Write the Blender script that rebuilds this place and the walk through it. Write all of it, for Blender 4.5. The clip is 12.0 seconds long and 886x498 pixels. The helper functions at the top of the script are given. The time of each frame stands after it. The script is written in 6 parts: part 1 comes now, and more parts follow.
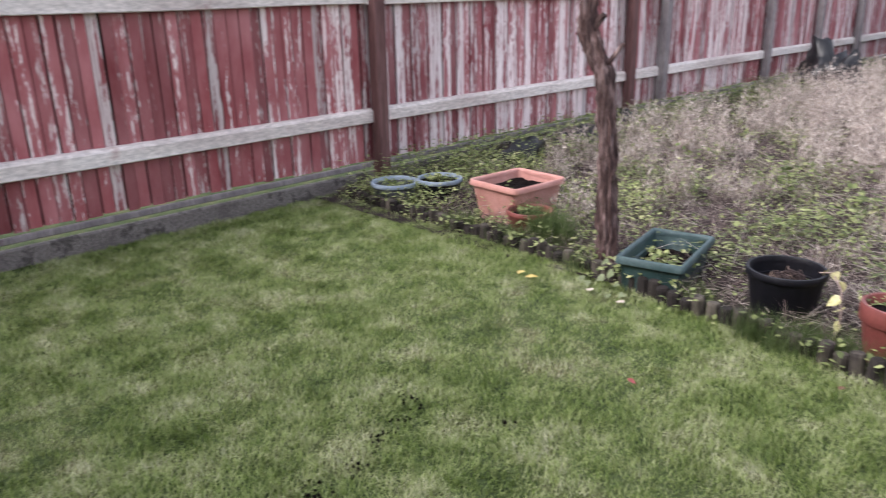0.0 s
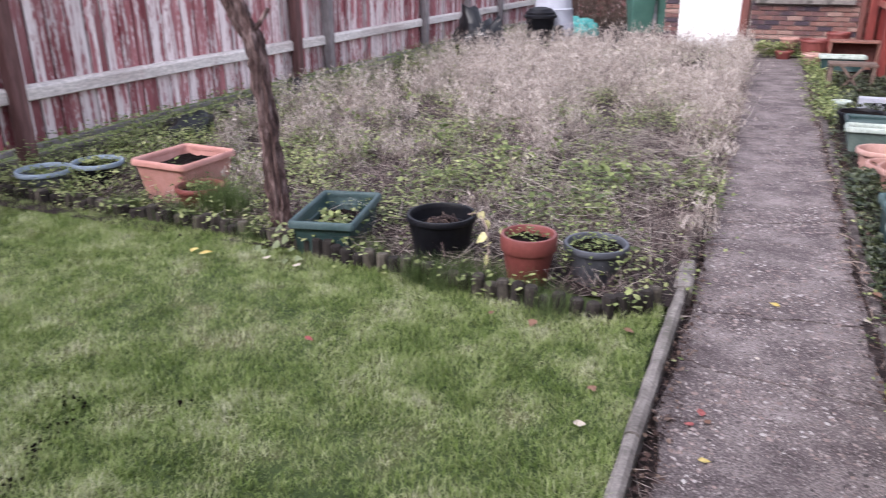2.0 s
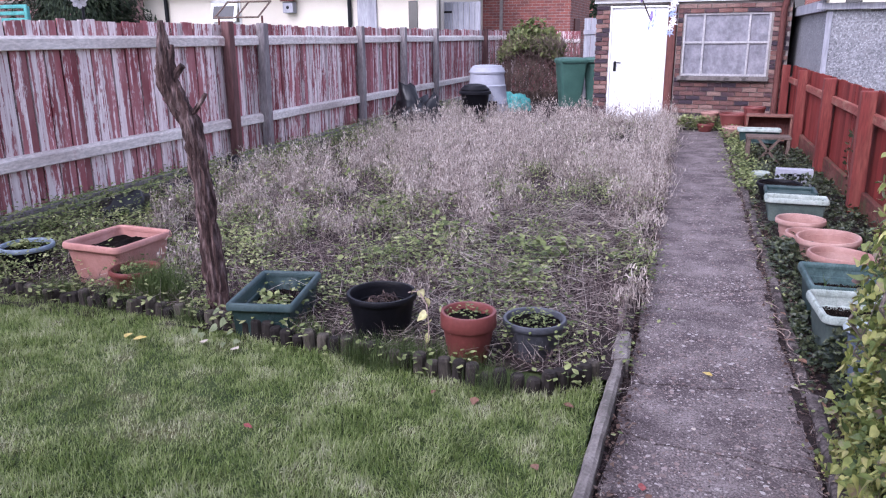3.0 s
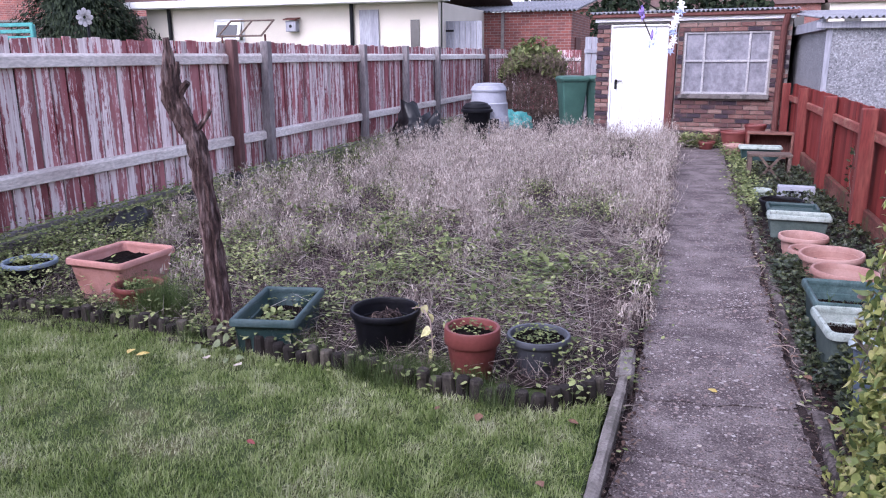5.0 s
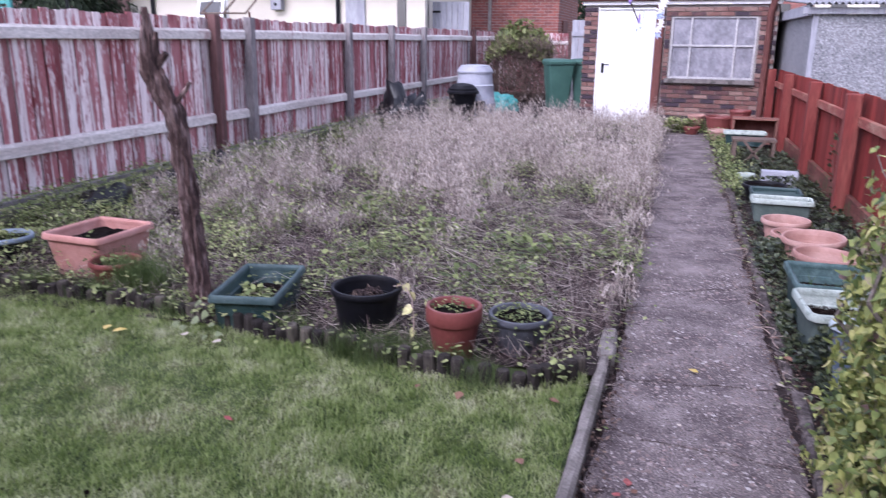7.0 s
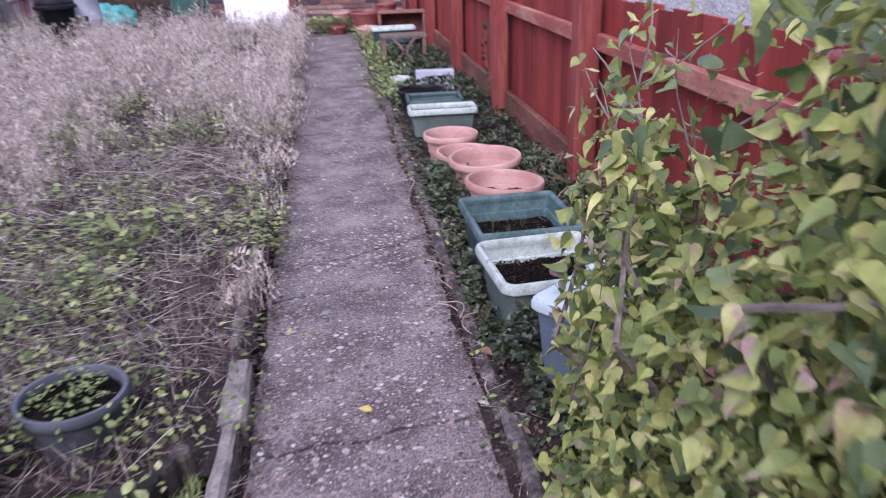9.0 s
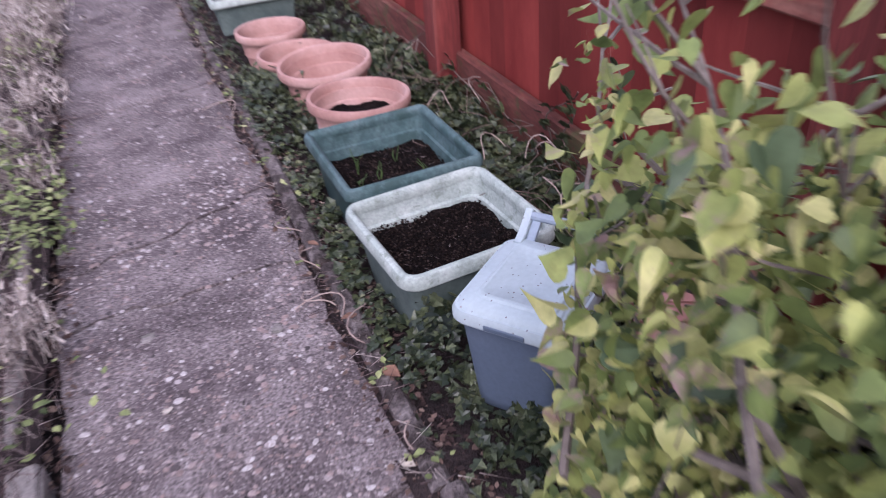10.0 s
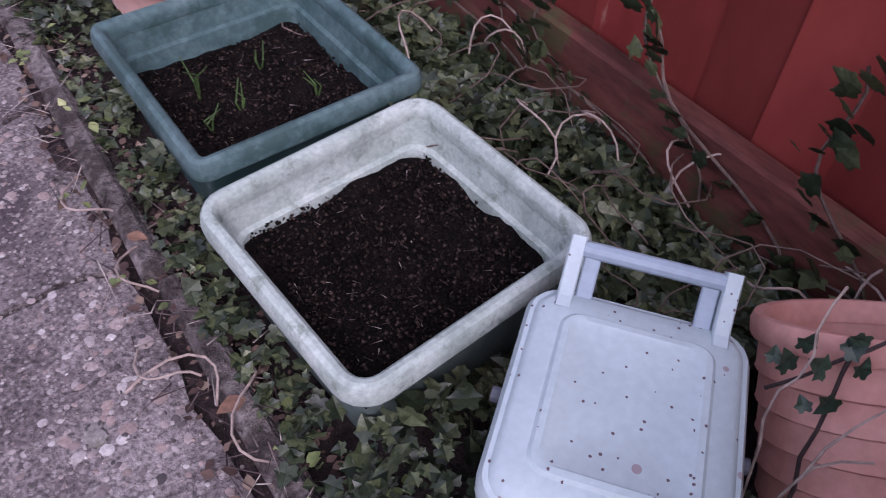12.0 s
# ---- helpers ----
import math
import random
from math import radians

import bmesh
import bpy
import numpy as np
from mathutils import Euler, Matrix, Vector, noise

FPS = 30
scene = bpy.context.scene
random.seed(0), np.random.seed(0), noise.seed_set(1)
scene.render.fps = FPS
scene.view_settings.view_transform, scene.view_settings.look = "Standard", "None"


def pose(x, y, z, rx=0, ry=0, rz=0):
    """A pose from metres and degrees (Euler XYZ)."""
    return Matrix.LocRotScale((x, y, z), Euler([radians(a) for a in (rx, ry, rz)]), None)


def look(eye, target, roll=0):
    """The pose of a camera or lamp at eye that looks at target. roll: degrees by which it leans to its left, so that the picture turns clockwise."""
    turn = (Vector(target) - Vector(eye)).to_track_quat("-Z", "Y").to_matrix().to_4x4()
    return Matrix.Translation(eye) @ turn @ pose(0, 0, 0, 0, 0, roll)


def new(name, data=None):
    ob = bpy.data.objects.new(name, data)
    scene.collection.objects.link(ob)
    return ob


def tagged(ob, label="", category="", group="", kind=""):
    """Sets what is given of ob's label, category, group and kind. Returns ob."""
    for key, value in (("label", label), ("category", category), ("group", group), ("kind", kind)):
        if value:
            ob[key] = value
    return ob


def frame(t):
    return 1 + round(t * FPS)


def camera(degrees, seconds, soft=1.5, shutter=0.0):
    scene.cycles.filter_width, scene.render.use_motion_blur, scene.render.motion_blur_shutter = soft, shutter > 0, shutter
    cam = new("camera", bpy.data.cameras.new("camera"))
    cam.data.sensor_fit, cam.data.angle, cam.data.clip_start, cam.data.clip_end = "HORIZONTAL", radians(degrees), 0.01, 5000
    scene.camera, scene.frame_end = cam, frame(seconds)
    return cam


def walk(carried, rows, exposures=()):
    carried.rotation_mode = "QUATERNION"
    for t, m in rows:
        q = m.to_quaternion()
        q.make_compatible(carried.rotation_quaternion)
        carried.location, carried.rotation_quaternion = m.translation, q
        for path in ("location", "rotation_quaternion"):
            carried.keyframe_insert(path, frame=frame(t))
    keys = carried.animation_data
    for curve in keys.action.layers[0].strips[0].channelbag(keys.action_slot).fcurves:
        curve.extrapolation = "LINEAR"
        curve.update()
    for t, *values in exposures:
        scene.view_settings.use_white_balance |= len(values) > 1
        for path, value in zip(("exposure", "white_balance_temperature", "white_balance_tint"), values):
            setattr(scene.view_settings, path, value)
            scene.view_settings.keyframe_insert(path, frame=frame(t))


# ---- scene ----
cam = camera(61.0, 12.0, soft=1.1, shutter=0.5)
ROWS = [
    (0, (2.426, -3.608, 1.500), (1.063, -2.292, 0.859), -1.27),
    (0.5, (2.445, -3.587, 1.476), (1.218, -2.148, 0.825), -1.40),
    (1, (2.486, -3.566, 1.467), (1.391, -2.044, 0.771), -2.12),
    (1.5, (2.544, -3.552, 1.464), (1.635, -1.911, 0.771), -1.12),
    (2, (2.584, -3.544, 1.460), (1.865, -1.820, 0.746), -0.54),
    (2.5, (2.607, -3.545, 1.478), (2.009, -1.766, 0.788), -0.52),
    (3, (2.600, -3.557, 1.515), (2.007, -1.725, 0.973), -0.41),
    (5, (2.588, -3.563, 1.507), (1.989, -1.720, 1.010), -0.38),
    (5.5, (2.583, -3.561, 1.513), (1.984, -1.721, 1.007), -0.82),
    (6, (2.572, -3.559, 1.509), (1.966, -1.723, 0.997), -0.40),
    (6.5, (2.571, -3.559, 1.510), (1.956, -1.727, 0.994), -0.29),
    (7, (2.591, -3.534, 1.469), (2.034, -1.690, 0.931), 0.56),
    (7.5, (2.638, -3.284, 1.428), (2.345, -1.417, 0.773), -0.22),
    (7.7, (2.670, -3.123, 1.403), (2.497, -1.239, 0.755), -0.48),
    (9.3, (2.801, -1.875, 1.363), (3.118, -0.096, 0.507), -2.96),
    (9.5, (2.824, -1.698, 1.358), (3.203, 0.036, 0.436), -3.81),
    (10, (2.872, -1.253, 1.298), (3.451, 0.301, 0.179), -5.14),
    (10.5, (2.980, -0.868, 1.219), (3.596, 0.571, -0.026), -3.58),
    (11, (3.056, -0.544, 1.133), (3.678, 0.776, -0.235), -3.29),
    (11.5, (3.068, -0.348, 1.075), (3.809, 0.793, -0.391), 1.20),
    (12, (3.090, -0.293, 1.059), (3.878, 0.740, -0.461), 2.40),
]
walk(cam, [(t, look(eye, target, roll)) for t, eye, target, roll in ROWS],
     exposures=((0.0, 1.68, 6400, 16), (2.5, 1.63, 6000, 20), (3.0, 1.38, 5650, 27), (7.0, 1.4, 5620, 28), (7.7, 1.45, 5650, 28), (9.3, 1.45, 5700, 31), (10.5, 1.3, 5900, 31), (12.0, 1.13, 5830, 35)))

# ---- light: a low bright overcast sky ----
world = bpy.data.worlds.new("sky")
scene.world = world
world.use_nodes = True
wn = world.node_tree.nodes
sky = wn.new("ShaderNodeTexSky")
sky.sky_type, sky.sun_disc = "NISHITA", False
sky.sun_elevation, sky.sun_rotation = radians(38), radians(200)
sky.air_density, sky.dust_density, sky.ozone_density = 1.0, 2.0, 1.0
soft_sky = wn.new("ShaderNodeHueSaturation")
soft_sky.inputs["Saturation"].default_value = 0.35
world.node_tree.links.new(sky.outputs[0], soft_sky.inputs["Color"])
world.node_tree.links.new(soft_sky.outputs[0], wn["Background"].inputs[0])
wn["Background"].inputs[1].default_value = 0.15
sun = new("sun", bpy.data.lights.new("sun", "SUN"))
sun.data.energy, sun.data.angle, sun.data.color = 0.8, radians(40), (1.0, 0.97, 0.93)
sun.matrix_world = look((0, 0, 30), (0 + 30 * math.sin(radians(20)) * 0.8, 30 * math.cos(radians(20)) * 0.8, 4))


# ---- materials ----
def ramp_of(nt, cols, lo=0.3, hi=0.7):
    r = nt.nodes.new("ShaderNodeValToRGB")
    el = r.color_ramp.elements
    while len(el) < len(cols):
        el.new(0.5)
    for i, c in enumerate(cols):
        el[i].position = lo + (hi - lo) * i / max(1, len(cols) - 1)
        el[i].color = (*c, 1)
    return r


def noise_of(nt, scale, stretch=(1, 1, 1), detail=5, rough=0.6):
    g = nt.nodes.new("ShaderNodeNewGeometry")
    m = nt.nodes.new("ShaderNodeMapping")
    m.inputs["Scale"].default_value = stretch
    n = nt.nodes.new("ShaderNodeTexNoise")
    n.inputs["Scale"].default_value, n.inputs["Detail"].default_value, n.inputs["Roughness"].default_value = scale, detail, rough
    nt.links.new(g.outputs["Position"], m.inputs[0])
    nt.links.new(m.outputs[0], n.inputs["Vector"])
    return n


def mixed(nt, a, b, fac, mode="MIX"):
    m = nt.nodes.new("ShaderNodeMix")
    m.data_type, m.blend_type = "RGBA", mode
    for socket, v in ((m.inputs[0], fac), (m.inputs[6], a), (m.inputs[7], b)):
        if isinstance(v, (int, float)):
            socket.default_value = v
        elif isinstance(v, tuple):
            socket.default_value = (*v, 1)
        else:
            nt.links.new(v, socket)
    return m.outputs[2]


def math_of(nt, op, a, b=0.0, c=0.0):
    m = nt.nodes.new("ShaderNodeMath")
    m.operation = op
    for socket, v in zip(m.inputs, (a, b, c)):
        if isinstance(v, (int, float)):
            socket.default_value = v
        else:
            nt.links.new(v, socket)
    return m.outputs[0]


def mat(name, cols, rough=0.8, scale=6.0, stretch=(1, 1, 1), fine=60.0, fine_amount=0.35, bump=0.3, depth=0.004, metal=0.0,
        rnd=0.0, island=False, spec=0.3, speck=None, speck_scale=40.0, speck_at=0.72, speck_amount=1.0, speck2=None, patch=0.25, through_light=0.0, span=(0.3, 0.7), stain=None):
    """A procedural surface: large tone changes, fine grain, optional specks, stains and a change from piece to piece."""
    m = bpy.data.materials.new(name)
    m.use_nodes = True
    nt = m.node_tree
    b = nt.nodes["Principled BSDF"]
    big, small = noise_of(nt, scale, stretch), noise_of(nt, fine, stretch, 3)
    tone = ramp_of(nt, cols, *span)
    if island:
        g = nt.nodes.new("ShaderNodeNewGeometry")
        f = math_of(nt, "ADD", math_of(nt, "MULTIPLY", g.outputs["Random Per Island"], 1 - patch), math_of(nt, "MULTIPLY", big.outputs["Fac"], patch * 2))
        f = math_of(nt, "SUBTRACT", f, patch / 2)
        nt.links.new(f, tone.inputs[0])
    elif rnd:
        o = nt.nodes.new("ShaderNodeObjectInfo")
        f = math_of(nt, "ADD", big.outputs["Fac"], math_of(nt, "MULTIPLY", math_of(nt, "SUBTRACT", o.outputs["Random"], 0.5), rnd))
        nt.links.new(f, tone.inputs[0])
    else:
        nt.links.new(big.outputs["Fac"], tone.inputs[0])
    grain = ramp_of(nt, [(1 - fine_amount,) * 3, (1 + fine_amount * 0.4,) * 3], 0.3, 0.7)
    nt.links.new(small.outputs["Fac"], grain.inputs[0])
    col = mixed(nt, tone.outputs[0], grain.outputs[0], 1.0, "MULTIPLY")
    if stain:
        s = noise_of(nt, stain[1], (1, 1, 1), 6, 0.7)
        r = ramp_of(nt, [(0, 0, 0), (1, 1, 1)], stain[2], stain[2] + 0.08)
        nt.links.new(s.outputs["Fac"], r.inputs[0])
        col = mixed(nt, col, stain[0], math_of(nt, "MULTIPLY", r.outputs[0], stain[3]))
    if speck:
        g = nt.nodes.new("ShaderNodeNewGeometry")
        v = nt.nodes.new("ShaderNodeTexVoronoi")
        v.inputs["Scale"].default_value = speck_scale
        nt.links.new(g.outputs["Position"], v.inputs["Vector"])
        bw = nt.nodes.new("ShaderNodeRGBToBW")
        nt.links.new(v.outputs["Color"], bw.inputs[0])
        on = math_of(nt, "MULTIPLY", math_of(nt, "GREATER_THAN", bw.outputs[0], speck_at), math_of(nt, "LESS_THAN", v.outputs["Distance"], 0.42))
        col = mixed(nt, col, speck, math_of(nt, "MULTIPLY", on, speck_amount))
    if speck2:
        g = nt.nodes.new("ShaderNodeNewGeometry")
        v = nt.nodes.new("ShaderNodeTexVoronoi")
        v.inputs["Scale"].default_value = speck2[1]
        nt.links.new(g.outputs["Position"], v.inputs["Vector"])
        sep = nt.nodes.new("ShaderNodeSeparateColor")
        nt.links.new(v.outputs["Color"], sep.inputs[0])
        on = math_of(nt, "MULTIPLY", math_of(nt, "GREATER_THAN", sep.outputs[0], speck2[2]), math_of(nt, "LESS_THAN", v.outputs["Distance"], math_of(nt, "MULTIPLY", sep.outputs[1], 0.45)))
        col = mixed(nt, col, speck2[0], math_of(nt, "MULTIPLY", on, 0.5))
    nt.links.new(col, b.inputs["Base Color"])
    b.inputs["Roughness"].default_value, b.inputs["Metallic"].default_value = rough, metal
    b.inputs["Specular IOR Level"].default_value = spec
    if bump:
        bp = nt.nodes.new("ShaderNodeBump")
        bp.inputs["Strength"].default_value, bp.inputs["Distance"].default_value = bump, depth
        nt.links.new(small.outputs["Fac"], bp.inputs["Height"])
        nt.links.new(bp.outputs[0], b.inputs["Normal"])
    if through_light:
        tr = nt.nodes.new("ShaderNodeBsdfTranslucent")
        nt.links.new(col, tr.inputs["Color"])
        mx = nt.nodes.new("ShaderNodeMixShader")
        mx.inputs[0].default_value = through_light
        nt.links.new(b.outputs[0], mx.inputs[1])
        nt.links.new(tr.outputs[0], mx.inputs[2])
        nt.links.new(mx.outputs[0], nt.nodes["Material Output"].inputs[0])
    return m


def peeling(name, paint, paint2, wood, wood2, cover, worn):
    """Old paint that has flaked off boards in long upright streaks. cover: how much paint is left; worn: change from board to board."""
    m = bpy.data.materials.new(name)
    m.use_nodes = True
    nt = m.node_tree
    b = nt.nodes["Principled BSDF"]
    streak = noise_of(nt, 26, (1, 1, 0.06), 5, 0.62)
    flake = noise_of(nt, 45, (1, 1, 0.35), 5, 0.7)
    o = nt.nodes.new("ShaderNodeObjectInfo")
    for tex in (streak, flake):
        tex.noise_dimensions = "4D"
        nt.links.new(math_of(nt, "MULTIPLY", o.outputs["Random"], 60.0), tex.inputs["W"])
    f = math_of(nt, "ADD", math_of(nt, "MULTIPLY", streak.outputs["Fac"], 0.75), math_of(nt, "MULTIPLY", flake.outputs["Fac"], 0.35))
    f = math_of(nt, "ADD", f, math_of(nt, "MULTIPLY", math_of(nt, "SUBTRACT", o.outputs["Random"], 0.5), worn))
    edge = ramp_of(nt, [(0, 0, 0), (1, 1, 1)], cover, cover + 0.05)
    nt.links.new(f, edge.inputs[0])
    pn, wd = ramp_of(nt, [paint, paint2]), ramp_of(nt, [wood, wood2])
    nt.links.new(noise_of(nt, 5, (1, 1, 0.4)).outputs["Fac"], pn.inputs[0])
    nt.links.new(noise_of(nt, 60, (1, 1, 0.05)).outputs["Fac"], wd.inputs[0])
    each = ramp_of(nt, [(0.62, 0.6, 0.6), (1.0, 1.0, 1.0), (1.15, 1.12, 1.12)], 0.0, 1.0)
    wn2 = nt.nodes.new("ShaderNodeTexWhiteNoise")
    wn2.noise_dimensions = "1D"
    nt.links.new(o.outputs["Random"], wn2.inputs["W"])
    nt.links.new(wn2.outputs["Value"], each.inputs[0])
    nt.links.new(mixed(nt, mixed(nt, pn.outputs[0], wd.outputs[0], edge.outputs[0]), each.outputs[0], 1.0, "MULTIPLY"), b.inputs["Base Color"])
    b.inputs["Roughness"].default_value = 0.8
    b.inputs["Specular IOR Level"].default_value = 0.25
    bp = nt.nodes.new("ShaderNodeBump")
    bp.inputs["Strength"].default_value, bp.inputs["Distance"].default_value = 0.5, 0.003
    nt.links.new(f, bp.inputs["Height"])
    nt.links.new(bp.outputs[0], b.inputs["Normal"])
    return m


M = {}
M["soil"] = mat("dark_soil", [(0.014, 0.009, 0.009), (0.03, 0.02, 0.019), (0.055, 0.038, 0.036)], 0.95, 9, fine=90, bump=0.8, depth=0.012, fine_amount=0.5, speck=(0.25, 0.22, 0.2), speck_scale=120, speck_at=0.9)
M["potting_soil"] = mat("potting_soil", [(0.005, 0.0035, 0.0035), (0.010, 0.007, 0.0065), (0.02, 0.013, 0.012)], 0.98, 14, fine=130, bump=1.0, depth=0.02, fine_amount=0.7, spec=0.1)
M["turf"] = mat("turf", [(0.026, 0.045, 0.012), (0.06, 0.085, 0.026), (0.13, 0.125, 0.058)], 0.95, 4.5, fine=120, bump=0.6, depth=0.01, fine_amount=0.5)
M["grass"] = mat("grass_blades", [(0.1, 0.155, 0.032), (0.22, 0.295, 0.085), (0.36, 0.41, 0.185), (0.58, 0.58, 0.4)], 0.45, 4.5, patch=0.62, fine=30, bump=0, island=True, through_light=0.3, span=(0.2, 0.84))
M["long_grass"] = mat("long_grass_blades", [(0.04, 0.07, 0.02), (0.1, 0.15, 0.05), (0.2, 0.25, 0.1)], 0.5, 6, patch=0.4, fine=30, bump=0, island=True, through_light=0.3, span=(0.15, 0.85))
M["path"] = mat("path_concrete", [(0.085, 0.065, 0.067), (0.19, 0.155, 0.154), (0.3, 0.255, 0.25)], 0.9, 4.2, fine=110, bump=1.0, depth=0.008, fine_amount=0.75, speck=(0.33, 0.29, 0.285), speck_scale=120, speck_at=0.6, speck_amount=0.5, speck2=((0.42, 0.37, 0.35), 75, 0.72), stain=((0.05, 0.036, 0.04), 2.4, 0.52, 0.62))
M["kerb"] = mat("kerb_concrete", [(0.13, 0.115, 0.108), (0.24, 0.215, 0.2), (0.34, 0.31, 0.29)], 0.9, 7, fine=90, bump=0.6, depth=0.004, stain=((0.09, 0.085, 0.07), 6, 0.52, 0.7))
M["gravel_board"] = mat("gravel_board", [(0.12, 0.105, 0.1), (0.2, 0.18, 0.17), (0.3, 0.27, 0.26)], 0.9, 5, fine=60, bump=0.8, depth=0.01, stain=((0.03, 0.027, 0.024), 5, 0.5, 0.8))
M["boards_left"] = peeling("peeling_red_boards", (0.24, 0.06, 0.07), (0.4, 0.17, 0.185), (0.5, 0.4, 0.405), (0.84, 0.77, 0.775), 0.54, 0.14)
M["boards_red"] = peeling("sound_red_boards", (0.25, 0.058, 0.064), (0.43, 0.18, 0.19), (0.5, 0.38, 0.38), (0.84, 0.77, 0.76), 0.585, 0.13)
M["boards_pale"] = peeling("bleached_red_boards", (0.24, 0.06, 0.07), (0.43, 0.2, 0.21), (0.55, 0.44, 0.445), (0.86, 0.79, 0.795), 0.52, 0.13)
M["boards_right"] = peeling("red_stained_boards", (0.15, 0.018, 0.015), (0.25, 0.042, 0.033), (0.26, 0.08, 0.062), (0.33, 0.15, 0.115), 0.7, 0.08)
M["rail_left"] = mat("weathered_rail", [(0.5, 0.43, 0.41), (0.7, 0.64, 0.61), (0.84, 0.79, 0.76)], 0.85, 3, (1, 0.3, 1), 60, 0.3, stain=((0.3, 0.13, 0.12), 3.0, 0.6, 0.5))
M["rail_right"] = mat("red_rail", [(0.2, 0.04, 0.032), (0.28, 0.085, 0.065), (0.38, 0.22, 0.16)], 0.8, 6, (1, 0.3, 1), 60, 0.3)
M["gravel_red"] = mat("mossy_red_gravel_board", [(0.07, 0.025, 0.02), (0.15, 0.046, 0.036), (0.21, 0.095, 0.07)], 0.85, 7, (1, 0.25, 1), 60, 0.4, stain=((0.07, 0.075, 0.03), 7, 0.53, 0.7))
M["post_brown"] = mat("brown_post", [(0.085, 0.042, 0.042), (0.145, 0.073, 0.07), (0.2, 0.115, 0.11)], 0.85, 8, (1, 1, 0.1), 60, 0.4)
M["post_grey"] = mat("grey_post", [(0.16, 0.14, 0.15), (0.25, 0.225, 0.23), (0.34, 0.31, 0.31)], 0.9, 8, (1, 1, 0.15), 70, 0.4, stain=((0.12, 0.05, 0.05), 3.0, 0.58, 0.5))
M["post_red"] = mat("red_post", [(0.12, 0.022, 0.02), (0.19, 0.038, 0.032), (0.24, 0.075, 0.058)], 0.8, 6, (1, 1, 0.12), 60, 0.35)
M["bark"] = mat("dead_bark", [(0.02, 0.011, 0.011), (0.11, 0.066, 0.062), (0.33, 0.24, 0.23)], 0.95, 34, (1, 1, 0.2), 80, 0.6, bump=1.0, depth=0.02)
M["log"] = mat("edging_log", [(0.022, 0.018, 0.017), (0.045, 0.038, 0.034), (0.12, 0.105, 0.085)], 0.95, 14, (1, 1, 0.3), 70, 0.4, rnd=0.35, bump=0.6)
M["terracotta"] = mat("terracotta_plastic", [(0.43, 0.2, 0.17), (0.51, 0.26, 0.225), (0.58, 0.33, 0.29)], 0.55, 5, fine=70, fine_amount=0.12, bump=0.1, spec=0.4, rnd=0.1)
M["pale_terracotta"] = mat("faded_terracotta_plastic", [(0.33, 0.17, 0.142), (0.41, 0.235, 0.2), (0.49, 0.315, 0.275)], 0.6, 5, fine=70, fine_amount=0.12, bump=0.1, spec=0.35, rnd=0.2, stain=((0.3, 0.2, 0.17), 9, 0.62, 0.4))
M["clay"] = mat("clay_red_plastic", [(0.16, 0.042, 0.038), (0.22, 0.064, 0.056)], 0.5, 6, fine=70, fine_amount=0.15, bump=0.1, spec=0.4)
M["green_plastic"] = mat("dark_green_plastic", [(0.013, 0.036, 0.036), (0.023, 0.054, 0.055), (0.045, 0.082, 0.083)], 0.5, 5, fine=60, fine_amount=0.2, bump=0.12, spec=0.45, stain=((0.12, 0.16, 0.165), 7, 0.56, 0.55))
M["green_rim"] = mat("chalky_green_rim", [(0.05, 0.098, 0.098), (0.105, 0.16, 0.162)], 0.6, 12, fine=60, fine_amount=0.3, bump=0.15, stain=((0.03, 0.062, 0.058), 9, 0.5, 0.75))
M["dull_green"] = mat("dull_green_rim", [(0.04, 0.075, 0.078), (0.08, 0.12, 0.125)], 0.55, 10, fine=60, fine_amount=0.2, bump=0.1)
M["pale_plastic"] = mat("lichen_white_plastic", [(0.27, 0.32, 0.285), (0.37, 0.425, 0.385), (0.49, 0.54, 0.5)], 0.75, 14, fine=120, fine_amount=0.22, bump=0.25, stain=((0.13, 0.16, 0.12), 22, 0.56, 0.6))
# outer walls below pale rims, the shade under the rim put into the colour
M["trough_shade"] = mat("shaded_grey_green_plastic", [(0.06, 0.088, 0.08), (0.12, 0.155, 0.14)], 0.7, 7, fine=60, fine_amount=0.2, bump=0.15)
M["black_plastic"] = mat("black_plastic", [(0.004, 0.004, 0.006), (0.01, 0.01, 0.014)], 0.5, 6, fine=60, bump=0.05, spec=0.2)
M["blue_rim"] = mat("blue_grey_rim", [(0.22, 0.28, 0.36), (0.32, 0.39, 0.47)], 0.55, 9, fine=60, fine_amount=0.2, bump=0.1)
M["grey_plastic"] = mat("dark_grey_plastic", [(0.065, 0.07, 0.085), (0.1, 0.105, 0.125)], 0.5, 6, fine=60, fine_amount=0.2, bump=0.1, stain=((0.2, 0.21, 0.23), 10, 0.62, 0.4))
M["caddy"] = mat("grey_blue_caddy_plastic", [(0.375, 0.45, 0.468), (0.435, 0.51, 0.525)], 0.45, 5, fine=80, fine_amount=0.07, bump=0.06, spec=0.4, speck=(0.1, 0.06, 0.07), speck_scale=210, speck_at=0.88, speck2=((0.2, 0.02, 0.025), 62, 0.955))
# darker copy of the caddy plastic that carries the handle's shade in its colour
M["caddy_shade"] = mat("shaded_blue_grey_plastic", [(0.26, 0.32, 0.38), (0.32, 0.38, 0.44)], 0.5, 4, fine=80, fine_amount=0.08, bump=0.05)
M["caddy_body"] = mat("slate_caddy_plastic", [(0.085, 0.118, 0.165), (0.12, 0.155, 0.205)], 0.55, 4, fine=80, fine_amount=0.1, bump=0.06, spec=0.4)
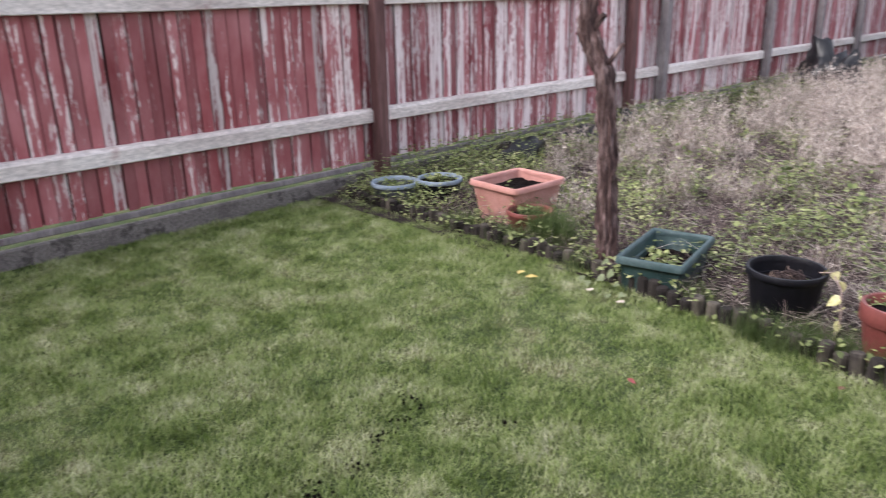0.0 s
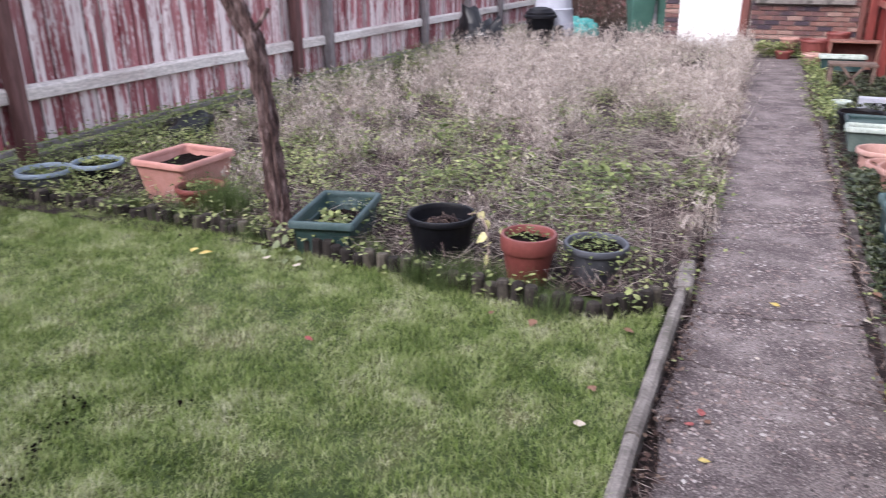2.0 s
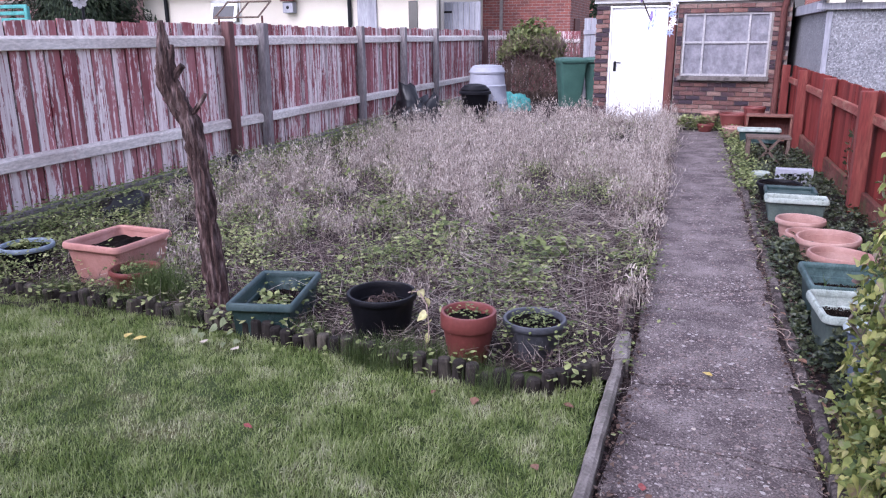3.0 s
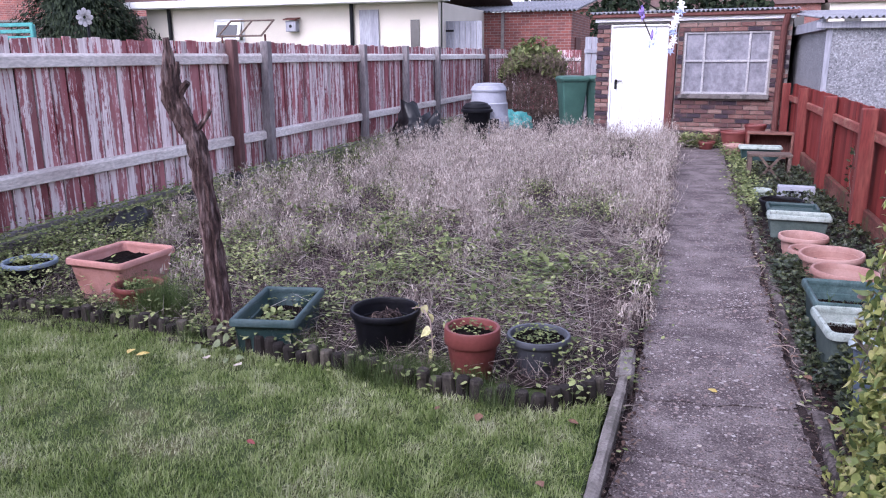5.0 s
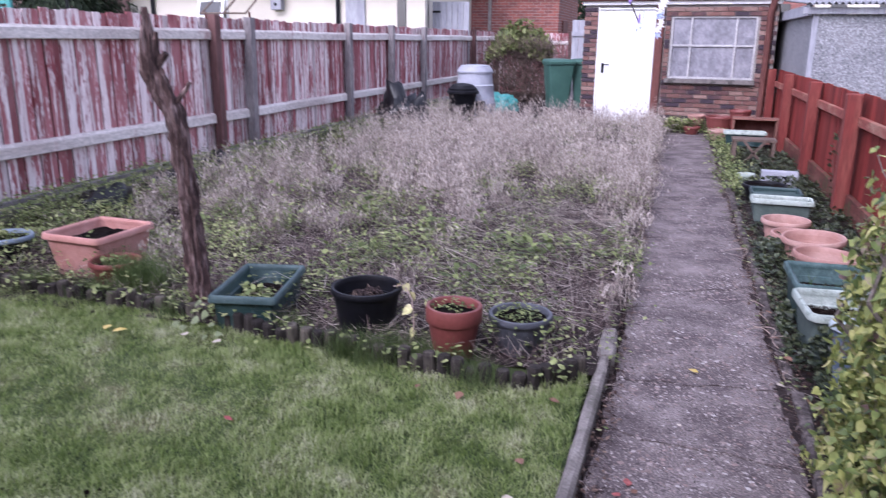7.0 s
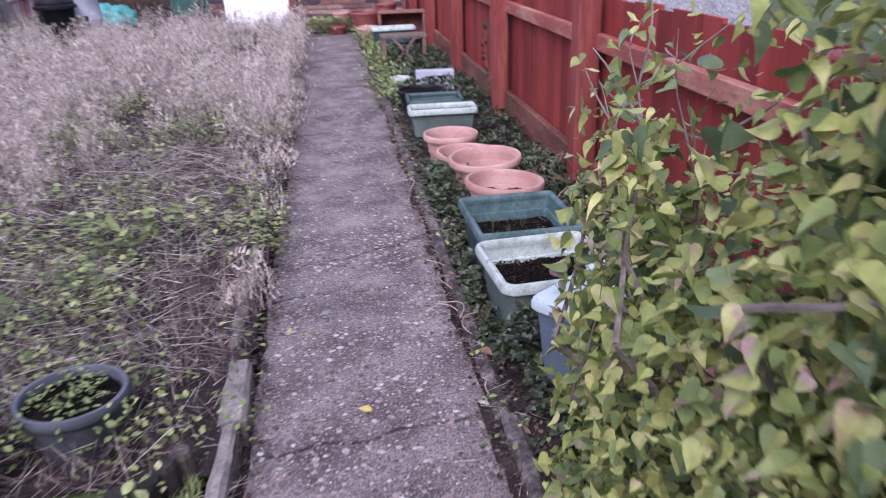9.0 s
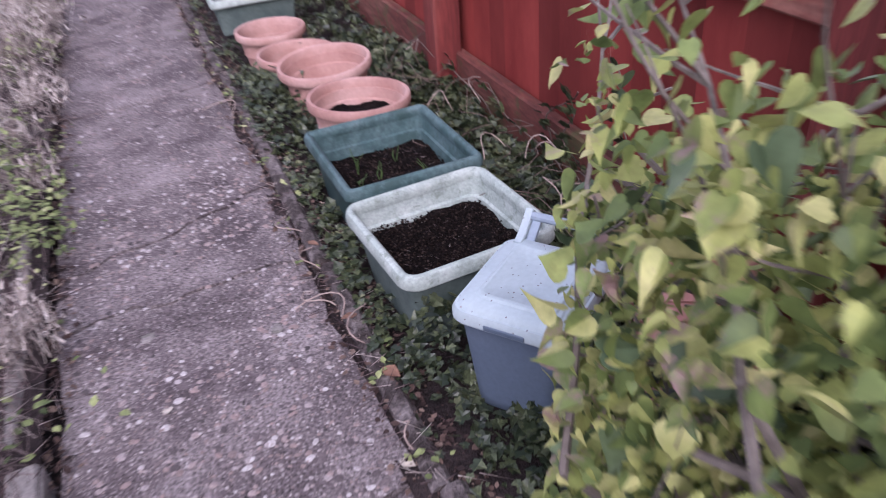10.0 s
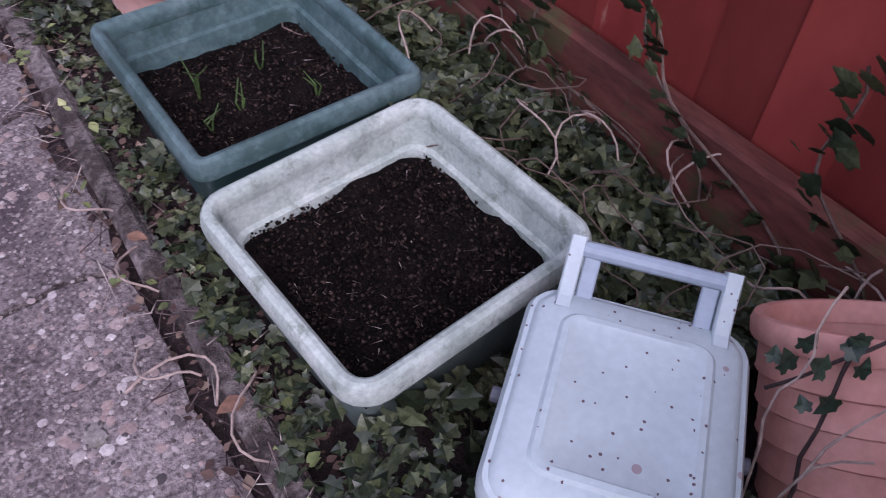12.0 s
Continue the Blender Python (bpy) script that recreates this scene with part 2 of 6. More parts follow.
M["wheelie"] = mat("green_bin_plastic", [(0.04, 0.105, 0.085), (0.06, 0.14, 0.115)], 0.5, 4, fine=80, fine_amount=0.1, bump=0.05, spec=0.4)
M["composter"] = mat("pale_grey_plastic", [(0.32, 0.33, 0.39), (0.4, 0.41, 0.46)], 0.6, 5, fine=60, fine_amount=0.1, bump=0.1, stain=((0.25, 0.25, 0.27), 4, 0.6, 0.4))
M["white_paint"] = mat("white_gloss_paint", [(0.76, 0.76, 0.76), (0.82, 0.82, 0.82)], 0.45, 3, (1, 1, 0.2), 40, 0.05, bump=0.05, stain=((0.6, 0.58, 0.55), 2.0, 0.62, 0.4))
M["frame_grey"] = mat("worn_window_paint", [(0.36, 0.35, 0.36), (0.5, 0.48, 0.49)], 0.7, 8, fine=60, bump=0.1)
M["frame_brown"] = mat("brown_timber", [(0.10, 0.035, 0.03), (0.16, 0.06, 0.05)], 0.7, 6, (1, 1, 0.2), 50, bump=0.2)
M["brick"] = mat("mixed_brick", [(0.05, 0.036, 0.048), (0.13, 0.068, 0.066), (0.19, 0.095, 0.08), (0.27, 0.175, 0.15)], 0.9, 4, fine=60, rnd=1.1, bump=0.5, span=(0.1, 0.9))
M["mortar"] = mat("mortar", [(0.2, 0.18, 0.17), (0.32, 0.29, 0.27)], 0.95, 8, fine=80, bump=0.4)
M["corrugated"] = mat("corrugated_sheet", [(0.24, 0.24, 0.27), (0.38, 0.38, 0.41)], 0.8, 2, fine=40, bump=0.2, stain=((0.13, 0.12, 0.11), 1.5, 0.55, 0.6))
M["cream"] = mat("cream_render", [(0.6, 0.55, 0.47), (0.66, 0.61, 0.53)], 0.9, 1.5, fine=40, fine_amount=0.08, bump=0.15)
M["pebbledash"] = mat("pebbledash", [(0.2, 0.2, 0.22), (0.31, 0.31, 0.33)], 0.95, 2.5, fine=45, fine_amount=0.6, bump=0.35, depth=0.006, speck=(0.55, 0.54, 0.55), speck_scale=45, speck_at=0.62, speck_amount=0.4, stain=((0.2, 0.19, 0.2), 3, 0.58, 0.6))
M["far_roof"] = mat("roof_tiles", [(0.10, 0.06, 0.055), (0.16, 0.10, 0.09)], 0.9, 3, fine=20, bump=0.3)
M["grey_wood"] = mat("silvered_wood", [(0.28, 0.28, 0.32), (0.4, 0.4, 0.44)], 0.9, 6, (1, 1, 0.1), 50, 0.3)
M["dry"] = mat("dry_weeds", [(0.1, 0.07, 0.062), (0.32, 0.26, 0.235), (0.62, 0.545, 0.49), (0.86, 0.79, 0.72)], 0.9, 4.5, patch=0.45, fine=30, bump=0, island=True, through_light=0.25, span=(0.1, 0.9))
M["litter"] = mat("dead_stems", [(0.04, 0.024, 0.028), (0.1, 0.066, 0.068), (0.24, 0.18, 0.17), (0.56, 0.49, 0.44)], 0.9, 1.2, fine=30, bump=0, island=True, span=(0.1, 0.9))
M["weed"] = mat("green_weed_leaves", [(0.05, 0.07, 0.025), (0.15, 0.19, 0.07), (0.31, 0.36, 0.14), (0.54, 0.54, 0.28)], 0.6, 3.0, patch=0.45, fine=40, bump=0, island=True, through_light=0.25, span=(0.1, 0.9))
M["ivy"] = mat("ivy_leaves", [(0.010, 0.017, 0.009), (0.024, 0.036, 0.018), (0.055, 0.07, 0.033), (0.10, 0.118, 0.055), (0.25, 0.245, 0.14)], 0.4, 6, fine=140, fine_amount=0.55, bump=0.3, depth=0.002, island=True, patch=0.45, spec=0.45, span=(0.1, 0.98))
M["muddy_kerb"] = mat("mud_stained_edging", [(0.06, 0.048, 0.046), (0.14, 0.115, 0.11), (0.25, 0.215, 0.205)], 0.95, 13, fine=70, bump=1.0, depth=0.012, fine_amount=0.6, stain=((0.028, 0.02, 0.018), 9, 0.5, 0.8))
M["ribbed_terracotta"] = mat("sun_faded_terracotta_pot", [(0.47, 0.205, 0.165), (0.54, 0.26, 0.215), (0.6, 0.33, 0.28)], 0.6, 7, fine=70, fine_amount=0.12, bump=0.1, spec=0.35, stain=((0.36, 0.16, 0.13), 9, 0.6, 0.4))
M["shrub"] = mat("lilac_leaves", [(0.07, 0.11, 0.045), (0.2, 0.26, 0.08), (0.42, 0.445, 0.14), (0.66, 0.61, 0.29)], 0.5, 9, patch=0.45, fine=35, fine_amount=0.35, bump=0, island=True, through_light=0.3, span=(0.1, 0.9), stain=((0.36, 0.2, 0.24), 7, 0.57, 0.75))
M["twig"] = mat("brown_twig", [(0.09, 0.06, 0.05), (0.19, 0.14, 0.115)], 0.9, 12, fine=60, bump=0.3)
M["grey_twig"] = mat("grey_lilac_bark", [(0.11, 0.09, 0.078), (0.25, 0.21, 0.185)], 0.9, 14, fine=60, bump=0.3)
M["twig_dark"] = mat("dark_vine_bark", [(0.03, 0.02, 0.02), (0.07, 0.048, 0.045)], 0.9, 14, fine=60, bump=0.3)
M["ivy_leaf"] = mat("ivy_leaf_veined", [(0.02, 0.04, 0.026), (0.05, 0.078, 0.05)], 0.4, 40, fine=160, fine_amount=0.5, bump=0.2, rnd=0.5, spec=0.45)
M["root"] = mat("pale_root", [(0.3, 0.22, 0.19), (0.45, 0.36, 0.31)], 0.9, 12, fine=60, bump=0.2)
M["conifer"] = mat("dark_conifer", [(0.012, 0.022, 0.012), (0.03, 0.045, 0.02)], 0.8, 2, fine=30, bump=0, island=True)


# ---- mesh helpers ----
def from_bm(name, bm, material):
    me = bpy.data.meshes.new(name)
    bmesh.ops.recalc_face_normals(bm, faces=bm.faces)
    bm.to_mesh(me)
    bm.free()
    me.materials.append(material)
    return me


def smooth(me, on=True, sharp=True):
    me.polygons.foreach_set("use_smooth", [on] * len(me.polygons))
    if sharp:
        me.set_sharp_from_angle(angle=radians(32))
    return me


def part(name, bm, material, parent, label="", soft=False, sharp=True):
    me = from_bm(name, bm, material)
    ob = new(name, smooth(me, True, sharp) if soft else me)
    ob.parent = parent
    return tagged(ob, label)


def piece(name, me, parent, m):
    ob = new(name, me)
    ob.parent = parent
    ob.matrix_basis = m
    return ob


def thing(name, m, label, category, group="", kind=""):
    ob = new(name)
    ob.empty_display_size = 0.1
    ob.matrix_basis = m
    return tagged(ob, label, category, group, kind)


def box(bm, c, s, bev=0.0, turn=None):
    t = Matrix.Translation(c) @ (turn.to_4x4() if turn else Matrix()) @ Matrix.Diagonal((*s, 1))
    made = bmesh.ops.create_cube(bm, size=1.0, matrix=t)["verts"]
    if bev:
        edges = list({e for v in made for e in v.link_edges})
        bmesh.ops.bevel(bm, geom=edges, offset=bev, segments=1, affect="EDGES")
    return bm


def box_bm(c, s, bev=0.0, turn=None):
    return box(bmesh.new(), c, s, bev, turn)


def loft(bm, rings, first=False, last=False, closed=True):
    rows = [[bm.verts.new(p) for p in ring] for ring in rings]
    for a, b in zip(rows, rows[1:]):
        n = len(a)
        for i in range(n if closed else n - 1):
            j = (i + 1) % n
            bm.faces.new((a[i], a[j], b[j], b[i]))
    if first:
        bm.faces.new(rows[0][::-1])
    if last:
        bm.faces.new(rows[-1])
    return bm


def ring(r, z, n=28, cx=0.0, cy=0.0):
    return [(cx + r * math.cos(6.28318 * i / n), cy + r * math.sin(6.28318 * i / n), z) for i in range(n)]


def rrect(hx, hy, r, z, n=5):
    out = []
    for k, (sx, sy) in enumerate(((1, 1), (-1, 1), (-1, -1), (1, -1))):
        for i in range(n):
            a = math.pi / 2 * (k + i / (n - 1))
            out.append((sx * (hx - r) + r * math.cos(a), sy * (hy - r) + r * math.sin(a), z))
    return out


def lathe(prof, n=28, first=True, last=False):
    return loft(bmesh.new(), [ring(r, z, n) for r, z in prof], first, last)


def tube(bm, pts, radii, n=6, lump=0.0):
    pts = [Vector(p) for p in pts]
    rings = []
    for i, p in enumerate(pts):
        d = (pts[min(i + 1, len(pts) - 1)] - pts[max(i - 1, 0)]).normalized()
        a = d.orthogonal().normalized() if i == 0 else (prev - d * prev.dot(d)).normalized()
        prev = a
        b = d.cross(a)
        r = radii[i] if hasattr(radii, "__len__") else radii
        rings.append([p + (a * math.cos(6.28318 * k / n) + b * math.sin(6.28318 * k / n)) * r * (1 + lump * noise.noise(p * 9 + Vector((k * 1.7, k * 0.9, 0))) + lump * 0.5 * noise.noise(p * 30 + Vector((k * 2.7, 0, k)))) for k in range(n)])
    return loft(bm, rings, True, True)


def np_mesh(name, verts, faces, material):
    me = bpy.data.meshes.new(name)
    verts, faces = np.ascontiguousarray(verts, np.float32), np.ascontiguousarray(faces, np.int32)
    n, k = faces.shape
    me.vertices.add(len(verts))
    me.vertices.foreach_set("co", verts.ravel())
    me.loops.add(n * k)
    me.loops.foreach_set("vertex_index", faces.ravel())
    me.polygons.add(n)
    me.polygons.foreach_set("loop_start", np.arange(n, dtype=np.int32) * k)
    me.update(calc_edges=True)
    me.materials.append(material)
    return me


rng = np.random.default_rng(7)


def turns(yaw, tilt, roll):
    """Rotation matrices, one a row: roll about the own length, tilt from upright, then yaw."""
    cy, sy, ct, st, cr, sr = np.cos(yaw), np.sin(yaw), np.cos(tilt), np.sin(tilt), np.cos(roll), np.sin(roll)
    z, o = np.zeros_like(yaw), np.ones_like(yaw)
    rz = np.stack([cy, -sy, z, sy, cy, z, z, z, o], -1).reshape(-1, 3, 3)
    rx = np.stack([o, z, z, z, ct, -st, z, st, ct], -1).reshape(-1, 3, 3)
    rr = np.stack([cr, -sr, z, sr, cr, z, z, z, o], -1).reshape(-1, 3, 3)
    return rz @ rx @ rr


def scatter(name, shape, faces, places, mats3, sizes, material):
    """Many small copies of one shape, joined into one mesh."""
    shape, faces = np.array(shape, float), np.array(faces)
    sizes = np.asarray(sizes, float)
    sizes = sizes[:, None, None] if sizes.ndim == 1 else sizes[:, None, :]
    v = np.einsum("nij,nkj->nki", mats3, shape[None] * sizes) + np.asarray(places)[:, None, :]
    f = faces[None] + (np.arange(len(v)) * len(shape))[:, None, None]
    return np_mesh(name, v.reshape(-1, 3), f.reshape(-1, faces.shape[1]), material)


BLADE = ([(-0.5, 0, 0), (0.5, 0, 0), (-0.4, 0.12, 0.55), (0.4, 0.12, 0.55), (0, 0.42, 1)], [(0, 1, 3), (0, 3, 2), (2, 3, 4)])
LEAF = ([(0, 0, 0), (0.22, 0.18, 0.03), (0.36, 0.42, 0.02), (0.2, 0.75, -0.03), (0, 1, -0.12), (-0.2, 0.75, -0.03), (-0.36, 0.42, 0.02), (-0.22, 0.18, 0.03), (0, 0.45, -0.05)],
        [(8, 0, 1), (8, 1, 2), (8, 2, 3), (8, 3, 4), (8, 4, 5), (8, 5, 6), (8, 6, 7), (8, 7, 0)])
HEART = ([(0, 0.07, -0.02), (0.12, -0.01, 0.03), (0.29, 0.0, 0.06), (0.42, 0.14, 0.07), (0.45, 0.32, 0.05), (0.36, 0.54, 0.02), (0.22, 0.74, -0.03), (0.08, 0.93, -0.11), (0, 1.06, -0.2), (-0.08, 0.93, -0.11), (-0.22, 0.74, -0.03), (-0.36, 0.54, 0.02),
          (-0.45, 0.32, 0.05), (-0.42, 0.14, 0.07), (-0.29, 0.0, 0.06), (-0.12, -0.01, 0.03), (0, 0.3, -0.05), (0, 0.65, -0.1)],
         [(16, 0, 1), (16, 1, 2), (16, 2, 3), (16, 3, 4), (16, 4, 5), (16, 5, 17), (17, 5, 6), (17, 6, 7), (17, 7, 8), (17, 8, 9), (17, 9, 10), (17, 10, 11), (17, 11, 16), (16, 11, 12), (16, 12, 13), (16, 13, 14), (16, 14, 15), (16, 15, 0)])
IVY = ([(0, 0.05, 0), (0.17, -0.09, 0.03), (0.37, -0.04, 0.04), (0.37, 0.17, 0.03), (0.56, 0.36, -0.02), (0.34, 0.5, 0.04), (0.2, 0.76, 0.0), (0, 1.0, -0.1), (-0.2, 0.76, 0.0), (-0.34, 0.5, 0.04), (-0.56, 0.36, -0.02), (-0.37, 0.17, 0.03), (-0.37, -0.04, 0.04), (-0.17, -0.09, 0.03), (0, 0.34, -0.07)],
       [(14, i, (i + 1) % 14) for i in range(14)])
PEBBLE = ([(math.cos(a), math.sin(a), -0.3) for a in np.linspace(0, 5.5, 8)] + [(0.1, 0.05, 1.0)], [(i, (i + 1) % 8, 8) for i in range(8)])
STEM = ([(-0.5, 0, 0), (0.5, 0, 0), (0, 0.6, 0), (0, 0, 1)], [(0, 1, 3), (1, 2, 3), (2, 0, 3)])


# ---- ground ----
FENCE_X, RIGHT_X, PATH_L, PATH_R, BED_Y = -2.3, 4.12, 2.43, 3.145, -0.45


def sheet(name, x0, x1, y0, y1, nx, ny, z, lump, size, material, skip=None):
    xs, ys = np.linspace(x0, x1, nx), np.linspace(y0, y1, ny)
    v = [(x, y, z + lump * noise.noise(Vector((x * size, y * size, 3.1))) + 0.4 * lump * noise.noise(Vector((x * size * 4, y * size * 4, 1.7)))) for y in ys for x in xs]
    f = [(j * nx + i, j * nx + i + 1, (j + 1) * nx + i + 1, (j + 1) * nx + i) for j in range(ny - 1) for i in range(nx - 1)]
    ob = new(name, smooth(np_mesh(name, np.array(v), np.array(f), material)))
    return ob


tagged(sheet("ground", -700, 700, -700, 700, 30, 30, -0.12, 0, 1, M["turf"]), "rough grassy ground running out past the gardens", "ground", kind="structure")
tagged(sheet("lawn", FENCE_X - 0.05, PATH_L - 0.1, -7.0, BED_Y + 0.25, 60, 80, 0.03, 0.014, 1.3, M["turf"]), "mown damp green lawn with worn mossy patches", "lawn", kind="structure")
tagged(sheet("soil_bed", FENCE_X - 0.05, PATH_L - 0.02, BED_Y + 0.02, 17.6, 60, 190, 0.045, 0.03, 1.6, M["soil"]), "overgrown vegetable bed of dark soil", "soil", kind="structure")
tagged(sheet("side_bed", PATH_R - 0.02, RIGHT_X + 0.06, -7.0, 12.0, 14, 150, -0.01, 0.03, 2.0, M["soil"]), "narrow dark soil strip between path and red fence", "soil", kind="structure")
tagged(sheet("neighbour_ground", RIGHT_X + 0.02, 30, -7.0, 40, 8, 10, -0.02, 0.0, 1, M["turf"]), "neighbouring grass beyond the red fence", "ground", kind="structure")
tagged(sheet("neighbour_lawn", -30, FENCE_X - 0.06, -7.0, 40, 8, 10, 0.0, 0.0, 1, M["turf"]), "neighbouring grass beyond the peeling fence", "ground", kind="structure")
tagged(sheet("path_bed", PATH_L - 0.06, PATH_R + 0.02, -7.0, 12.0, 4, 40, -0.035, 0.0, 1, M["soil"]), "dark earth under the path slabs", "ground", kind="structure")

# the path: cast slabs parted by ragged cracks
path = thing("path", pose(0, 0, 0), "speckled grey-mauve concrete path with ragged cracks", "path", kind="structure")
rnd = random.Random(4)


def ragged(y, slope, n=15):
    pts, off = [], 0.0
    for i in range(n):
        off = off * 0.75 + rnd.uniform(-0.022, 0.022)
        u = i / (n - 1)
        pts.append((PATH_L + (PATH_R - PATH_L) * u, y + slope * (u - 0.5) + off))
    return pts


cracks = [ragged(y, s) for y, s in ((-7, 0), (-4.1, 0.1), (-2.4, -0.05), (-0.845, -0.09), (-0.27, 0.12), (0.68, 0.05), (1.12, 0.3), (2.4, 0.05), (3.9, 0.1), (5.6, 0), (7.6, 0.1), (9.75, -0.08))]
for a, b in zip(cracks, cracks[1:]):
    bm = bmesh.new()
    lo, hi = [(x, y + 0.009 + 0.005 * noise.noise(Vector((x * 9, y, 0)))) for x, y in a], [(x, y - 0.008 - 0.005 * noise.noise(Vector((x * 13, y, 3)))) for x, y in b]
    top = []
    for k in range(13):
        u = k / 12
        row = []
        for (xa, ya), (xb, yb) in zip(lo, hi):
            y = ya + (yb - ya) * u
            x = xa
            if x < PATH_L + 0.01 or x > PATH_R - 0.01:
                x += 0.035 * noise.noise(Vector((x, y * 2.5, 0))) + 0.02 * noise.noise(Vector((x, y * 9.0, 4)))
            row.append((x, y, 0.0 + 0.004 * noise.noise(Vector((x * 2, y * 2, 5)))))
        top.append(row)
    loft(bm, top, closed=False)
    rim = [top[0], top[-1], [r[0] for r in top], [r[-1] for r in top]]
    for edge in rim:
        loft(bm, [edge, [(x, y, -0.05) for x, y, z in edge]], closed=False)
    bmesh.ops.remove_doubles(bm, verts=bm.verts, dist=0.0005)
    part("slab", bm, M["path"], path)

# concrete edging on the lawn side, in lengths that have shifted
right_edging = None
edging = thing("path_edging", pose(0, 0, 0), "weathered concrete edging kerb along the lawn and bed", "kerb", kind="structure")


def kerb_piece(x0, y0, x1, y1, w, top):
    bm = bmesh.new()
    d = Vector((x1 - x0, y1 - y0, 0))
    n = max(3, int(d.length / 0.12))
    side = Vector((-d.y, d.x, 0)).normalized()
    rows = []
    for i in range(n + 1):
        c = Vector((x0, y0, 0)) + d * (i / n)
        j = lambda k: 0.008 * noise.noise(c * 7 + Vector((k * 5.1, k, 0)))
        rows.append([c + side * (w / 2 + j(1)) + Vector((0, 0, -0.06)), c + side * (w / 2 + j(1)) + Vector((0, 0, top - 0.014)), c + side * (w / 2 - 0.014) + Vector((0, 0, top + j(2))),
                     c - side * (w / 2 - 0.014) + Vector((0, 0, top + j(3))), c - side * (w / 2 + j(4)) + Vector((0, 0, top - 0.014)), c - side * (w / 2 + j(4)) + Vector((0, 0, -0.06))])
    loft(bm, rows, True, True)
    return part("kerb_stone", bm, M["kerb"] if edging is not right_edging else M["muddy_kerb"], edging)


for a in ((2.35, -7.0, 2.35, -3.75, 0.05, 0.055), (2.35, -3.74, 2.355, -1.45, 0.05, 0.055), (2.355, -1.44, 2.38, -0.22, 0.052, 0.058), (2.385, -0.21, 2.372, 0.14, 0.082, 0.062),
          (2.338, 0.17, 2.338, 0.62, 0.046, 0.05), (2.336, 0.64, 2.34, 1.5, 0.046, 0.045), (2.338, 1.52, 2.34, 3.6, 0.046, 0.035), (2.34, 3.62, 2.36, 9.6, 0.046, 0.02)):
    kerb_piece(*a)
right_edging = thing("border_edging", pose(0, 0, 0), "sunken mossy stone edging between path and ivy", "kerb", kind="structure")
edging = right_edging
for i in range(12):
    y = -4.0 + i * 0.93
    kerb_piece(3.19 + rnd.uniform(-0.008, 0.008), y, 3.20 + rnd.uniform(-0.008, 0.008), y + 0.915, 0.055, 0.03 + rnd.uniform(-0.012, 0.012))

# ---- log roll edging round the front of the bed ----
log_edge = thing("log_edging", pose(0, 0, 0), "dark half-log roll edging along the front of the bed", "edging", kind="structure")
EDGE = [(-2.2, -0.22), (-1.5, -0.26), (-1.0, -0.28), (-0.3, -0.3), (0.25, -0.34), (0.8, -0.47), (1.15, -0.49), (1.5, -0.56), (1.83, -0.63), (2.08, -0.62), (2.24, -0.5), (2.3, -0.35)]
pts = [Vector((x, y, 0)) for x, y in EDGE]
run, step = 0.0, 0.068
k = 0
for a, b in zip(pts, pts[1:]):
    length = (b - a).length
    while run < length:
        c = a + (b - a) * (run / length)
        h = 0.095 + rnd.uniform(-0.02, 0.02)
        bm = lathe([(0.0315, -0.04), (0.0325, h - 0.012), (0.027, h), (0.012, h + 0.002)], 8, False, True)
        ob = part("log", bm, M["log"], log_edge)
        ob.matrix_basis = pose(c.x, c.y + rnd.uniform(-0.005, 0.005), 0.02, rnd.uniform(-5, 5), rnd.uniform(-5, 5), rnd.uniform(0, 90))
        run += step
    run -= length


# ---- left fence: close upright boards behind two rails, between posts ----
BOARD = from_bm("board", box_bm((0, 0, 0.5), (0.016, 1, 1)), M["boards_left"])
BOARD_RED = from_bm("board", box_bm((0, 0, 0.5), (0.016, 1, 1)), M["boards_red"])
BOARD_PALE = from_bm("board", box_bm((0, 0, 0.5), (0.016, 1, 1)), M["boards_pale"])
POSTS = [(-6.0, "brown"), (-3.2, "brown"), (0.17, "brown"), (3.78, "brown"), (4.47, "grey"), (7.32, "grey"), (9.15, "grey"), (10.95, "grey"), (14.8, "brown"), (17.4, "brown")]
BAYS = [(a[0], b[0]) for a, b in zip(POSTS, POSTS[1:])]
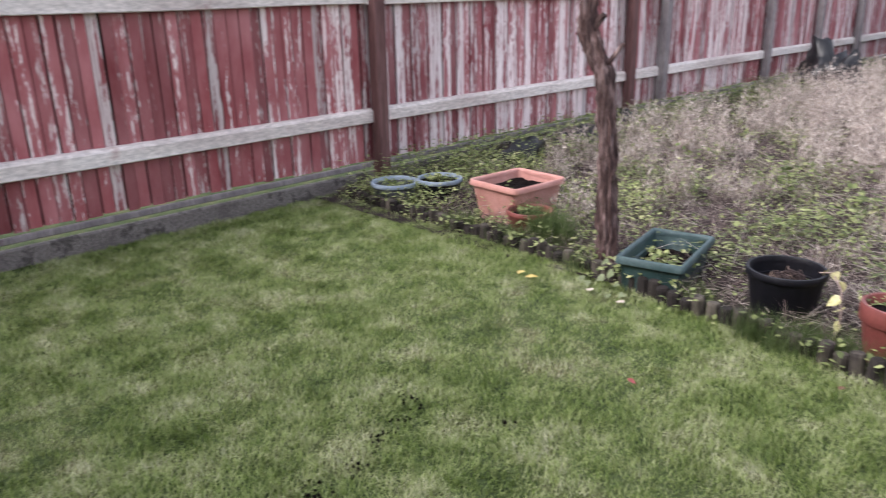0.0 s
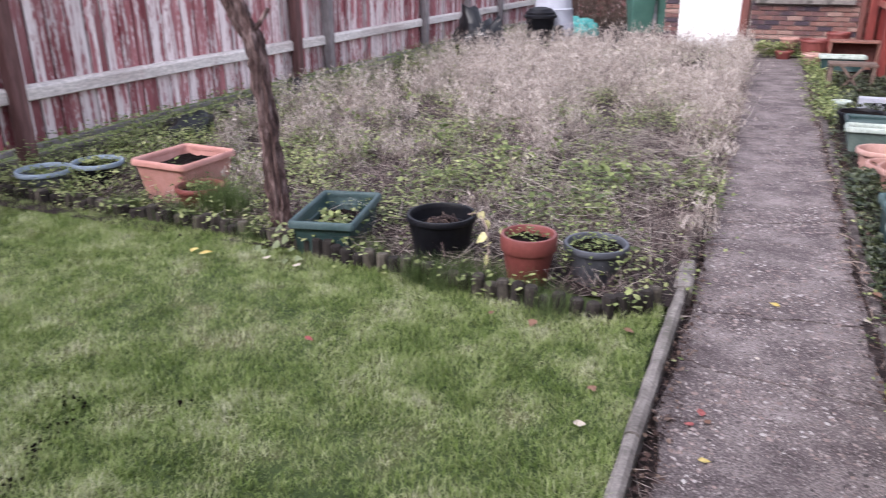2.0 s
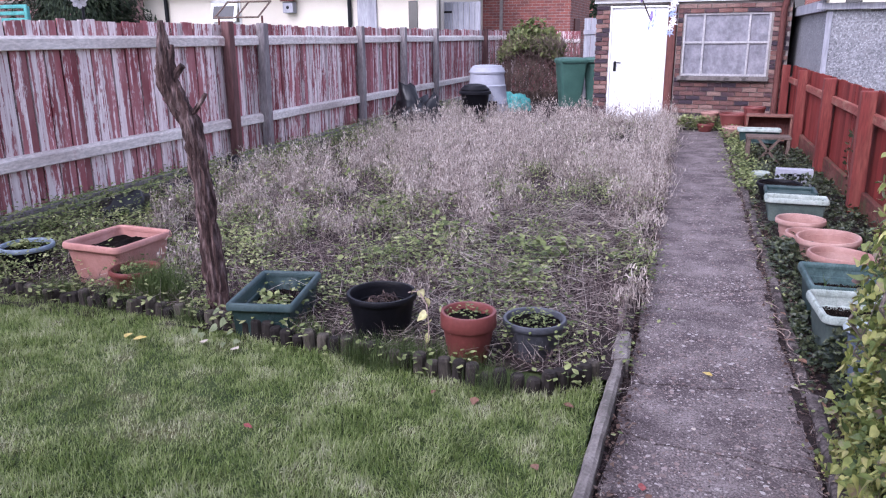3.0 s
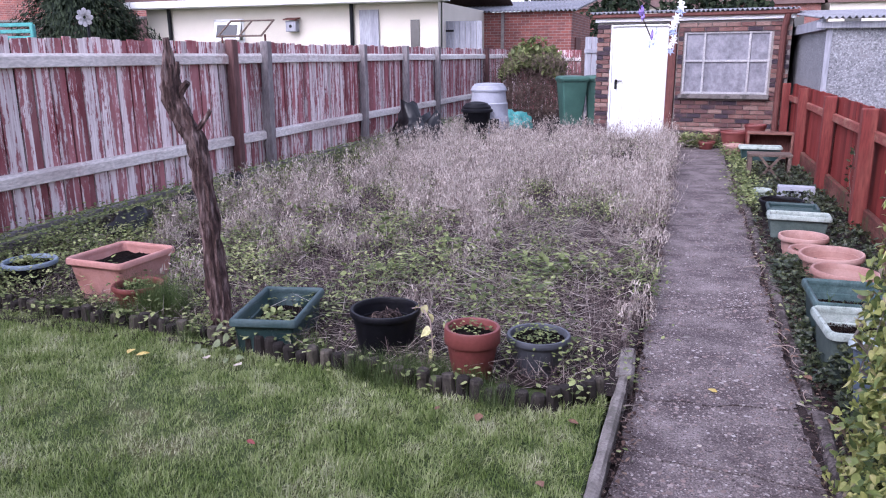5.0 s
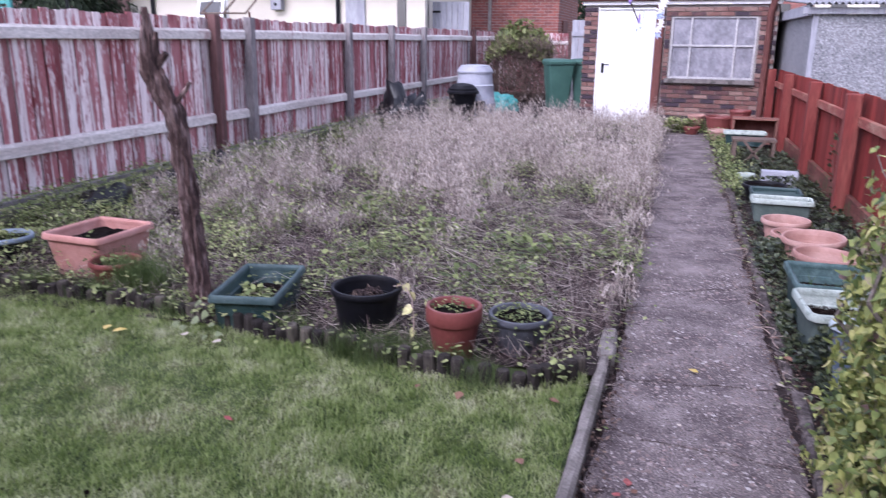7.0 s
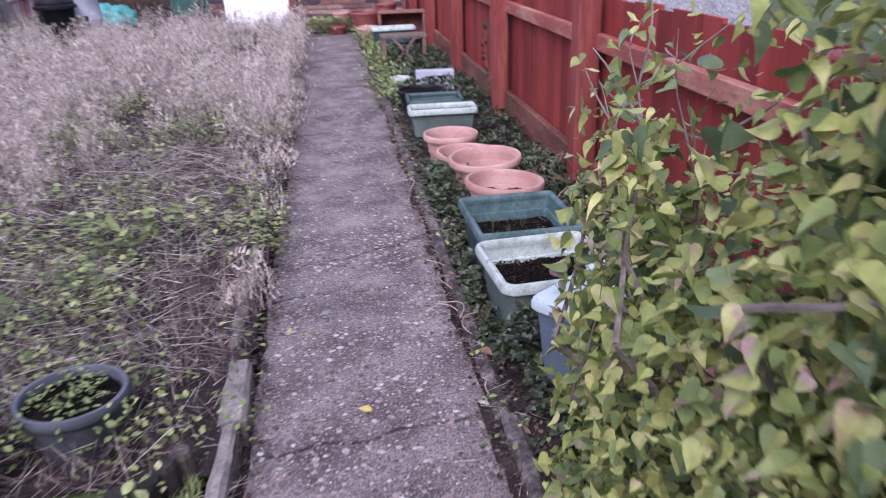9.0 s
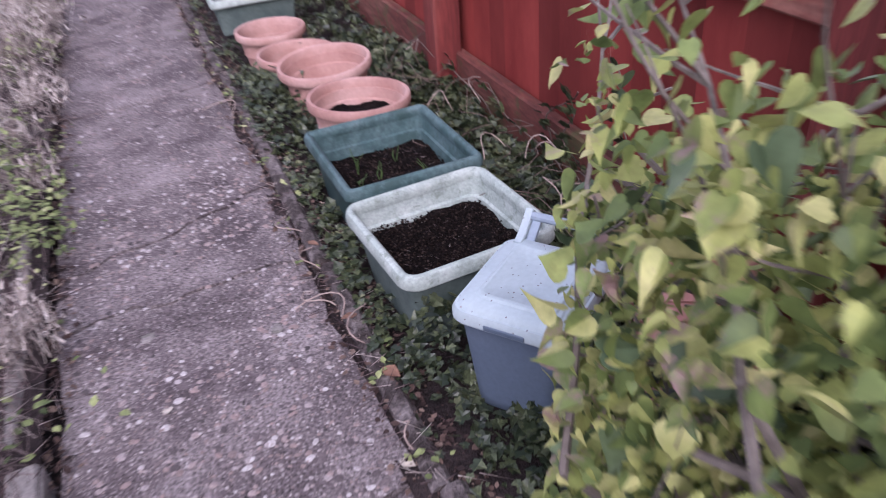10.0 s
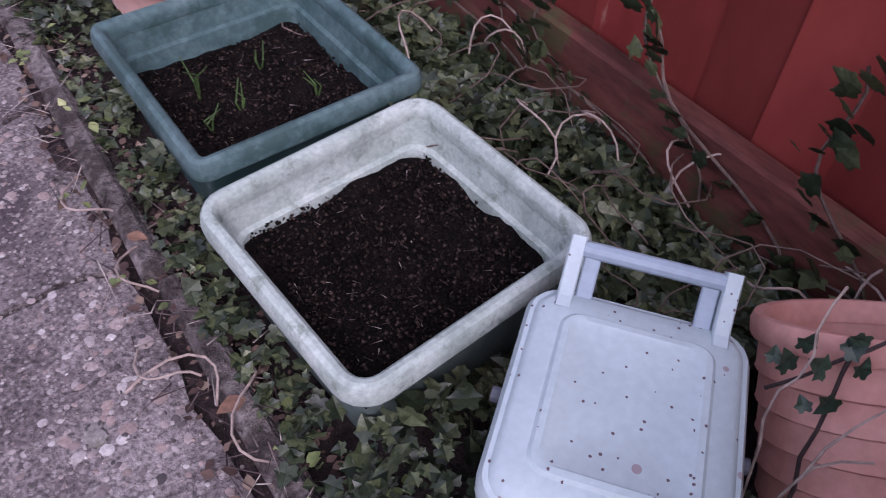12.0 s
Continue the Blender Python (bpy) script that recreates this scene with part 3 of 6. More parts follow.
for (y0, y1) in BAYS:
    bay = thing("fence_panel", pose(FENCE_X, (y0 + y1) / 2, 0), "red painted close-board fence panel, paint peeling to bare pale wood", "fence", "left fence panels", "structure")
    L = y1 - y0
    y = -L / 2
    while y < L / 2 - 0.01:
        w = min(0.084 + rnd.uniform(-0.008, 0.01), L / 2 - y)
        piece("board", BOARD_RED if y1 < 1 else BOARD_PALE if y1 < 4 else BOARD, bay, pose(-0.034 + (0.012 if int(y * 11.6) % 2 else 0.0) + rnd.uniform(-0.002, 0.002), y + w / 2, 0.235 + rnd.uniform(-0.01, 0.01), rnd.uniform(-0.3, 0.3), 0, rnd.uniform(-8, -3)) @ Matrix.Diagonal((1, w - 0.010, 1.435 + rnd.uniform(-0.012, 0.012), 1)))
        y += w
    # sheet added behind the boards; its dark soil colour stands for shade in the gaps
    part("backing", box_bm((-0.062, 0, 0.93), (0.012, L - 0.01, 1.38)), M["soil"], bay, "added dark sheet standing for shade between the boards")
    for z, name in ((1.495, "top_rail"), (0.60, "lower_rail")):
        bm = bmesh.new()
        n = 10
        rows = []
        for i in range(n + 1):
            yy = -L / 2 + L * i / n
            dz = 0.008 * noise.noise(Vector((y0 * 3 + yy, z * 7, 0)))
            rows.append([(-0.02, yy, z - 0.055 + dz), (0.038, yy, z - 0.055 + dz), (0.045, yy, z - 0.049 + dz), (0.045, yy, z + 0.03 + dz), (0.03, yy, z + 0.052 + dz), (-0.02, yy, z + 0.055 + dz)])
        loft(bm, rows, True, True)
        part(name, bm, M["rail_left"], bay, "bleached bare wood rail")
    part("gravel_board", box_bm((0.005, 0, 0.055), (0.05, L - 0.02, 0.2), 0.01), M["gravel_board"], bay, "stained concrete gravel board")
    part("kicker_board", box_bm((-0.002, 0, 0.203), (0.034, L - 0.02, 0.04), 0.006), M["post_grey"], bay, "silvered rotten timber strip")
for y, tone in POSTS:
    bm = box_bm((0, 0, 0.85 if tone == "brown" else 0.845), (0.1, 0.11, 1.74 if tone == "brown" else 1.73), 0.008)
    post = part("fence_post", bm, M["post_" + tone], None)
    post.matrix_basis = pose(FENCE_X + 0.06, y + 0.06, -0.02, rnd.uniform(-0.6, 0.6), rnd.uniform(-0.6, 0.6), 0)
    tagged(post, "brown timber fence post, weathered" if tone == "brown" else "silver-grey weathered fence post", "post", "left fence posts", "structure")

# ---- right fence: low, red, posts and rails towards the path ----
BOARD_R = from_bm("board", box_bm((0, 0, 0.5), (0.018, 1, 1)), M["boards_right"])
R_POSTS = [-6.4, -4.4, -2.4, -0.35, 1.7, 3.75, 5.85, 7.95, 10.0]
for y0, y1 in zip(R_POSTS, R_POSTS[1:]):
    bay = thing("fence_panel", pose(RIGHT_X, (y0 + y1) / 2, 0), "low red-stained timber fence panel beside the ivy", "fence", "right fence panels", "structure")
    L = y1 - y0
    y = -L / 2
    while y < L / 2 - 0.01:
        w = min(0.14 + rnd.uniform(-0.008, 0.008), L / 2 - y)
        piece("board", BOARD_R, bay, pose(0.04 + rnd.uniform(-0.003, 0.003), y + w / 2, 0.12, 0, 0, rnd.uniform(-1, 3)) @ Matrix.Diagonal((1, w + 0.006, 0.92 + rnd.uniform(-0.01, 0.01), 1)))
        y += w
    part("rail", box_bm((0.0, 0, 0.82), (0.045, L, 0.085), 0.006), M["rail_right"], bay, "red rail with worn top edge")
    part("gravel_board", box_bm((-0.005, 0, 0.085), (0.05, L - 0.02, 0.21), 0.008), M["gravel_red"], bay, "muddy red timber gravel board")
for y in R_POSTS:
    post = part("fence_post", box_bm((0, 0, 0.5), (0.12, 0.12, 1.1), 0.008), M["post_red"], None)
    post.matrix_basis = pose(RIGHT_X - 0.06, y, 0, rnd.uniform(-0.5, 0.5), rnd.uniform(-0.5, 0.5), 0)
    tagged(post, "red-stained square timber fence post", "post", "right fence posts", "structure")


# ---- corrugated sheet ----
def corrugated(w, d, pitch=0.075, amp=0.018, fall=0.0):
    bm = bmesh.new()
    n = int(w / pitch * 6)
    for dz in (0.0, -0.008):
        rows = [[(w * i / n, y, amp * math.sin(6.28318 * w * i / n / pitch) + dz + fall * y) for i in range(n + 1)] for y in (0, d)]
        loft(bm, rows, closed=False)
    rows = [[(w * i / n, 0, amp * math.sin(6.28318 * w * i / n / pitch) + dz) for i in range(n + 1)] for dz in (0.0, -0.008)]
    loft(bm, rows, closed=False)
    return bm


# ---- brick shed at the end of the path ----
shed = thing("brick_shed", pose(1.22, 10.43, 0, 0, 0, -6.7), "small brick shed with white door and low sheet roof", "shed", kind="structure")
bm = bmesh.new()
for x0, x1, z0, z1 in ((-0.28, -0.03, -0.1, 2.06), (-0.03, 1.09, 2.03, 2.06), (1.09, 1.21, -0.1, 2.06), (1.21, 2.565, -0.1, 0.85), (1.21, 2.565, 1.875, 2.06), (2.565, 2.86, -0.1, 2.06)):
    box(bm, ((x0 + x1) / 2, 0.12, (z0 + z1) / 2), (x1 - x0, 0.2, z1 - z0))
box(bm, (-0.18, 1.72, 0.98), (0.2, 3.0, 2.16))
box(bm, (2.76, 1.72, 0.98), (0.2, 3.0, 2.16))
box(bm, (1.29, 3.12, 0.98), (2.74, 0.2, 2.16))
part("wall", bm, M["mortar"], shed)
part("floor", box_bm((1.29, 1.6, -0.05), (2.7, 2.9, 0.1)), M["kerb"], shed)
BRICK = from_bm("brick", box_bm((0, 0, 0), (0.215, 0.05, 0.064), 0.004), M["brick"])
BRICK_END = from_bm("brick", box_bm((0, 0, 0), (0.102, 0.05, 0.064), 0.004), M["brick"])
BRICK_SIDE = from_bm("brick", box_bm((0, 0, 0), (0.05, 0.215, 0.064), 0.004), M["brick"])


def lay(x0, x1, z0, z1):
    row, z = int(round(z0 / 0.075)), 0.0
    z = row * 0.075 + 0.035
    while z < z1 - 0.02:
        x = x0 - (0.1125 if row % 2 else 0.0)
        while x < x1 - 0.03:
            a, b = max(x, x0), min(x + 0.215, x1)
            if b - a > 0.04:
                me = BRICK if b - a > 0.15 else BRICK_END
                full = 0.215 if me is BRICK else 0.102
                piece("brick", me, shed, pose((a + b) / 2, 0.018 + rnd.uniform(-0.003, 0.003), z, 0, rnd.uniform(-0.4, 0.4), 0) @ Matrix.Diagonal(((b - a - 0.001) / full, 1, 1, 1)))
            x += 0.225
        z += 0.075
        row += 1


lay(1.11, 2.86, 0.0, 0.76)
lay(-0.28, -0.035, 0.0, 2.06)
lay(2.60, 2.86, 0.76, 2.06)
lay(1.11, 1.19, 0.76, 2.06)
lay(1.19, 2.60, 1.9, 2.06)
for i in range(27):
    for j in range(4):
        piece("brick", BRICK_SIDE, shed, pose(-0.272, 0.13 + 0.225 * j + (0.11 if i % 2 else 0), 0.035 + 0.075 * i))
door = part("door", box_bm((0.465, 0.035, 0.995), (0.955, 0.045, 1.97), 0.004), M["white_paint"], shed, "white painted boarded door, shut")
for i in range(1, 9):
    part("groove", box_bm((0.0 + 0.106 * i - 0.012, 0.0115, 1.0), (0.006, 0.004, 1.9)), M["frame_grey"], door)
bm = box_bm((0.075, 0.005, 1.0), (0.045, 0.02, 0.17), 0.004)
box(bm, (0.13, -0.035, 1.06), (0.13, 0.018, 0.02), 0.004)
box(bm, (0.075, -0.02, 1.06), (0.02, 0.04, 0.02), 0.004)
part("door_handle", bm, M["black_plastic"], door, "black lever handle")
bm = box_bm((1.02, 0.0, 1.02), (0.13, 0.1, 2.06), 0.006)
part("door_post", bm, M["frame_brown"], shed, "dark brown timber door post")
part("door_frame", box_bm((-0.022, 0.02, 1.01), (0.03, 0.09, 2.02), 0.004), M["white_paint"], shed)
part("door_head", box_bm((0.465, 0.02, 2.0), (0.96, 0.09, 0.03), 0.004), M["white_paint"], shed)
bm = bmesh.new()
for x in (1.225, 1.535, 2.245, 2.55):
    box(bm, (x, 0.045, 1.36), (0.035, 0.05, 1.02), 0.004)
for z in (0.87, 1.40, 1.86):
    box(bm, (1.888, 0.045, z), (1.33, 0.046, 0.035), 0.004)
win = part("window", bm, M["frame_grey"], shed, "worn grey-white window frame with whitewashed panes")
glass = bpy.data.materials.new("whitewashed_glass")
glass.use_nodes = True
gt = glass.node_tree
gb = gt.nodes["Principled BSDF"]
gr = ramp_of(gt, [(0.10, 0.097, 0.115), (0.21, 0.205, 0.235), (0.34, 0.33, 0.365)], 0.3, 0.7)
gt.links.new(noise_of(gt, 7, (1, 1, 0.8), 7, 0.75).outputs["Fac"], gr.inputs[0])
gt.links.new(gr.outputs[0], gb.inputs["Base Color"])
gb.inputs["Roughness"].default_value = 0.35
for x0, x1 in ((1.24, 1.52), (1.55, 2.23), (2.26, 2.535)):
    for z0, z1 in ((0.885, 1.385), (1.415, 1.845)):
        part("pane", box_bm(((x0 + x1) / 2, 0.055, (z0 + z1) / 2), (x1 - x0, 0.006, z1 - z0)), glass, win, "cloudy whitewashed pane")
part("sill", box_bm((1.888, -0.02, 0.815), (1.45, 0.16, 0.075), 0.01), M["gravel_board"], shed, "grey concrete window sill")
part("fascia", box_bm((1.29, -0.03, 2.115), (3.22, 0.03, 0.11), 0.004), M["white_paint"], shed, "white fascia board")
bm = box_bm((1.29, -0.08, 2.155), (3.3, 0.09, 0.06), 0.015)
part("gutter", bm, M["frame_brown"], shed, "brown plastic gutter")
ob = part("roof", corrugated(3.36, 3.5, fall=0.05), M["corrugated"], shed, "corrugated cement sheet roof", True)
ob.matrix_basis = pose(-0.4, -0.14, 2.215)
bm = bmesh.new()
tube(bm, [(2.78, -0.07, 2.13), (2.76, -0.06, 2.02), (2.74, -0.05, 1.9), (2.74, -0.05, -0.05)], 0.05, 10)
part("downpipe", bm, M["frame_brown"], shed, "dark brown downpipe", True)

# ---- neighbouring buildings ----
garage = thing("garage", pose(4.2, 7.5, 0), "grey pebbledashed garage with corrugated roof behind the red fence", "garage", kind="structure")
part("wall", box_bm((2.1, 2.9, 0.9), (4.2, 5.8, 1.84)), M["pebbledash"], garage)
part("corner_strip", box_bm((0.02, -0.006, 0.9), (0.07, 0.03, 1.84), 0.004), M["grey_wood"], garage)
part("fascia", box_bm((2.1, -0.06, 1.86), (4.5, 0.04, 0.08), 0.004), M["grey_wood"], garage)
part("fascia_side", box_bm((-0.06, 2.9, 1.87), (0.04, 5.9, 0.14), 0.004), M["grey_wood"], garage)
ob = part("roof", corrugated(4.7, 6.3, fall=0.06), M["corrugated"], garage, "", True)
ob.matrix_basis = pose(-0.12, -0.2, 1.95)

# brick outhouse beyond the end of the bed
def brickwork(name, scale=1.0):
    m = bpy.data.materials.new(name)
    m.use_nodes = True
    nt = m.node_tree
    g = nt.nodes.new("ShaderNodeNewGeometry")
    s = nt.nodes.new("ShaderNodeSeparateXYZ")
    nt.links.new(g.outputs["Position"], s.inputs[0])
    c = nt.nodes.new("ShaderNodeCombineXYZ")
    nt.links.new(math_of(nt, "ADD", s.outputs[0], s.outputs[1]), c.inputs[0])
    nt.links.new(s.outputs[2], c.inputs[1])
    t = nt.nodes.new("ShaderNodeTexBrick")
    t.inputs["Scale"].default_value = 1.0
    t.inputs["Brick Width"].default_value, t.inputs["Row Height"].default_value, t.inputs["Mortar Size"].default_value = 0.225, 0.075, 0.006
    t.inputs["Color1"].default_value, t.inputs["Color2"].default_value, t.inputs["Mortar"].default_value = (0.27, 0.09, 0.07, 1), (0.17, 0.06, 0.055, 1), (0.3, 0.24, 0.22, 1)
    nt.links.new(c.outputs[0], t.inputs["Vector"])
    n = ramp_of(nt, [(0.7, 0.7, 0.7), (1.15, 1.1, 1.1)])
    nt.links.new(noise_of(nt, 2.5).outputs["Fac"], n.inputs[0])
    nt.links.new(mixed(nt, t.outputs["Color"], n.outputs[0], 1.0, "MULTIPLY"), nt.nodes["Principled BSDF"].inputs["Base Color"])
    nt.nodes["Principled BSDF"].inputs["Roughness"].default_value = 0.9
    return m


M["brickwork"] = brickwork("red_brickwork")
out = thing("brick_outhouse", pose(-4.4, 18.2, 0), "red brick outhouse with corrugated roof at the far end", "outhouse", kind="structure")
part("wall", box_bm((1.85, 2.0, 1.32), (3.7, 4.0, 2.76)), M["brickwork"], out)
part("corner_pier", box_bm((1.75, -0.02, 1.32), (0.09, 0.06, 2.7)), M["mortar"], out)
ob = part("roof", corrugated(4.1, 4.4, 0.12, 0.03, 0.12), M["corrugated"], out, "grey corrugated roof sheets", True)
ob.matrix_basis = pose(-0.2, -0.2, 2.72)
part("side_door", box_bm((3.715, 1.2, 1.0), (0.05, 1.0, 2.0)), M["frame_brown"], out)

back_fence = thing("back_fence", pose(-1.3, 17.5, 0), "dark red boarded fence closing the far end", "fence", kind="structure")
for i in range(19):
    piece("board", BOARD, back_fence, pose(-0.95 + 0.105 * i, 0.0, 0.05, 0, 0, 90) @ Matrix.Diagonal((1, 0.112, 1.6, 1)))
part("rail", box_bm((0, -0.03, 1.4), (2.0, 0.04, 0.09), 0.005), M["rail_left"], back_fence)

gate = thing("grey_gate", pose(0.75, 14.0, 0), "silver-grey boarded gate beside the shed", "gate", kind="structure")
for i in range(6):
    part("gate_board", box_bm((-0.42 + 0.15 * i, 0, 0.95), (0.143, 0.025, 1.9), 0.003), M["grey_wood"], gate)
for z in (0.45, 1.0, 1.6):
    part("gate_bar", box_bm((-0.05, -0.03, z), (0.9, 0.03, 0.09), 0.004), M["grey_wood"], gate)

# cream bungalow over the left fence
bung = thing("cream_bungalow", pose(-11.4, 14.0, 0), "low cream rendered bungalow with white eaves", "house", kind="structure")
bm = bmesh.new()
for x0, x1, z0, z1 in ((0, 2.1, 0, 2.75), (2.1, 2.95, 0, 1.3), (2.1, 2.95, 2.45, 2.75), (2.95, 8.2, 0, 2.75)):
    box(bm, ((x0 + x1) / 2, 0.15, (z0 + z1) / 2), (x1 - x0, 0.3, z1 - z0))
box(bm, (8.05, 3.0, 1.375), (0.3, 5.6, 2.75))
box(bm, (0.15, 3.0, 1.375), (0.3, 5.6, 2.75))
part("wall", bm, M["cream"], bung)
w = part("window", box_bm((2.52, -0.02, 2.12), (0.86, 0.05, 0.06)), M["white_paint"], bung, "white casement window, top light open")
for c, s in (((2.12, 0.0, 1.88), (0.06, 0.06, 1.16)), ((2.93, 0.0, 1.88), (0.06, 0.06, 1.16)), ((2.52, 0.0, 2.43), (0.86, 0.06, 0.06)), ((2.52, 0.0, 1.33), (0.9, 0.1, 0.06)), ((2.52, 0.0, 1.9), (0.8, 0.05, 0.06))):
    part("frame_bar", box_bm(c, s, 0.004), M["white_paint"], w)
dark_glass = mat("dark_window_glass", [(0.02, 0.022, 0.026), (0.035, 0.037, 0.042)], 0.08, 2, bump=0, spec=0.6)
part("pane", box_bm((2.52, 0.06, 1.62), (0.78, 0.01, 0.55)), dark_glass, w, "dark glass pane")
bm = box_bm((2.52, -0.12, 2.16), (0.78, 0.03, 0.48), 0.004, Matrix.Rotation(radians(-18), 3, "X"))
part("top_light", bm, M["white_paint"], w, "small top light standing open")
part("light_pane", box_bm((2.52, -0.142, 2.16), (0.6, 0.012, 0.33), 0, Matrix.Rotation(radians(-18), 3, "X")), dark_glass, w)
part("eaves", box_bm((4.1, -0.25, 2.83), (8.8, 0.5, 0.17), 0.01), M["white_paint"], bung, "white eaves board")
bm = bmesh.new()
loft(bm, [[(-0.4, -0.5, 2.9), (8.6, -0.5, 2.9)], [(-0.4, 3, 4.3), (8.6, 3, 4.3)], [(-0.4, 6.4, 2.9), (8.6, 6.4, 2.9)]], closed=False)
part("roof", bm, M["far_roof"], bung)
for x in (0.75, 6.0):
    bm = bmesh.new()
    tube(bm, [(x, -0.06, 2.8), (x, -0.06, 0.05)], 0.05, 8)
    part("downpipe", bm, M["black_plastic"], bung, "black downpipe", True)
part("side_gate", box_bm((6.45, -0.03, 1.3), (0.5, 0.05, 2.6), 0.004), M["grey_wood"], bung, "grey boarded side door")
part("dark_slit", box_bm((7.62, -0.01, 1.7), (0.22, 0.04, 1.3), 0.004), dark_glass, bung, "narrow dark window")

annexe = thing("grey_screen", pose(-2.95, 14.6, 0), "silver-grey boarded screen with black hinges", "fence", kind="structure")
for i in range(12):
    part("screen_board", box_bm((-0.75 + 0.14 * i - 0.2, 0, 1.15), (0.132, 0.02, 2.35), 0.003), M["grey_wood"], annexe)
part("screen_hinge", box_bm((-0.3, -0.02, 2.1), (0.5, 0.015, 0.05), 0.003), M["black_plastic"], annexe, "black strap hinge")

house = thing("brick_house", pose(-33, 23, 0), "brown brick house far behind the gardens", "house", kind="structure")
part("wall", box_bm((10, 3, 2.7), (20, 6, 5.4)), M["brickwork"], house)
part("band", box_bm((10, -0.03, 2.75), (20, 0.08, 0.2)), M["gravel_board"], house)
bm = bmesh.new()
loft(bm, [[(-0.4, -0.5, 5.4), (20.4, -0.5, 5.4)], [(-0.4, 3, 8), (20.4, 3, 8)], [(-0.4, 6.4, 5.4), (20.4, 6.4, 5.4)]], closed=False)
part("roof", bm, M["far_roof"], house)
for x in (2.5, 7.0, 11.5, 16.0):
    part("window", box_bm((x, -0.02, 1.4), (1.1, 0.06, 1.2), 0.01), M["white_paint"], house)
M["dull_brick"] = mat("dull_brown_brick", [(0.1, 0.06, 0.062), (0.17, 0.105, 0.1), (0.23, 0.15, 0.14)], 0.9, 3, (1, 1, 3.0), 9, 0.4)
gwall = thing("brown_garden_wall", pose(-16.0, 15.6, 0), "dull brown brick garden wall with a flat coping", "wall", kind="structure")
part("wall", box_bm((0, 0, 1.3), (8.6, 0.22, 2.6)), M["dull_brick"], gwall)
part("coping", box_bm((0, 0, 2.64), (8.7, 0.3, 0.08), 0.01), M["gravel_board"], gwall)
far = thing("far_houses", pose(-2, 60, 0), "distant row of pale houses with slate roofs", "house", kind="structure")
for i in range(5):
    part("house_front", box_bm((-4 + 7 * i, 4, 2.6), (6.4, 8, 5.2)), M["cream"] if i % 2 else M["brickwork"], far)
    bm = bmesh.new()
    loft(bm, [[(-7.4 + 7 * i, -0.3, 5.1), (-0.6 + 7 * i, -0.3, 5.1)], [(-7.4 + 7 * i, 4, 7.6), (-0.6 + 7 * i, 4, 7.6)], [(-7.4 + 7 * i, 8.3, 5.1), (-0.6 + 7 * i, 8.3, 5.1)]], closed=False)
    part("house_roof", bm, M["far_roof"], far)
    for k in (-1.6, 1.6):
        part("house_window", box_bm((-4 + 7 * i + k, -0.02, 3.6), (1.1, 0.06, 1.2)), dark_glass, far)
# garden walls behind the camera, so that the place is closed
rear = thing("rear_house", pose(0.9, -8.0, 0), "plain rendered house wall behind the lawn", "house", kind="structure")
part("wall", box_bm((0, -0.2, 2.5), (12, 0.4, 5)), M["brickwork"], rear)


# ---- planters ----
def rect_planter(name, m, hx, hy, h, r, body, rim, soil_z, label, group="", taper=0.78, inner=None):
    ob = thing(name, m, label, "planter", group)
    lo, hi = taper, h - 0.035
    prof = [(hx * lo, 0.0), (hx * lo + 0.01, 0.004), (hx - 0.024, hi - 0.02), (hx - 0.02, hi)]
    bm = loft(bmesh.new(), [rrect(a, hy - (hx - a), max(0.01, r - (hx - a) * 0.5), z) for a, z in prof], True)
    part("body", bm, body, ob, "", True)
    bm = loft(bmesh.new(), [rrect(hx - 0.025, hy - 0.025, r * 0.8, hi + 0.006), rrect(hx - 0.033, hy - 0.033, r * 0.75, h * 0.69), rrect(hx - 0.042, hy - 0.042, r * 0.7, h * 0.675), rrect(hx * lo - 0.005, hy - (hx - hx * lo) - 0.005, r * 0.5, 0.012)], False, True)
    part("inside", bm, inner or body, ob, "", True)
    ringz = [(hx - 0.02, hi - 0.002), (hx - 0.004, hi - 0.006), (hx - 0.001, hi - 0.002), (hx, hi + 0.012), (hx - 0.002, h - 0.012), (hx - 0.006, h - 0.004), (hx - 0.013, h), (hx - 0.021, h - 0.002), (hx - 0.027, h - 0.009), (hx - 0.029, h - 0.018), (hx - 0.028, hi + 0.001), (hx - 0.02, hi - 0.002)]
    bm = loft(bmesh.new(), [rrect(a, hy - (hx - a), max(0.012, r - (hx - a)), z, 6) for a, z in ringz])
    part("rim", bm, rim, ob, "", True)
    if soil_z:
        a = hx * lo + (hx - 0.036 - hx * lo) * soil_z / (h * 0.67)
        soil_patch(ob, a, hy - (hx - a), soil_z)
    return ob


def soil_patch(ob, hx, hy, z, rnd_shape=False):
    n = 22
    off = rnd.uniform(0, 50)
    bm = bmesh.new()
    grid = []
    for j in range(n + 1):
        row = []
        for i in range(n + 1):
            u, v = 2 * i / n - 1, 2 * j / n - 1
            if rnd_shape:
                u, v = u * math.sqrt(1 - v * v / 2), v * math.sqrt(1 - u * u / 2)
            x, y = u * hx, v * hy
            row.append((x, y, z + 0.016 * noise.noise(Vector((x * 14 + off, y * 14, 0))) + 0.008 * noise.noise(Vector((x * 50 + off, y * 50, 0)))))
        grid.append(row)
    loft(bm, grid, closed=False)
    part("soil", bm, M["potting_soil"], ob, "dark crumbly compost", True)


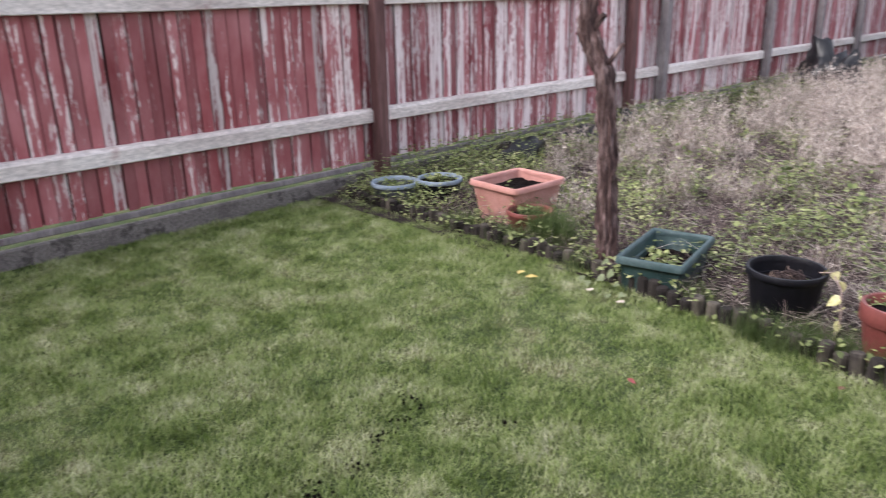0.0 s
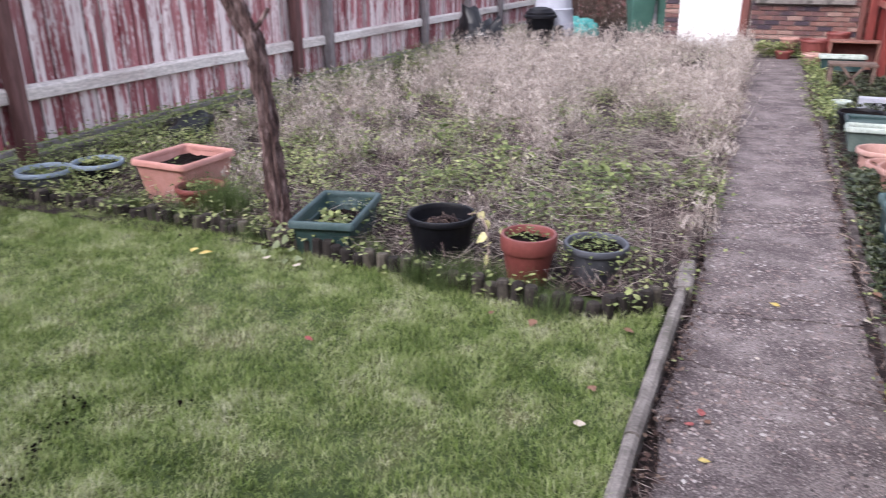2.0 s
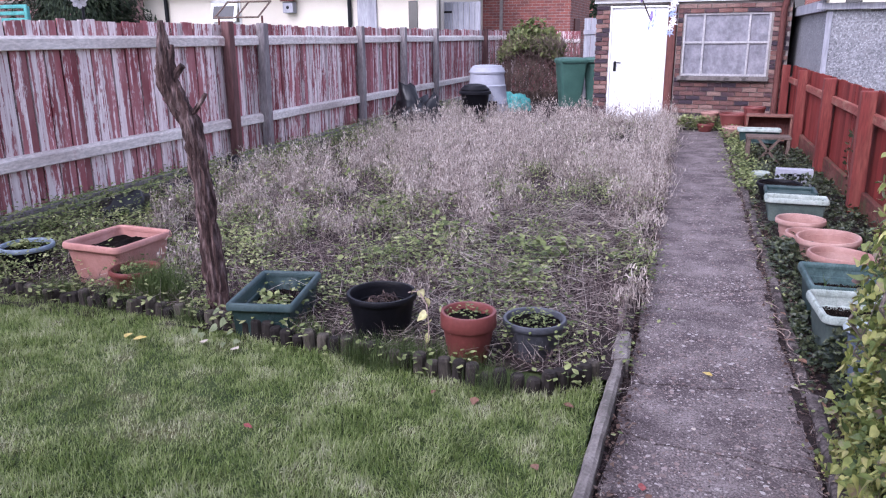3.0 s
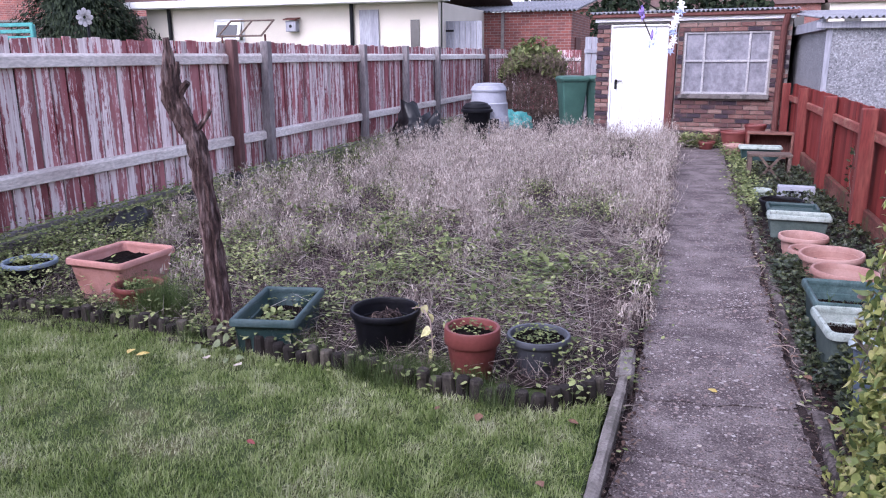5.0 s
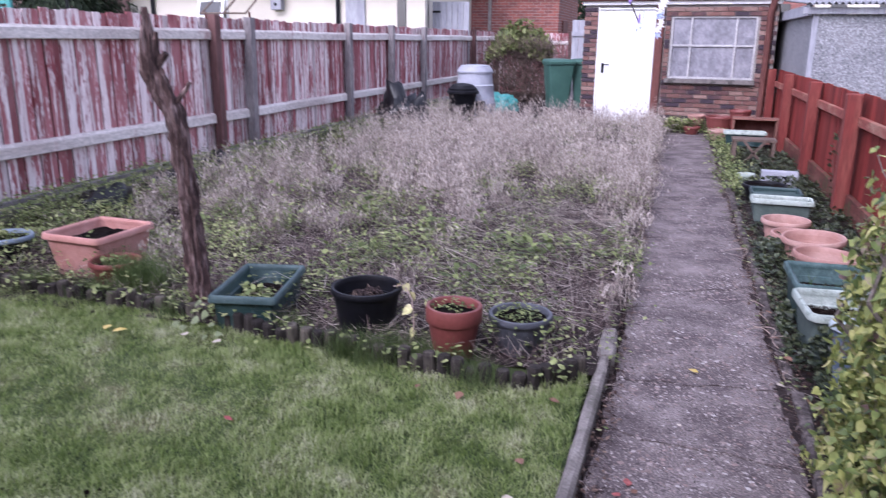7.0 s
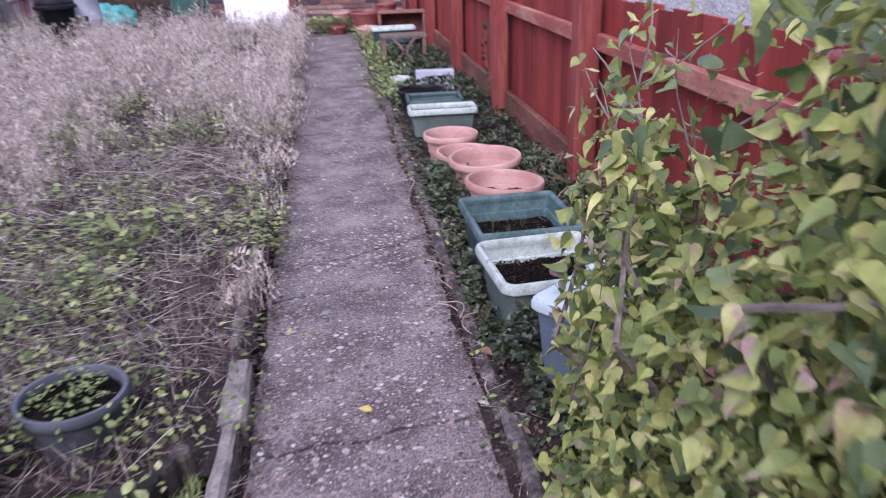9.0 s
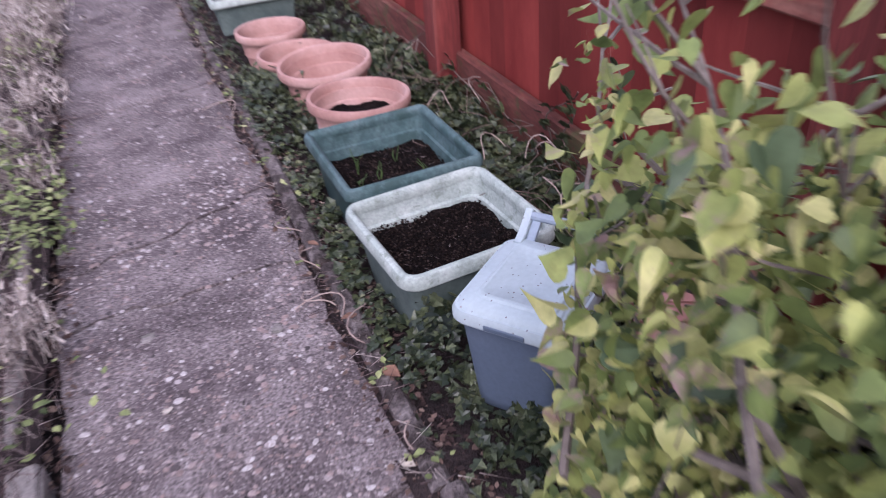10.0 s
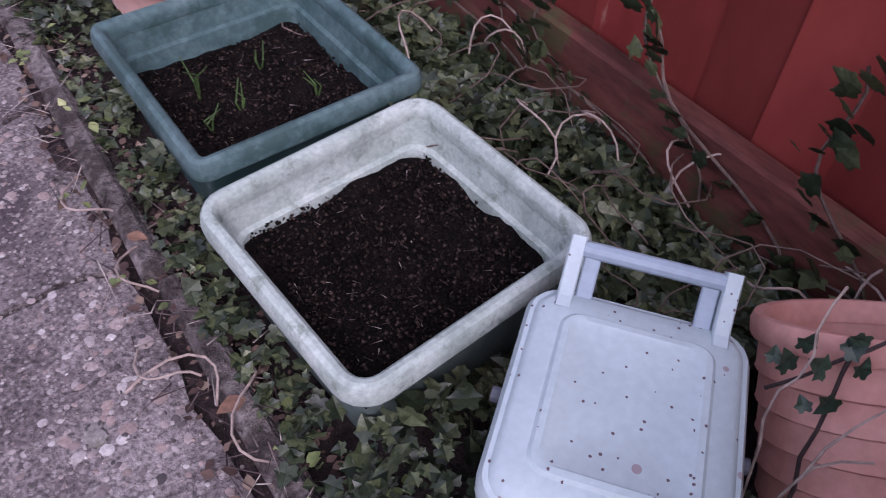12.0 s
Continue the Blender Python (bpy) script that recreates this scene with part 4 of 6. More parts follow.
def round_pot(name, m, r, h, material, label, group="", rim_h=0.05, lip=0.012, base=0.7, soil=None, rim=None, ribs=0, wide=1.0):
    ob = thing(name, m, label, "plant pot", group)
    hi = h - rim_h
    prof = [(r * base * 0.95, 0.0), (r * base, 0.006)]
    for i in range(ribs):
        u0 = (i + 0.5) / (ribs + 0.5)
        rr = r * base + (r - lip - r * base) * u0
        prof += [(rr, hi * u0 - 0.004), (rr + 0.006, hi * u0), (rr + 0.004, hi * u0 + 0.006)]
    prof += [(r - lip, hi)]
    inner = [(r - lip - 0.008, hi + 0.002), (r - lip - 0.014, hi * 0.8), (r - lip - 0.02, hi * 0.79), (r * base - 0.006, 0.014)]
    bm = lathe(prof + inner, 32, True, True)
    bmesh.ops.scale(bm, vec=(wide, 1, 1), verts=bm.verts)
    part("body", bm, material, ob, "", True)
    prof = [(r - lip - 0.006, hi), (r - 0.003, hi), (r, hi + 0.005), (r, h - 0.008), (r - 0.004, h), (r - 0.016, h), (r - 0.02, h - 0.006), (r - 0.022, hi + 0.001), (r - lip - 0.006, hi)]
    bm = lathe(prof, 32, False)
    bmesh.ops.scale(bm, vec=(wide, 1, 1), verts=bm.verts)
    part("rim", bm, rim or material, ob, "", True)
    if soil:
        a = r * base + (r - lip - r * base) * soil / h - 0.008
        soil_patch(ob, a * wide * 0.99, a * 0.99, soil, True)
    return ob


# along the front edge of the bed
orange = rect_planter("square_planter", pose(-0.807, 0.23, 0.0, 0, 0, -4), 0.232, 0.255, 0.31, 0.05, M["terracotta"], M["terracotta"], 0.24, "large square terracotta-coloured planter with a few weeds", taper=0.66)
green = rect_planter("trough_planter", pose(0.55, -0.16, 0.0, 0, 0, 12), 0.178, 0.292, 0.225, 0.025, M["green_plastic"], M["dull_green"], 0.12, "dark green rectangular plastic trough in the bed", taper=0.72)
black = round_pot("plant_pot", pose(1.2, -0.24, 0.05), 0.178, 0.235, M["black_plastic"], "black plastic tub holding dead stems", rim_h=0.03, base=0.74, soil=0.15)
clay = round_pot("plant_pot", pose(1.70, -0.4, 0.04), 0.131, 0.255, M["clay"], "brick-red plastic pot with deep rim and small weeds", rim_h=0.075, base=0.68, soil=0.215)
grey = round_pot("plant_pot", pose(1.98, -0.235, 0.04), 0.152, 0.19, M["grey_plastic"], "dark grey bowl-shaped pot full of green weeds", rim_h=0.03, base=0.66, soil=0.165)
small = round_pot("plant_pot", pose(-0.49, -0.02, 0.01), 0.15, 0.19, M["clay"], "terracotta-coloured round pot sunk behind long grass", rim_h=0.03, base=0.7, soil=0.15)
blue = round_pot("plant_pot", pose(-1.53, 0.19, 0.01), 0.172, 0.2, M["black_plastic"], "black tub with a chalky blue-grey rim", rim_h=0.03, base=0.75, soil=0.16, rim=M["blue_rim"])
blue_low = round_pot("plant_pot", pose(-1.75, -0.06, 0.01), 0.178, 0.185, M["grey_plastic"], "shallow grey-green tub beside the fence post", rim_h=0.03, base=0.75, soil=0.12, rim=M["blue_rim"])

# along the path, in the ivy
white_tr = rect_planter("square_planter", pose(3.486, 0.345, 0.0, 0, 0, 4), 0.226, 0.219, 0.25, 0.055, M["trough_shade"], M["pale_plastic"], 0.155, "square lichen-white plastic planter half full of soil", taper=0.74, inner=M["pale_plastic"])
dkgreen = rect_planter("square_planter", pose(3.505, 0.853, 0.0, 0, 0, 1.0), 0.226, 0.243, 0.245, 0.032, M["green_plastic"], M["green_rim"], 0.13, "square dark green plastic planter with soil and sprouts", taper=0.76, inner=M["green_rim"])
for x, y, z, r, tilt, s in ((3.535, 1.29, 0.018, 0.193, 2, 0.14), (3.54, 1.715, 0.022, 0.196, -2, None), (3.51, 2.18, -0.075, 0.186, 1, None), (3.475, 2.555, -0.055, 0.178, 0, 0.12)):
    round_pot("plant_pot", pose(x, y, z, tilt, tilt, 20 * x), r, 0.23, M["pale_terracotta"], "wide faded terracotta plastic pot standing in ivy", "terracotta pots by the path", rim_h=0.036, lip=0.02, base=0.66, soil=s, ribs=2)
rect_planter("trough_planter", pose(3.49, 3.02, 0.05, 0, 0, -2), 0.24, 0.11, 0.2, 0.03, M["trough_shade"], M["pale_plastic"], 0.12, "pale green narrow plastic trough")
rect_planter("trough_planter", pose(3.49, 3.42, 0.04, 0, 0, -2), 0.21, 0.16, 0.2, 0.03, M["green_plastic"], M["green_plastic"], 0.06, "dark teal plastic trough, nearly empty")
round_pot("plant_pot", pose(3.46, 3.98, 0.02), 0.2, 0.17, M["black_plastic"], "wide black bowl with green weeds", rim_h=0.03, base=0.7, soil=0.15)

# big terracotta pot lying behind the caddy
round_pot("plant_pot", pose(3.739, -0.373, 0.055, -35.0, 28.1, 0), 0.15, 0.34, M["ribbed_terracotta"], "ribbed terracotta pot leaning back, grown over by ivy", rim_h=0.032, base=0.84, ribs=7)

# ---- food caddy ----
cad = thing("food_caddy", pose(3.512, -0.088, 0.0, 0, 0, 37) @ Matrix.Diagonal((0.98, 1.11, 1.05, 1)), "grey-blue plastic food caddy with raised locking handle", "caddy")
bm = loft(bmesh.new(), [rrect(a, b, 0.03, z) for a, b, z in ((0.115, 0.085, 0.0), (0.12, 0.09, 0.005), (0.142, 0.108, 0.24), (0.148, 0.113, 0.245), (0.148, 0.113, 0.262), (0.14, 0.1, 0.262))], True, True)
part("body", bm, M["caddy_body"], cad, "slate-blue tub", True)
lid = part("lid", loft(bmesh.new(), [rrect(a, b, r, z, 7) for a, b, r, z in ((0.157, 0.122, 0.04, 0.252), (0.16, 0.125, 0.042, 0.256), (0.16, 0.125, 0.042, 0.272), (0.155, 0.12, 0.04, 0.283), (0.15, 0.115, 0.038, 0.2835), (0.148, 0.113, 0.037, 0.288), (0.14, 0.106, 0.034, 0.294), (0.112, 0.084, 0.024, 0.297), (0.108, 0.08, 0.022, 0.3015), (0.1, 0.073, 0.02, 0.302), (0.096, 0.069, 0.018, 0.2995), (0.02, 0.015, 0.01, 0.301))], True, True), M["caddy"], cad, "pale blue-grey moulded lid with two raised panels", True)
bm = bmesh.new()
tube(bm, [(0.189, y, 0.329) for y in (-0.078, -0.04, 0, 0.04, 0.078)], 0.011, 10)
hnd = part("handle", bm, M["caddy_shade"], cad, "raised carrying handle", True)


def strap(y, w, t, pts):
    """A flat plastic arm that follows a bent line in the plane across the caddy."""
    rows = []
    for i, (x, z) in enumerate(pts):
        p, q = pts[max(i - 1, 0)], pts[min(i + 1, len(pts) - 1)]
        d = Vector((q[0] - p[0], 0, q[1] - p[1])).normalized()
        up = Vector((-d.z, 0, d.x)) * t / 2
        c = Vector((x, y, z))
        rows.append([c + Vector((0, sy * w / 2 * k, 0)) + up * su * h for sy, su, k, h in ((-1, -1, 1, 1), (1, -1, 1, 1), (1, 1, 1, 0.6), (1, 1, 0.8, 1), (-1, 1, 0.8, 1), (-1, 1, 1, 0.6))])
    return loft(bmesh.new(), rows, True, True)


for s in (-1, 1):
    part("handle_arm", strap(s * 0.086, 0.019, 0.02, [(0.118, 0.288), (0.135, 0.291), (0.152, 0.300), (0.175, 0.317), (0.193, 0.333), (0.199, 0.339)]), M["caddy"], hnd)
    part("handle_web", strap(s * 0.066, 0.019, 0.009, [(0.135, 0.285), (0.152, 0.294), (0.175, 0.311), (0.187, 0.323)]), M["caddy_shade"], hnd, "inner web of the handle, its shade put into the colour")
    part("pivot", loft(bmesh.new(), [[(0.0 + 0.01 * math.cos(a), s * y, 0.245 + 0.01 * math.sin(a)) for a in np.linspace(0, 5.76, 12)] for y in (0.11, 0.136)], True, True), M["grey_plastic"], cad, "round hinge stud")
# thin slate strip added on the lid edge to stand for its dark seam
part("front_catch", box_bm((-0.161, 0, 0.263), (0.005, 0.085, 0.013), 0.002), M["caddy_body"], cad)

# ---- dead tree stump ----
stump = thing("dead_tree_trunk", pose(0.24, -0.24, 0.03), "bare dead fruit tree trunk, bark split and leaning", "tree trunk")
SP = [(0, 0, -0.02), (0.0, 0, 0.12), (-0.008, -0.003, 0.3), (-0.016, -0.008, 0.5), (-0.024, -0.013, 0.7), (-0.042, -0.022, 0.95), (-0.066, -0.03, 1.08), (-0.108, -0.047, 1.18), (-0.14, -0.06, 1.28), (-0.146, -0.065, 1.4), (-0.142, -0.068, 1.5), (-0.146, -0.07, 1.6)]
bm = bmesh.new()
fine = []
for a, b in zip(SP, SP[1:]):
    for k in range(4):
        fine.append(tuple(Vector(a).lerp(Vector(b), k / 4)))
rad = [np.interp(p[2], [0, 0.1, 0.5, 0.9, 1.2, 1.35, 1.5, 1.6], [0.074, 0.056, 0.048, 0.044, 0.05, 0.044, 0.022, 0.008]) for p in fine]
tube(bm, fine, rad, 22, 0.6)
part("trunk", bm, M["bark"], stump, "", True)
for pts_, r0 in (([(-0.08, -0.04, 1.1), (-0.03, -0.02, 1.13), (0.015, -0.005, 1.19), (0.032, 0.0, 1.22)], 0.018), ([(-0.14, -0.06, 1.25), (-0.09, -0.045, 1.33), (-0.06, -0.04, 1.36)], 0.026), ([(-0.145, -0.06, 1.32), (-0.105, -0.055, 1.41), (-0.1, -0.055, 1.46)], 0.018), ([(-0.14, -0.06, 1.22), (-0.18, -0.07, 1.27)], 0.012)):
    bm = bmesh.new()
    tube(bm, pts_, [r0 * (1 - 0.6 * i / len(pts_)) for i in range(len(pts_))], 7, 0.4)
    part("broken_branch", bm, M["bark"], stump, "short snapped branch stub", True)

# ---- at the far end of the bed ----
comp = thing("compost_bin", pose(-1.0, 10.3, 0.02), "pale grey plastic compost bin with ribbed lid", "compost bin")
part("body", lathe([(0.4, 0), (0.4, 0.03), (0.385, 0.3), (0.39, 0.31), (0.375, 0.33), (0.35, 0.62), (0.355, 0.63), (0.335, 0.65), (0.31, 0.86)], 26), M["composter"], comp, "", True)
part("lid", lathe([(0.33, 0.85), (0.335, 0.88), (0.3, 0.95), (0.28, 0.955), (0.27, 0.985), (0.15, 1.0), (0.05, 1.0)], 26, True, True), M["composter"], comp, "domed lid", True)
part("hatch", box_bm((0.2, -0.345, 0.2), (0.16, 0.06, 0.34), 0.01), M["black_plastic"], comp, "dark hatch")
blk = thing("dustbin", pose(-1.08, 9.75, 0.02), "black plastic dustbin with domed lid", "dustbin")
part("body", lathe([(0.2, 0), (0.25, 0.5), (0.265, 0.52)], 24), M["black_plastic"], blk, "", True)
part("lid", lathe([(0.29, 0.51), (0.29, 0.55), (0.26, 0.57), (0.26, 0.6), (0.21, 0.64), (0.2, 0.66), (0.08, 0.69)], 24, True, True), M["black_plastic"], blk, "ridged lid", True)
for x, y, rz in ((0.14, 13.0, 22), (0.66, 13.3, 8)):
    wb = thing("wheelie_bin", pose(x, y, 0.0, 0, 0, rz), "dark green wheelie bin, lid shut", "wheelie bin", "green wheelie bins")
    part("body", loft(bmesh.new(), [rrect(a, b, 0.04, z) for a, b, z in ((0.2, 0.22, 0.03), (0.215, 0.24, 0.3), (0.275, 0.31, 0.96), (0.29, 0.325, 0.965), (0.29, 0.325, 1.0))], True, True), M["wheelie"], wb, "", True)
    part("lid", loft(bmesh.new(), [rrect(a, b, 0.05, z) for a, b, z in ((0.3, 0.345, 0.985), (0.305, 0.35, 1.03), (0.27, 0.31, 1.075), (0.1, 0.12, 1.09))], True, True), M["wheelie"], wb, "low domed lid", True)
    for s in (-1, 1):
        bm = loft(bmesh.new(), [[(s * xx, 0.26 + 0.1 * math.cos(a), 0.1 + 0.1 * math.sin(a)) for a in np.linspace(0, 5.9, 16)] for xx in (0.2, 0.25)], True, True)
        part("wheel", bm, M["black_plastic"], wb, "black rubber wheel")


def bag(name, m, size, material, label, category="bag"):
    bm = bmesh.new()
    bmesh.ops.create_icosphere(bm, subdivisions=4, radius=1)
    o = Vector((rnd.uniform(0, 99), 0, 0))
    for v in bm.verts:
        p = v.co.copy()
        k = 1 + 0.5 * noise.noise(p * 1.6 + o) + 0.5 * abs(noise.noise(p * 3.5 + o)) + 0.25 * abs(noise.noise(p * 9 + o))
        v.co = Vector((p.x * size[0] * k, p.y * size[1] * k, max(-0.1, p.z) * size[2] * k))
    ob = part(name, bm, material, None, "", True, False)
    ob.matrix_basis = m
    return tagged(ob, label, category)


shiny = mat("black_polythene", [(0.004, 0.004, 0.006), (0.009, 0.009, 0.012)], 0.38, 6, fine=40, bump=0.3, spec=0.5)
teal_sheet = mat("teal_polythene", [(0.05, 0.28, 0.27), (0.1, 0.38, 0.36)], 0.4, 6, fine=40, bump=0.2)
bag("rubbish_sack", pose(-1.55, 8.0, 0.05), (0.38, 0.3, 0.52), shiny, "crumpled black plastic sack among weeds")
bag("plastic_sheeting", pose(-1.85, 1.5, 0.05), (0.16, 0.26, 0.17), shiny, "crumpled black plastic sheeting by the fence", "sheeting")
bag("plastic_sheeting", pose(-1.85, 2.4, 0.05), (0.17, 0.25, 0.2), shiny, "crumpled black plastic sheeting by the fence", "sheeting")
bag("plastic_sheeting", pose(-1.95, 3.3, 0.05), (0.15, 0.26, 0.18), shiny, "crumpled black plastic sheeting by the fence", "sheeting")
bag("plastic_bag", pose(-0.9, 11.9, 0.05), (0.28, 0.3, 0.3), teal_sheet, "turquoise plastic bag slumped by the compost bin")

# ---- pots and oddments before the shed ----
M["frame_wood"] = mat("reddish_crate_wood", [(0.16, 0.07, 0.055), (0.27, 0.13, 0.1)], 0.8, 5, (0.3, 1, 1), 50, 0.3)
shelf = thing("wooden_shelf", pose(3.72, 8.3, 0.0, 0, 0, -4) @ Matrix.Diagonal((1, 1, 0.8, 1)), "low open reddish wooden shelf unit", "shelf")
part("top", box_bm((0, 0, 0.5), (0.62, 0.3, 0.03), 0.003), M["frame_wood"], shelf)
part("base", box_bm((0, 0, 0.08), (0.58, 0.28, 0.03), 0.003), M["frame_wood"], shelf)
part("back", box_bm((0, 0.135, 0.29), (0.58, 0.015, 0.38)), M["frame_brown"], shelf)
for s in (-1, 1):
    part("side", box_bm((s * 0.29, 0, 0.24), (0.03, 0.28, 0.49), 0.003), M["frame_wood"], shelf)
for x, y, r, h, k in ((2.88, 9.55, 0.14, 0.13, "clay"), (3.3, 9.6, 0.22, 0.3, "clay"), (3.6, 9.5, 0.17, 0.42, "clay"), (3.28, 8.9, 0.17, 0.16, "pale_terracotta")):
    round_pot("plant_pot", pose(x, y, 0.0), r, h, M[k], "terracotta pot beneath the shed window", "pots by the shed", rim_h=0.04, base=0.7, soil=h * 0.8)
round_pot("plant_pot", pose(2.95, 9.85, 0.12), 0.15, 0.17, M["pale_terracotta"], "shallow buff bowl standing under the window", rim_h=0.03, base=0.7)
rect_planter("trough_planter", pose(3.55, 7.7, 0.08), 0.28, 0.13, 0.2, 0.03, M["green_plastic"], M["pale_plastic"], 0.16, "green trough with a pale rim and seedlings")
crate = thing("wire_crate", pose(3.55, 6.4, 0.02), "low dark wooden stand with crossed slats", "stand")
part("top", box_bm((0, 0, 0.3), (0.5, 0.3, 0.03), 0.003), M["twig"], crate)
for x in (-0.22, 0.22):
    for y in (-0.12, 0.12):
        part("leg", box_bm((x, y, 0.145), (0.04, 0.04, 0.29), 0.003), M["twig"], crate)
for a in (-50, 50):
    part("slat", box_bm((0.0, -0.15, 0.15), (0.42, 0.015, 0.03), 0.002, Matrix.Rotation(radians(a), 3, "Y")), M["twig"], crate)
wbox = thing("white_tray", pose(3.7, 4.95, -0.09, 0, 0, -3) @ Matrix.Scale(0.85, 4), "white plastic box with dark lettering, tipped on edge", "box")
part("shell", box_bm((0, 0, 0.2), (0.42, 0.12, 0.22), 0.008), M["composter"], wbox)
for dx in (-0.07, 0.07):
    part("letter_bar", box_bm((dx, -0.062, 0.24), (0.09, 0.004, 0.025)), M["black_plastic"], wbox)
    part("letter_bar", box_bm((dx, -0.062, 0.18), (0.028, 0.004, 0.1)), M["black_plastic"], wbox)
round_pot("plant_pot", pose(3.36, 4.75, 0.0), 0.09, 0.16, M["pale_plastic"], "small pale plastic pot in weeds", rim_h=0.03)

# ornaments hanging from the eaves
def cord(name, pts, r, material, parent, label=""):
    bm = bmesh.new()
    tube(bm, pts, r, 6)
    return part(name, bm, material, parent, label)


purple = mat("purple_ribbon", [(0.16, 0.1, 0.36), (0.3, 0.22, 0.55)], 0.5, 5, fine=50, bump=0)
blue_tag = mat("pale_blue_plastic", [(0.35, 0.45, 0.7), (0.55, 0.62, 0.8)], 0.5, 5, fine=50, bump=0)
chime = thing("hanging_ornament", pose(1.65, 9.5, 2.36), "dark stick ornament with purple and blue ribbons by the eaves", "ornament")
cord("stick", [(0.3, 0.6, -0.12), (0.0, 0.0, 0.05), (0.12, 0, -0.3), (0.27, 0, -0.62)], 0.012, M["twig_dark"], chime)
for i, (x, z, w, h) in enumerate(((0.08, -0.17, 0.09, 0.16), (0.11, -0.26, 0.06, 0.14), (0.27, -0.55, 0.05, 0.17), (0.3, -0.66, 0.05, 0.12), (0.24, -0.7, 0.04, 0.12), (0.33, -0.5, 0.03, 0.12))):
    bm = loft(bmesh.new(), [[(x - w / 2 * k, dy - 0.01, z + h * (v - 0.5)), (x + w / 2 * k, dy, z + h * (v - 0.5) + 0.02), (x + w / 2 * k, dy + 0.004, z + h * (v - 0.5) + 0.02), (x - w / 2 * k, dy - 0.006, z + h * (v - 0.5))] for v, k, dy in ((0, 0.3, 0.0), (0.35, 1.0, -0.02), (0.7, 0.8, 0.01), (1, 0.25, 0.0))], True, True)
    part("ribbon", bm, purple if i < 3 else blue_tag, chime)
garland = thing("flower_garland", pose(2.33, 9.5, 2.33), "string of white plastic flowers hanging beside the door", "ornament")
cord("string", [(0.02, 0.7, -0.1), (0, 0, 0), (-0.03, 0, -0.4), (-0.08, 0, -0.78)], 0.005, M["white_paint"], garland)
for i in range(11):
    z = -0.02 - 0.075 * i
    bm = bmesh.new()
    for k in range(6):
        a = 1.047 * k + i
        tube(bm, [(0, 0, 0), (0.04 * math.cos(a), -0.01, 0.04 * math.sin(a)), (0.08 * math.cos(a), 0.0, 0.08 * math.sin(a))], [0.008, 0.016, 0.004], 5)
    part("flower", bm, blue_tag if i % 4 == 2 else M["white_paint"], garland).matrix_basis = pose(-0.1 * i / 11 + rnd.uniform(-0.07, 0.05), -0.02, z, 0, 0, rnd.uniform(-40, 40)) @ Matrix.Scale(rnd.uniform(0.7, 1.1), 4)

# things seen over the left fence
bird = thing("bird_box", pose(-7.0, 13.9, 2.25), "round-holed grey bird box on the cream wall", "bird box")
part("box_body", box_bm((0, 0, 0), (0.28, 0.2, 0.26), 0.01), M["grey_wood"], bird)
part("box_roof", box_bm((0, -0.02, 0.18), (0.36, 0.28, 0.03), 0.004, Matrix.Rotation(radians(10), 3, "X")), M["frame_brown"], bird)
part("hole", lathe([(0.04, 0), (0.04, 0.01)], 12, True, True), M["black_plastic"], bird).matrix_basis = pose(0, -0.1, 0.0, 90)
cold = thing("cold_frame", pose(-7.9, 13.2, 2.2, 32, 0, 0), "propped open cold frame light with two panes", "cold frame")
for x in (-0.6, 0, 0.6):
    part("frame_bar", box_bm((x, 0, 0.0), (0.04, 0.75, 0.03), 0.004), M["twig"], cold)
for y in (-0.36, 0.36):
    part("frame_rail", box_bm((0, y, 0), (1.25, 0.04, 0.03), 0.004), M["twig"], cold)
for x in (-0.6, 0.6):
    part("prop", box_bm((x, -0.75, -0.95), (0.04, 0.04, 2.1), 0.004, Matrix.Rotation(radians(-32), 3, "X")), M["frame_brown"], cold)
spin = thing("garden_spinner", pose(-2.42, 1.95, -0.03), "pale flower-shaped garden windmill on a stick behind the fence", "ornament")
bm = bmesh.new()
tube(bm, [(0, 0, 0), (0, 0, 1.86)], 0.012, 6)
part("stick", bm, M["black_plastic"], spin)
for i in range(8):
    bm = loft(bmesh.new(), [[(0.015, y, -0.015), (0.05, y, -0.03), (0.085, y, -0.02), (0.095, y, 0), (0.085, y, 0.02), (0.05, y, 0.03), (0.015, y, 0.015)] for y in (-0.004, 0.004)], True, True)
    part("petal", bm, M["corrugated"], spin).matrix_basis = pose(0, -0.03, 1.88, 0, 45 * i, 12) @ Matrix.Scale(0.85, 4)
chair = thing("garden_chair_back", pose(-3.6, 2.27, -0.02), "turquoise plastic slatted garden chair beyond the fence", "chair")
for i in range(3):
    part("slat", box_bm((0, 0, 1.72 + 0.06 * i), (0.5, 0.02, 0.035), 0.005), teal_sheet, chair)
for s in (-1, 1):
    part("leg", box_bm((s * 0.24, 0, 0.92), (0.04, 0.04, 1.84), 0.005), teal_sheet, chair)

# pale stones and pebbles on the path
for x, y, k in ((2.66, 0.55, 0.026), (2.99, 0.42, 0.02), (2.52, 2.8, 0.016)):
    bag("pebble", pose(x, y, 0.0, 0, 0, 90 * x), (k, k * 0.7, 0.003), M["kerb"], "small pale flat stone bedded in the path", "stone")


# ---- vegetation ----
def stuff(name, me, label, category):
    ob = new(name, me)
    return tagged(ob, label, category, kind="stuff")


def edge_y(x):
    return np.interp(x, [p[0] for p in EDGE], [p[1] for p in EDGE])


def patchy(x, y, size, seed):
    return np.array([noise.noise(Vector((a * size, b * size, seed))) for a, b in zip(x, y)])


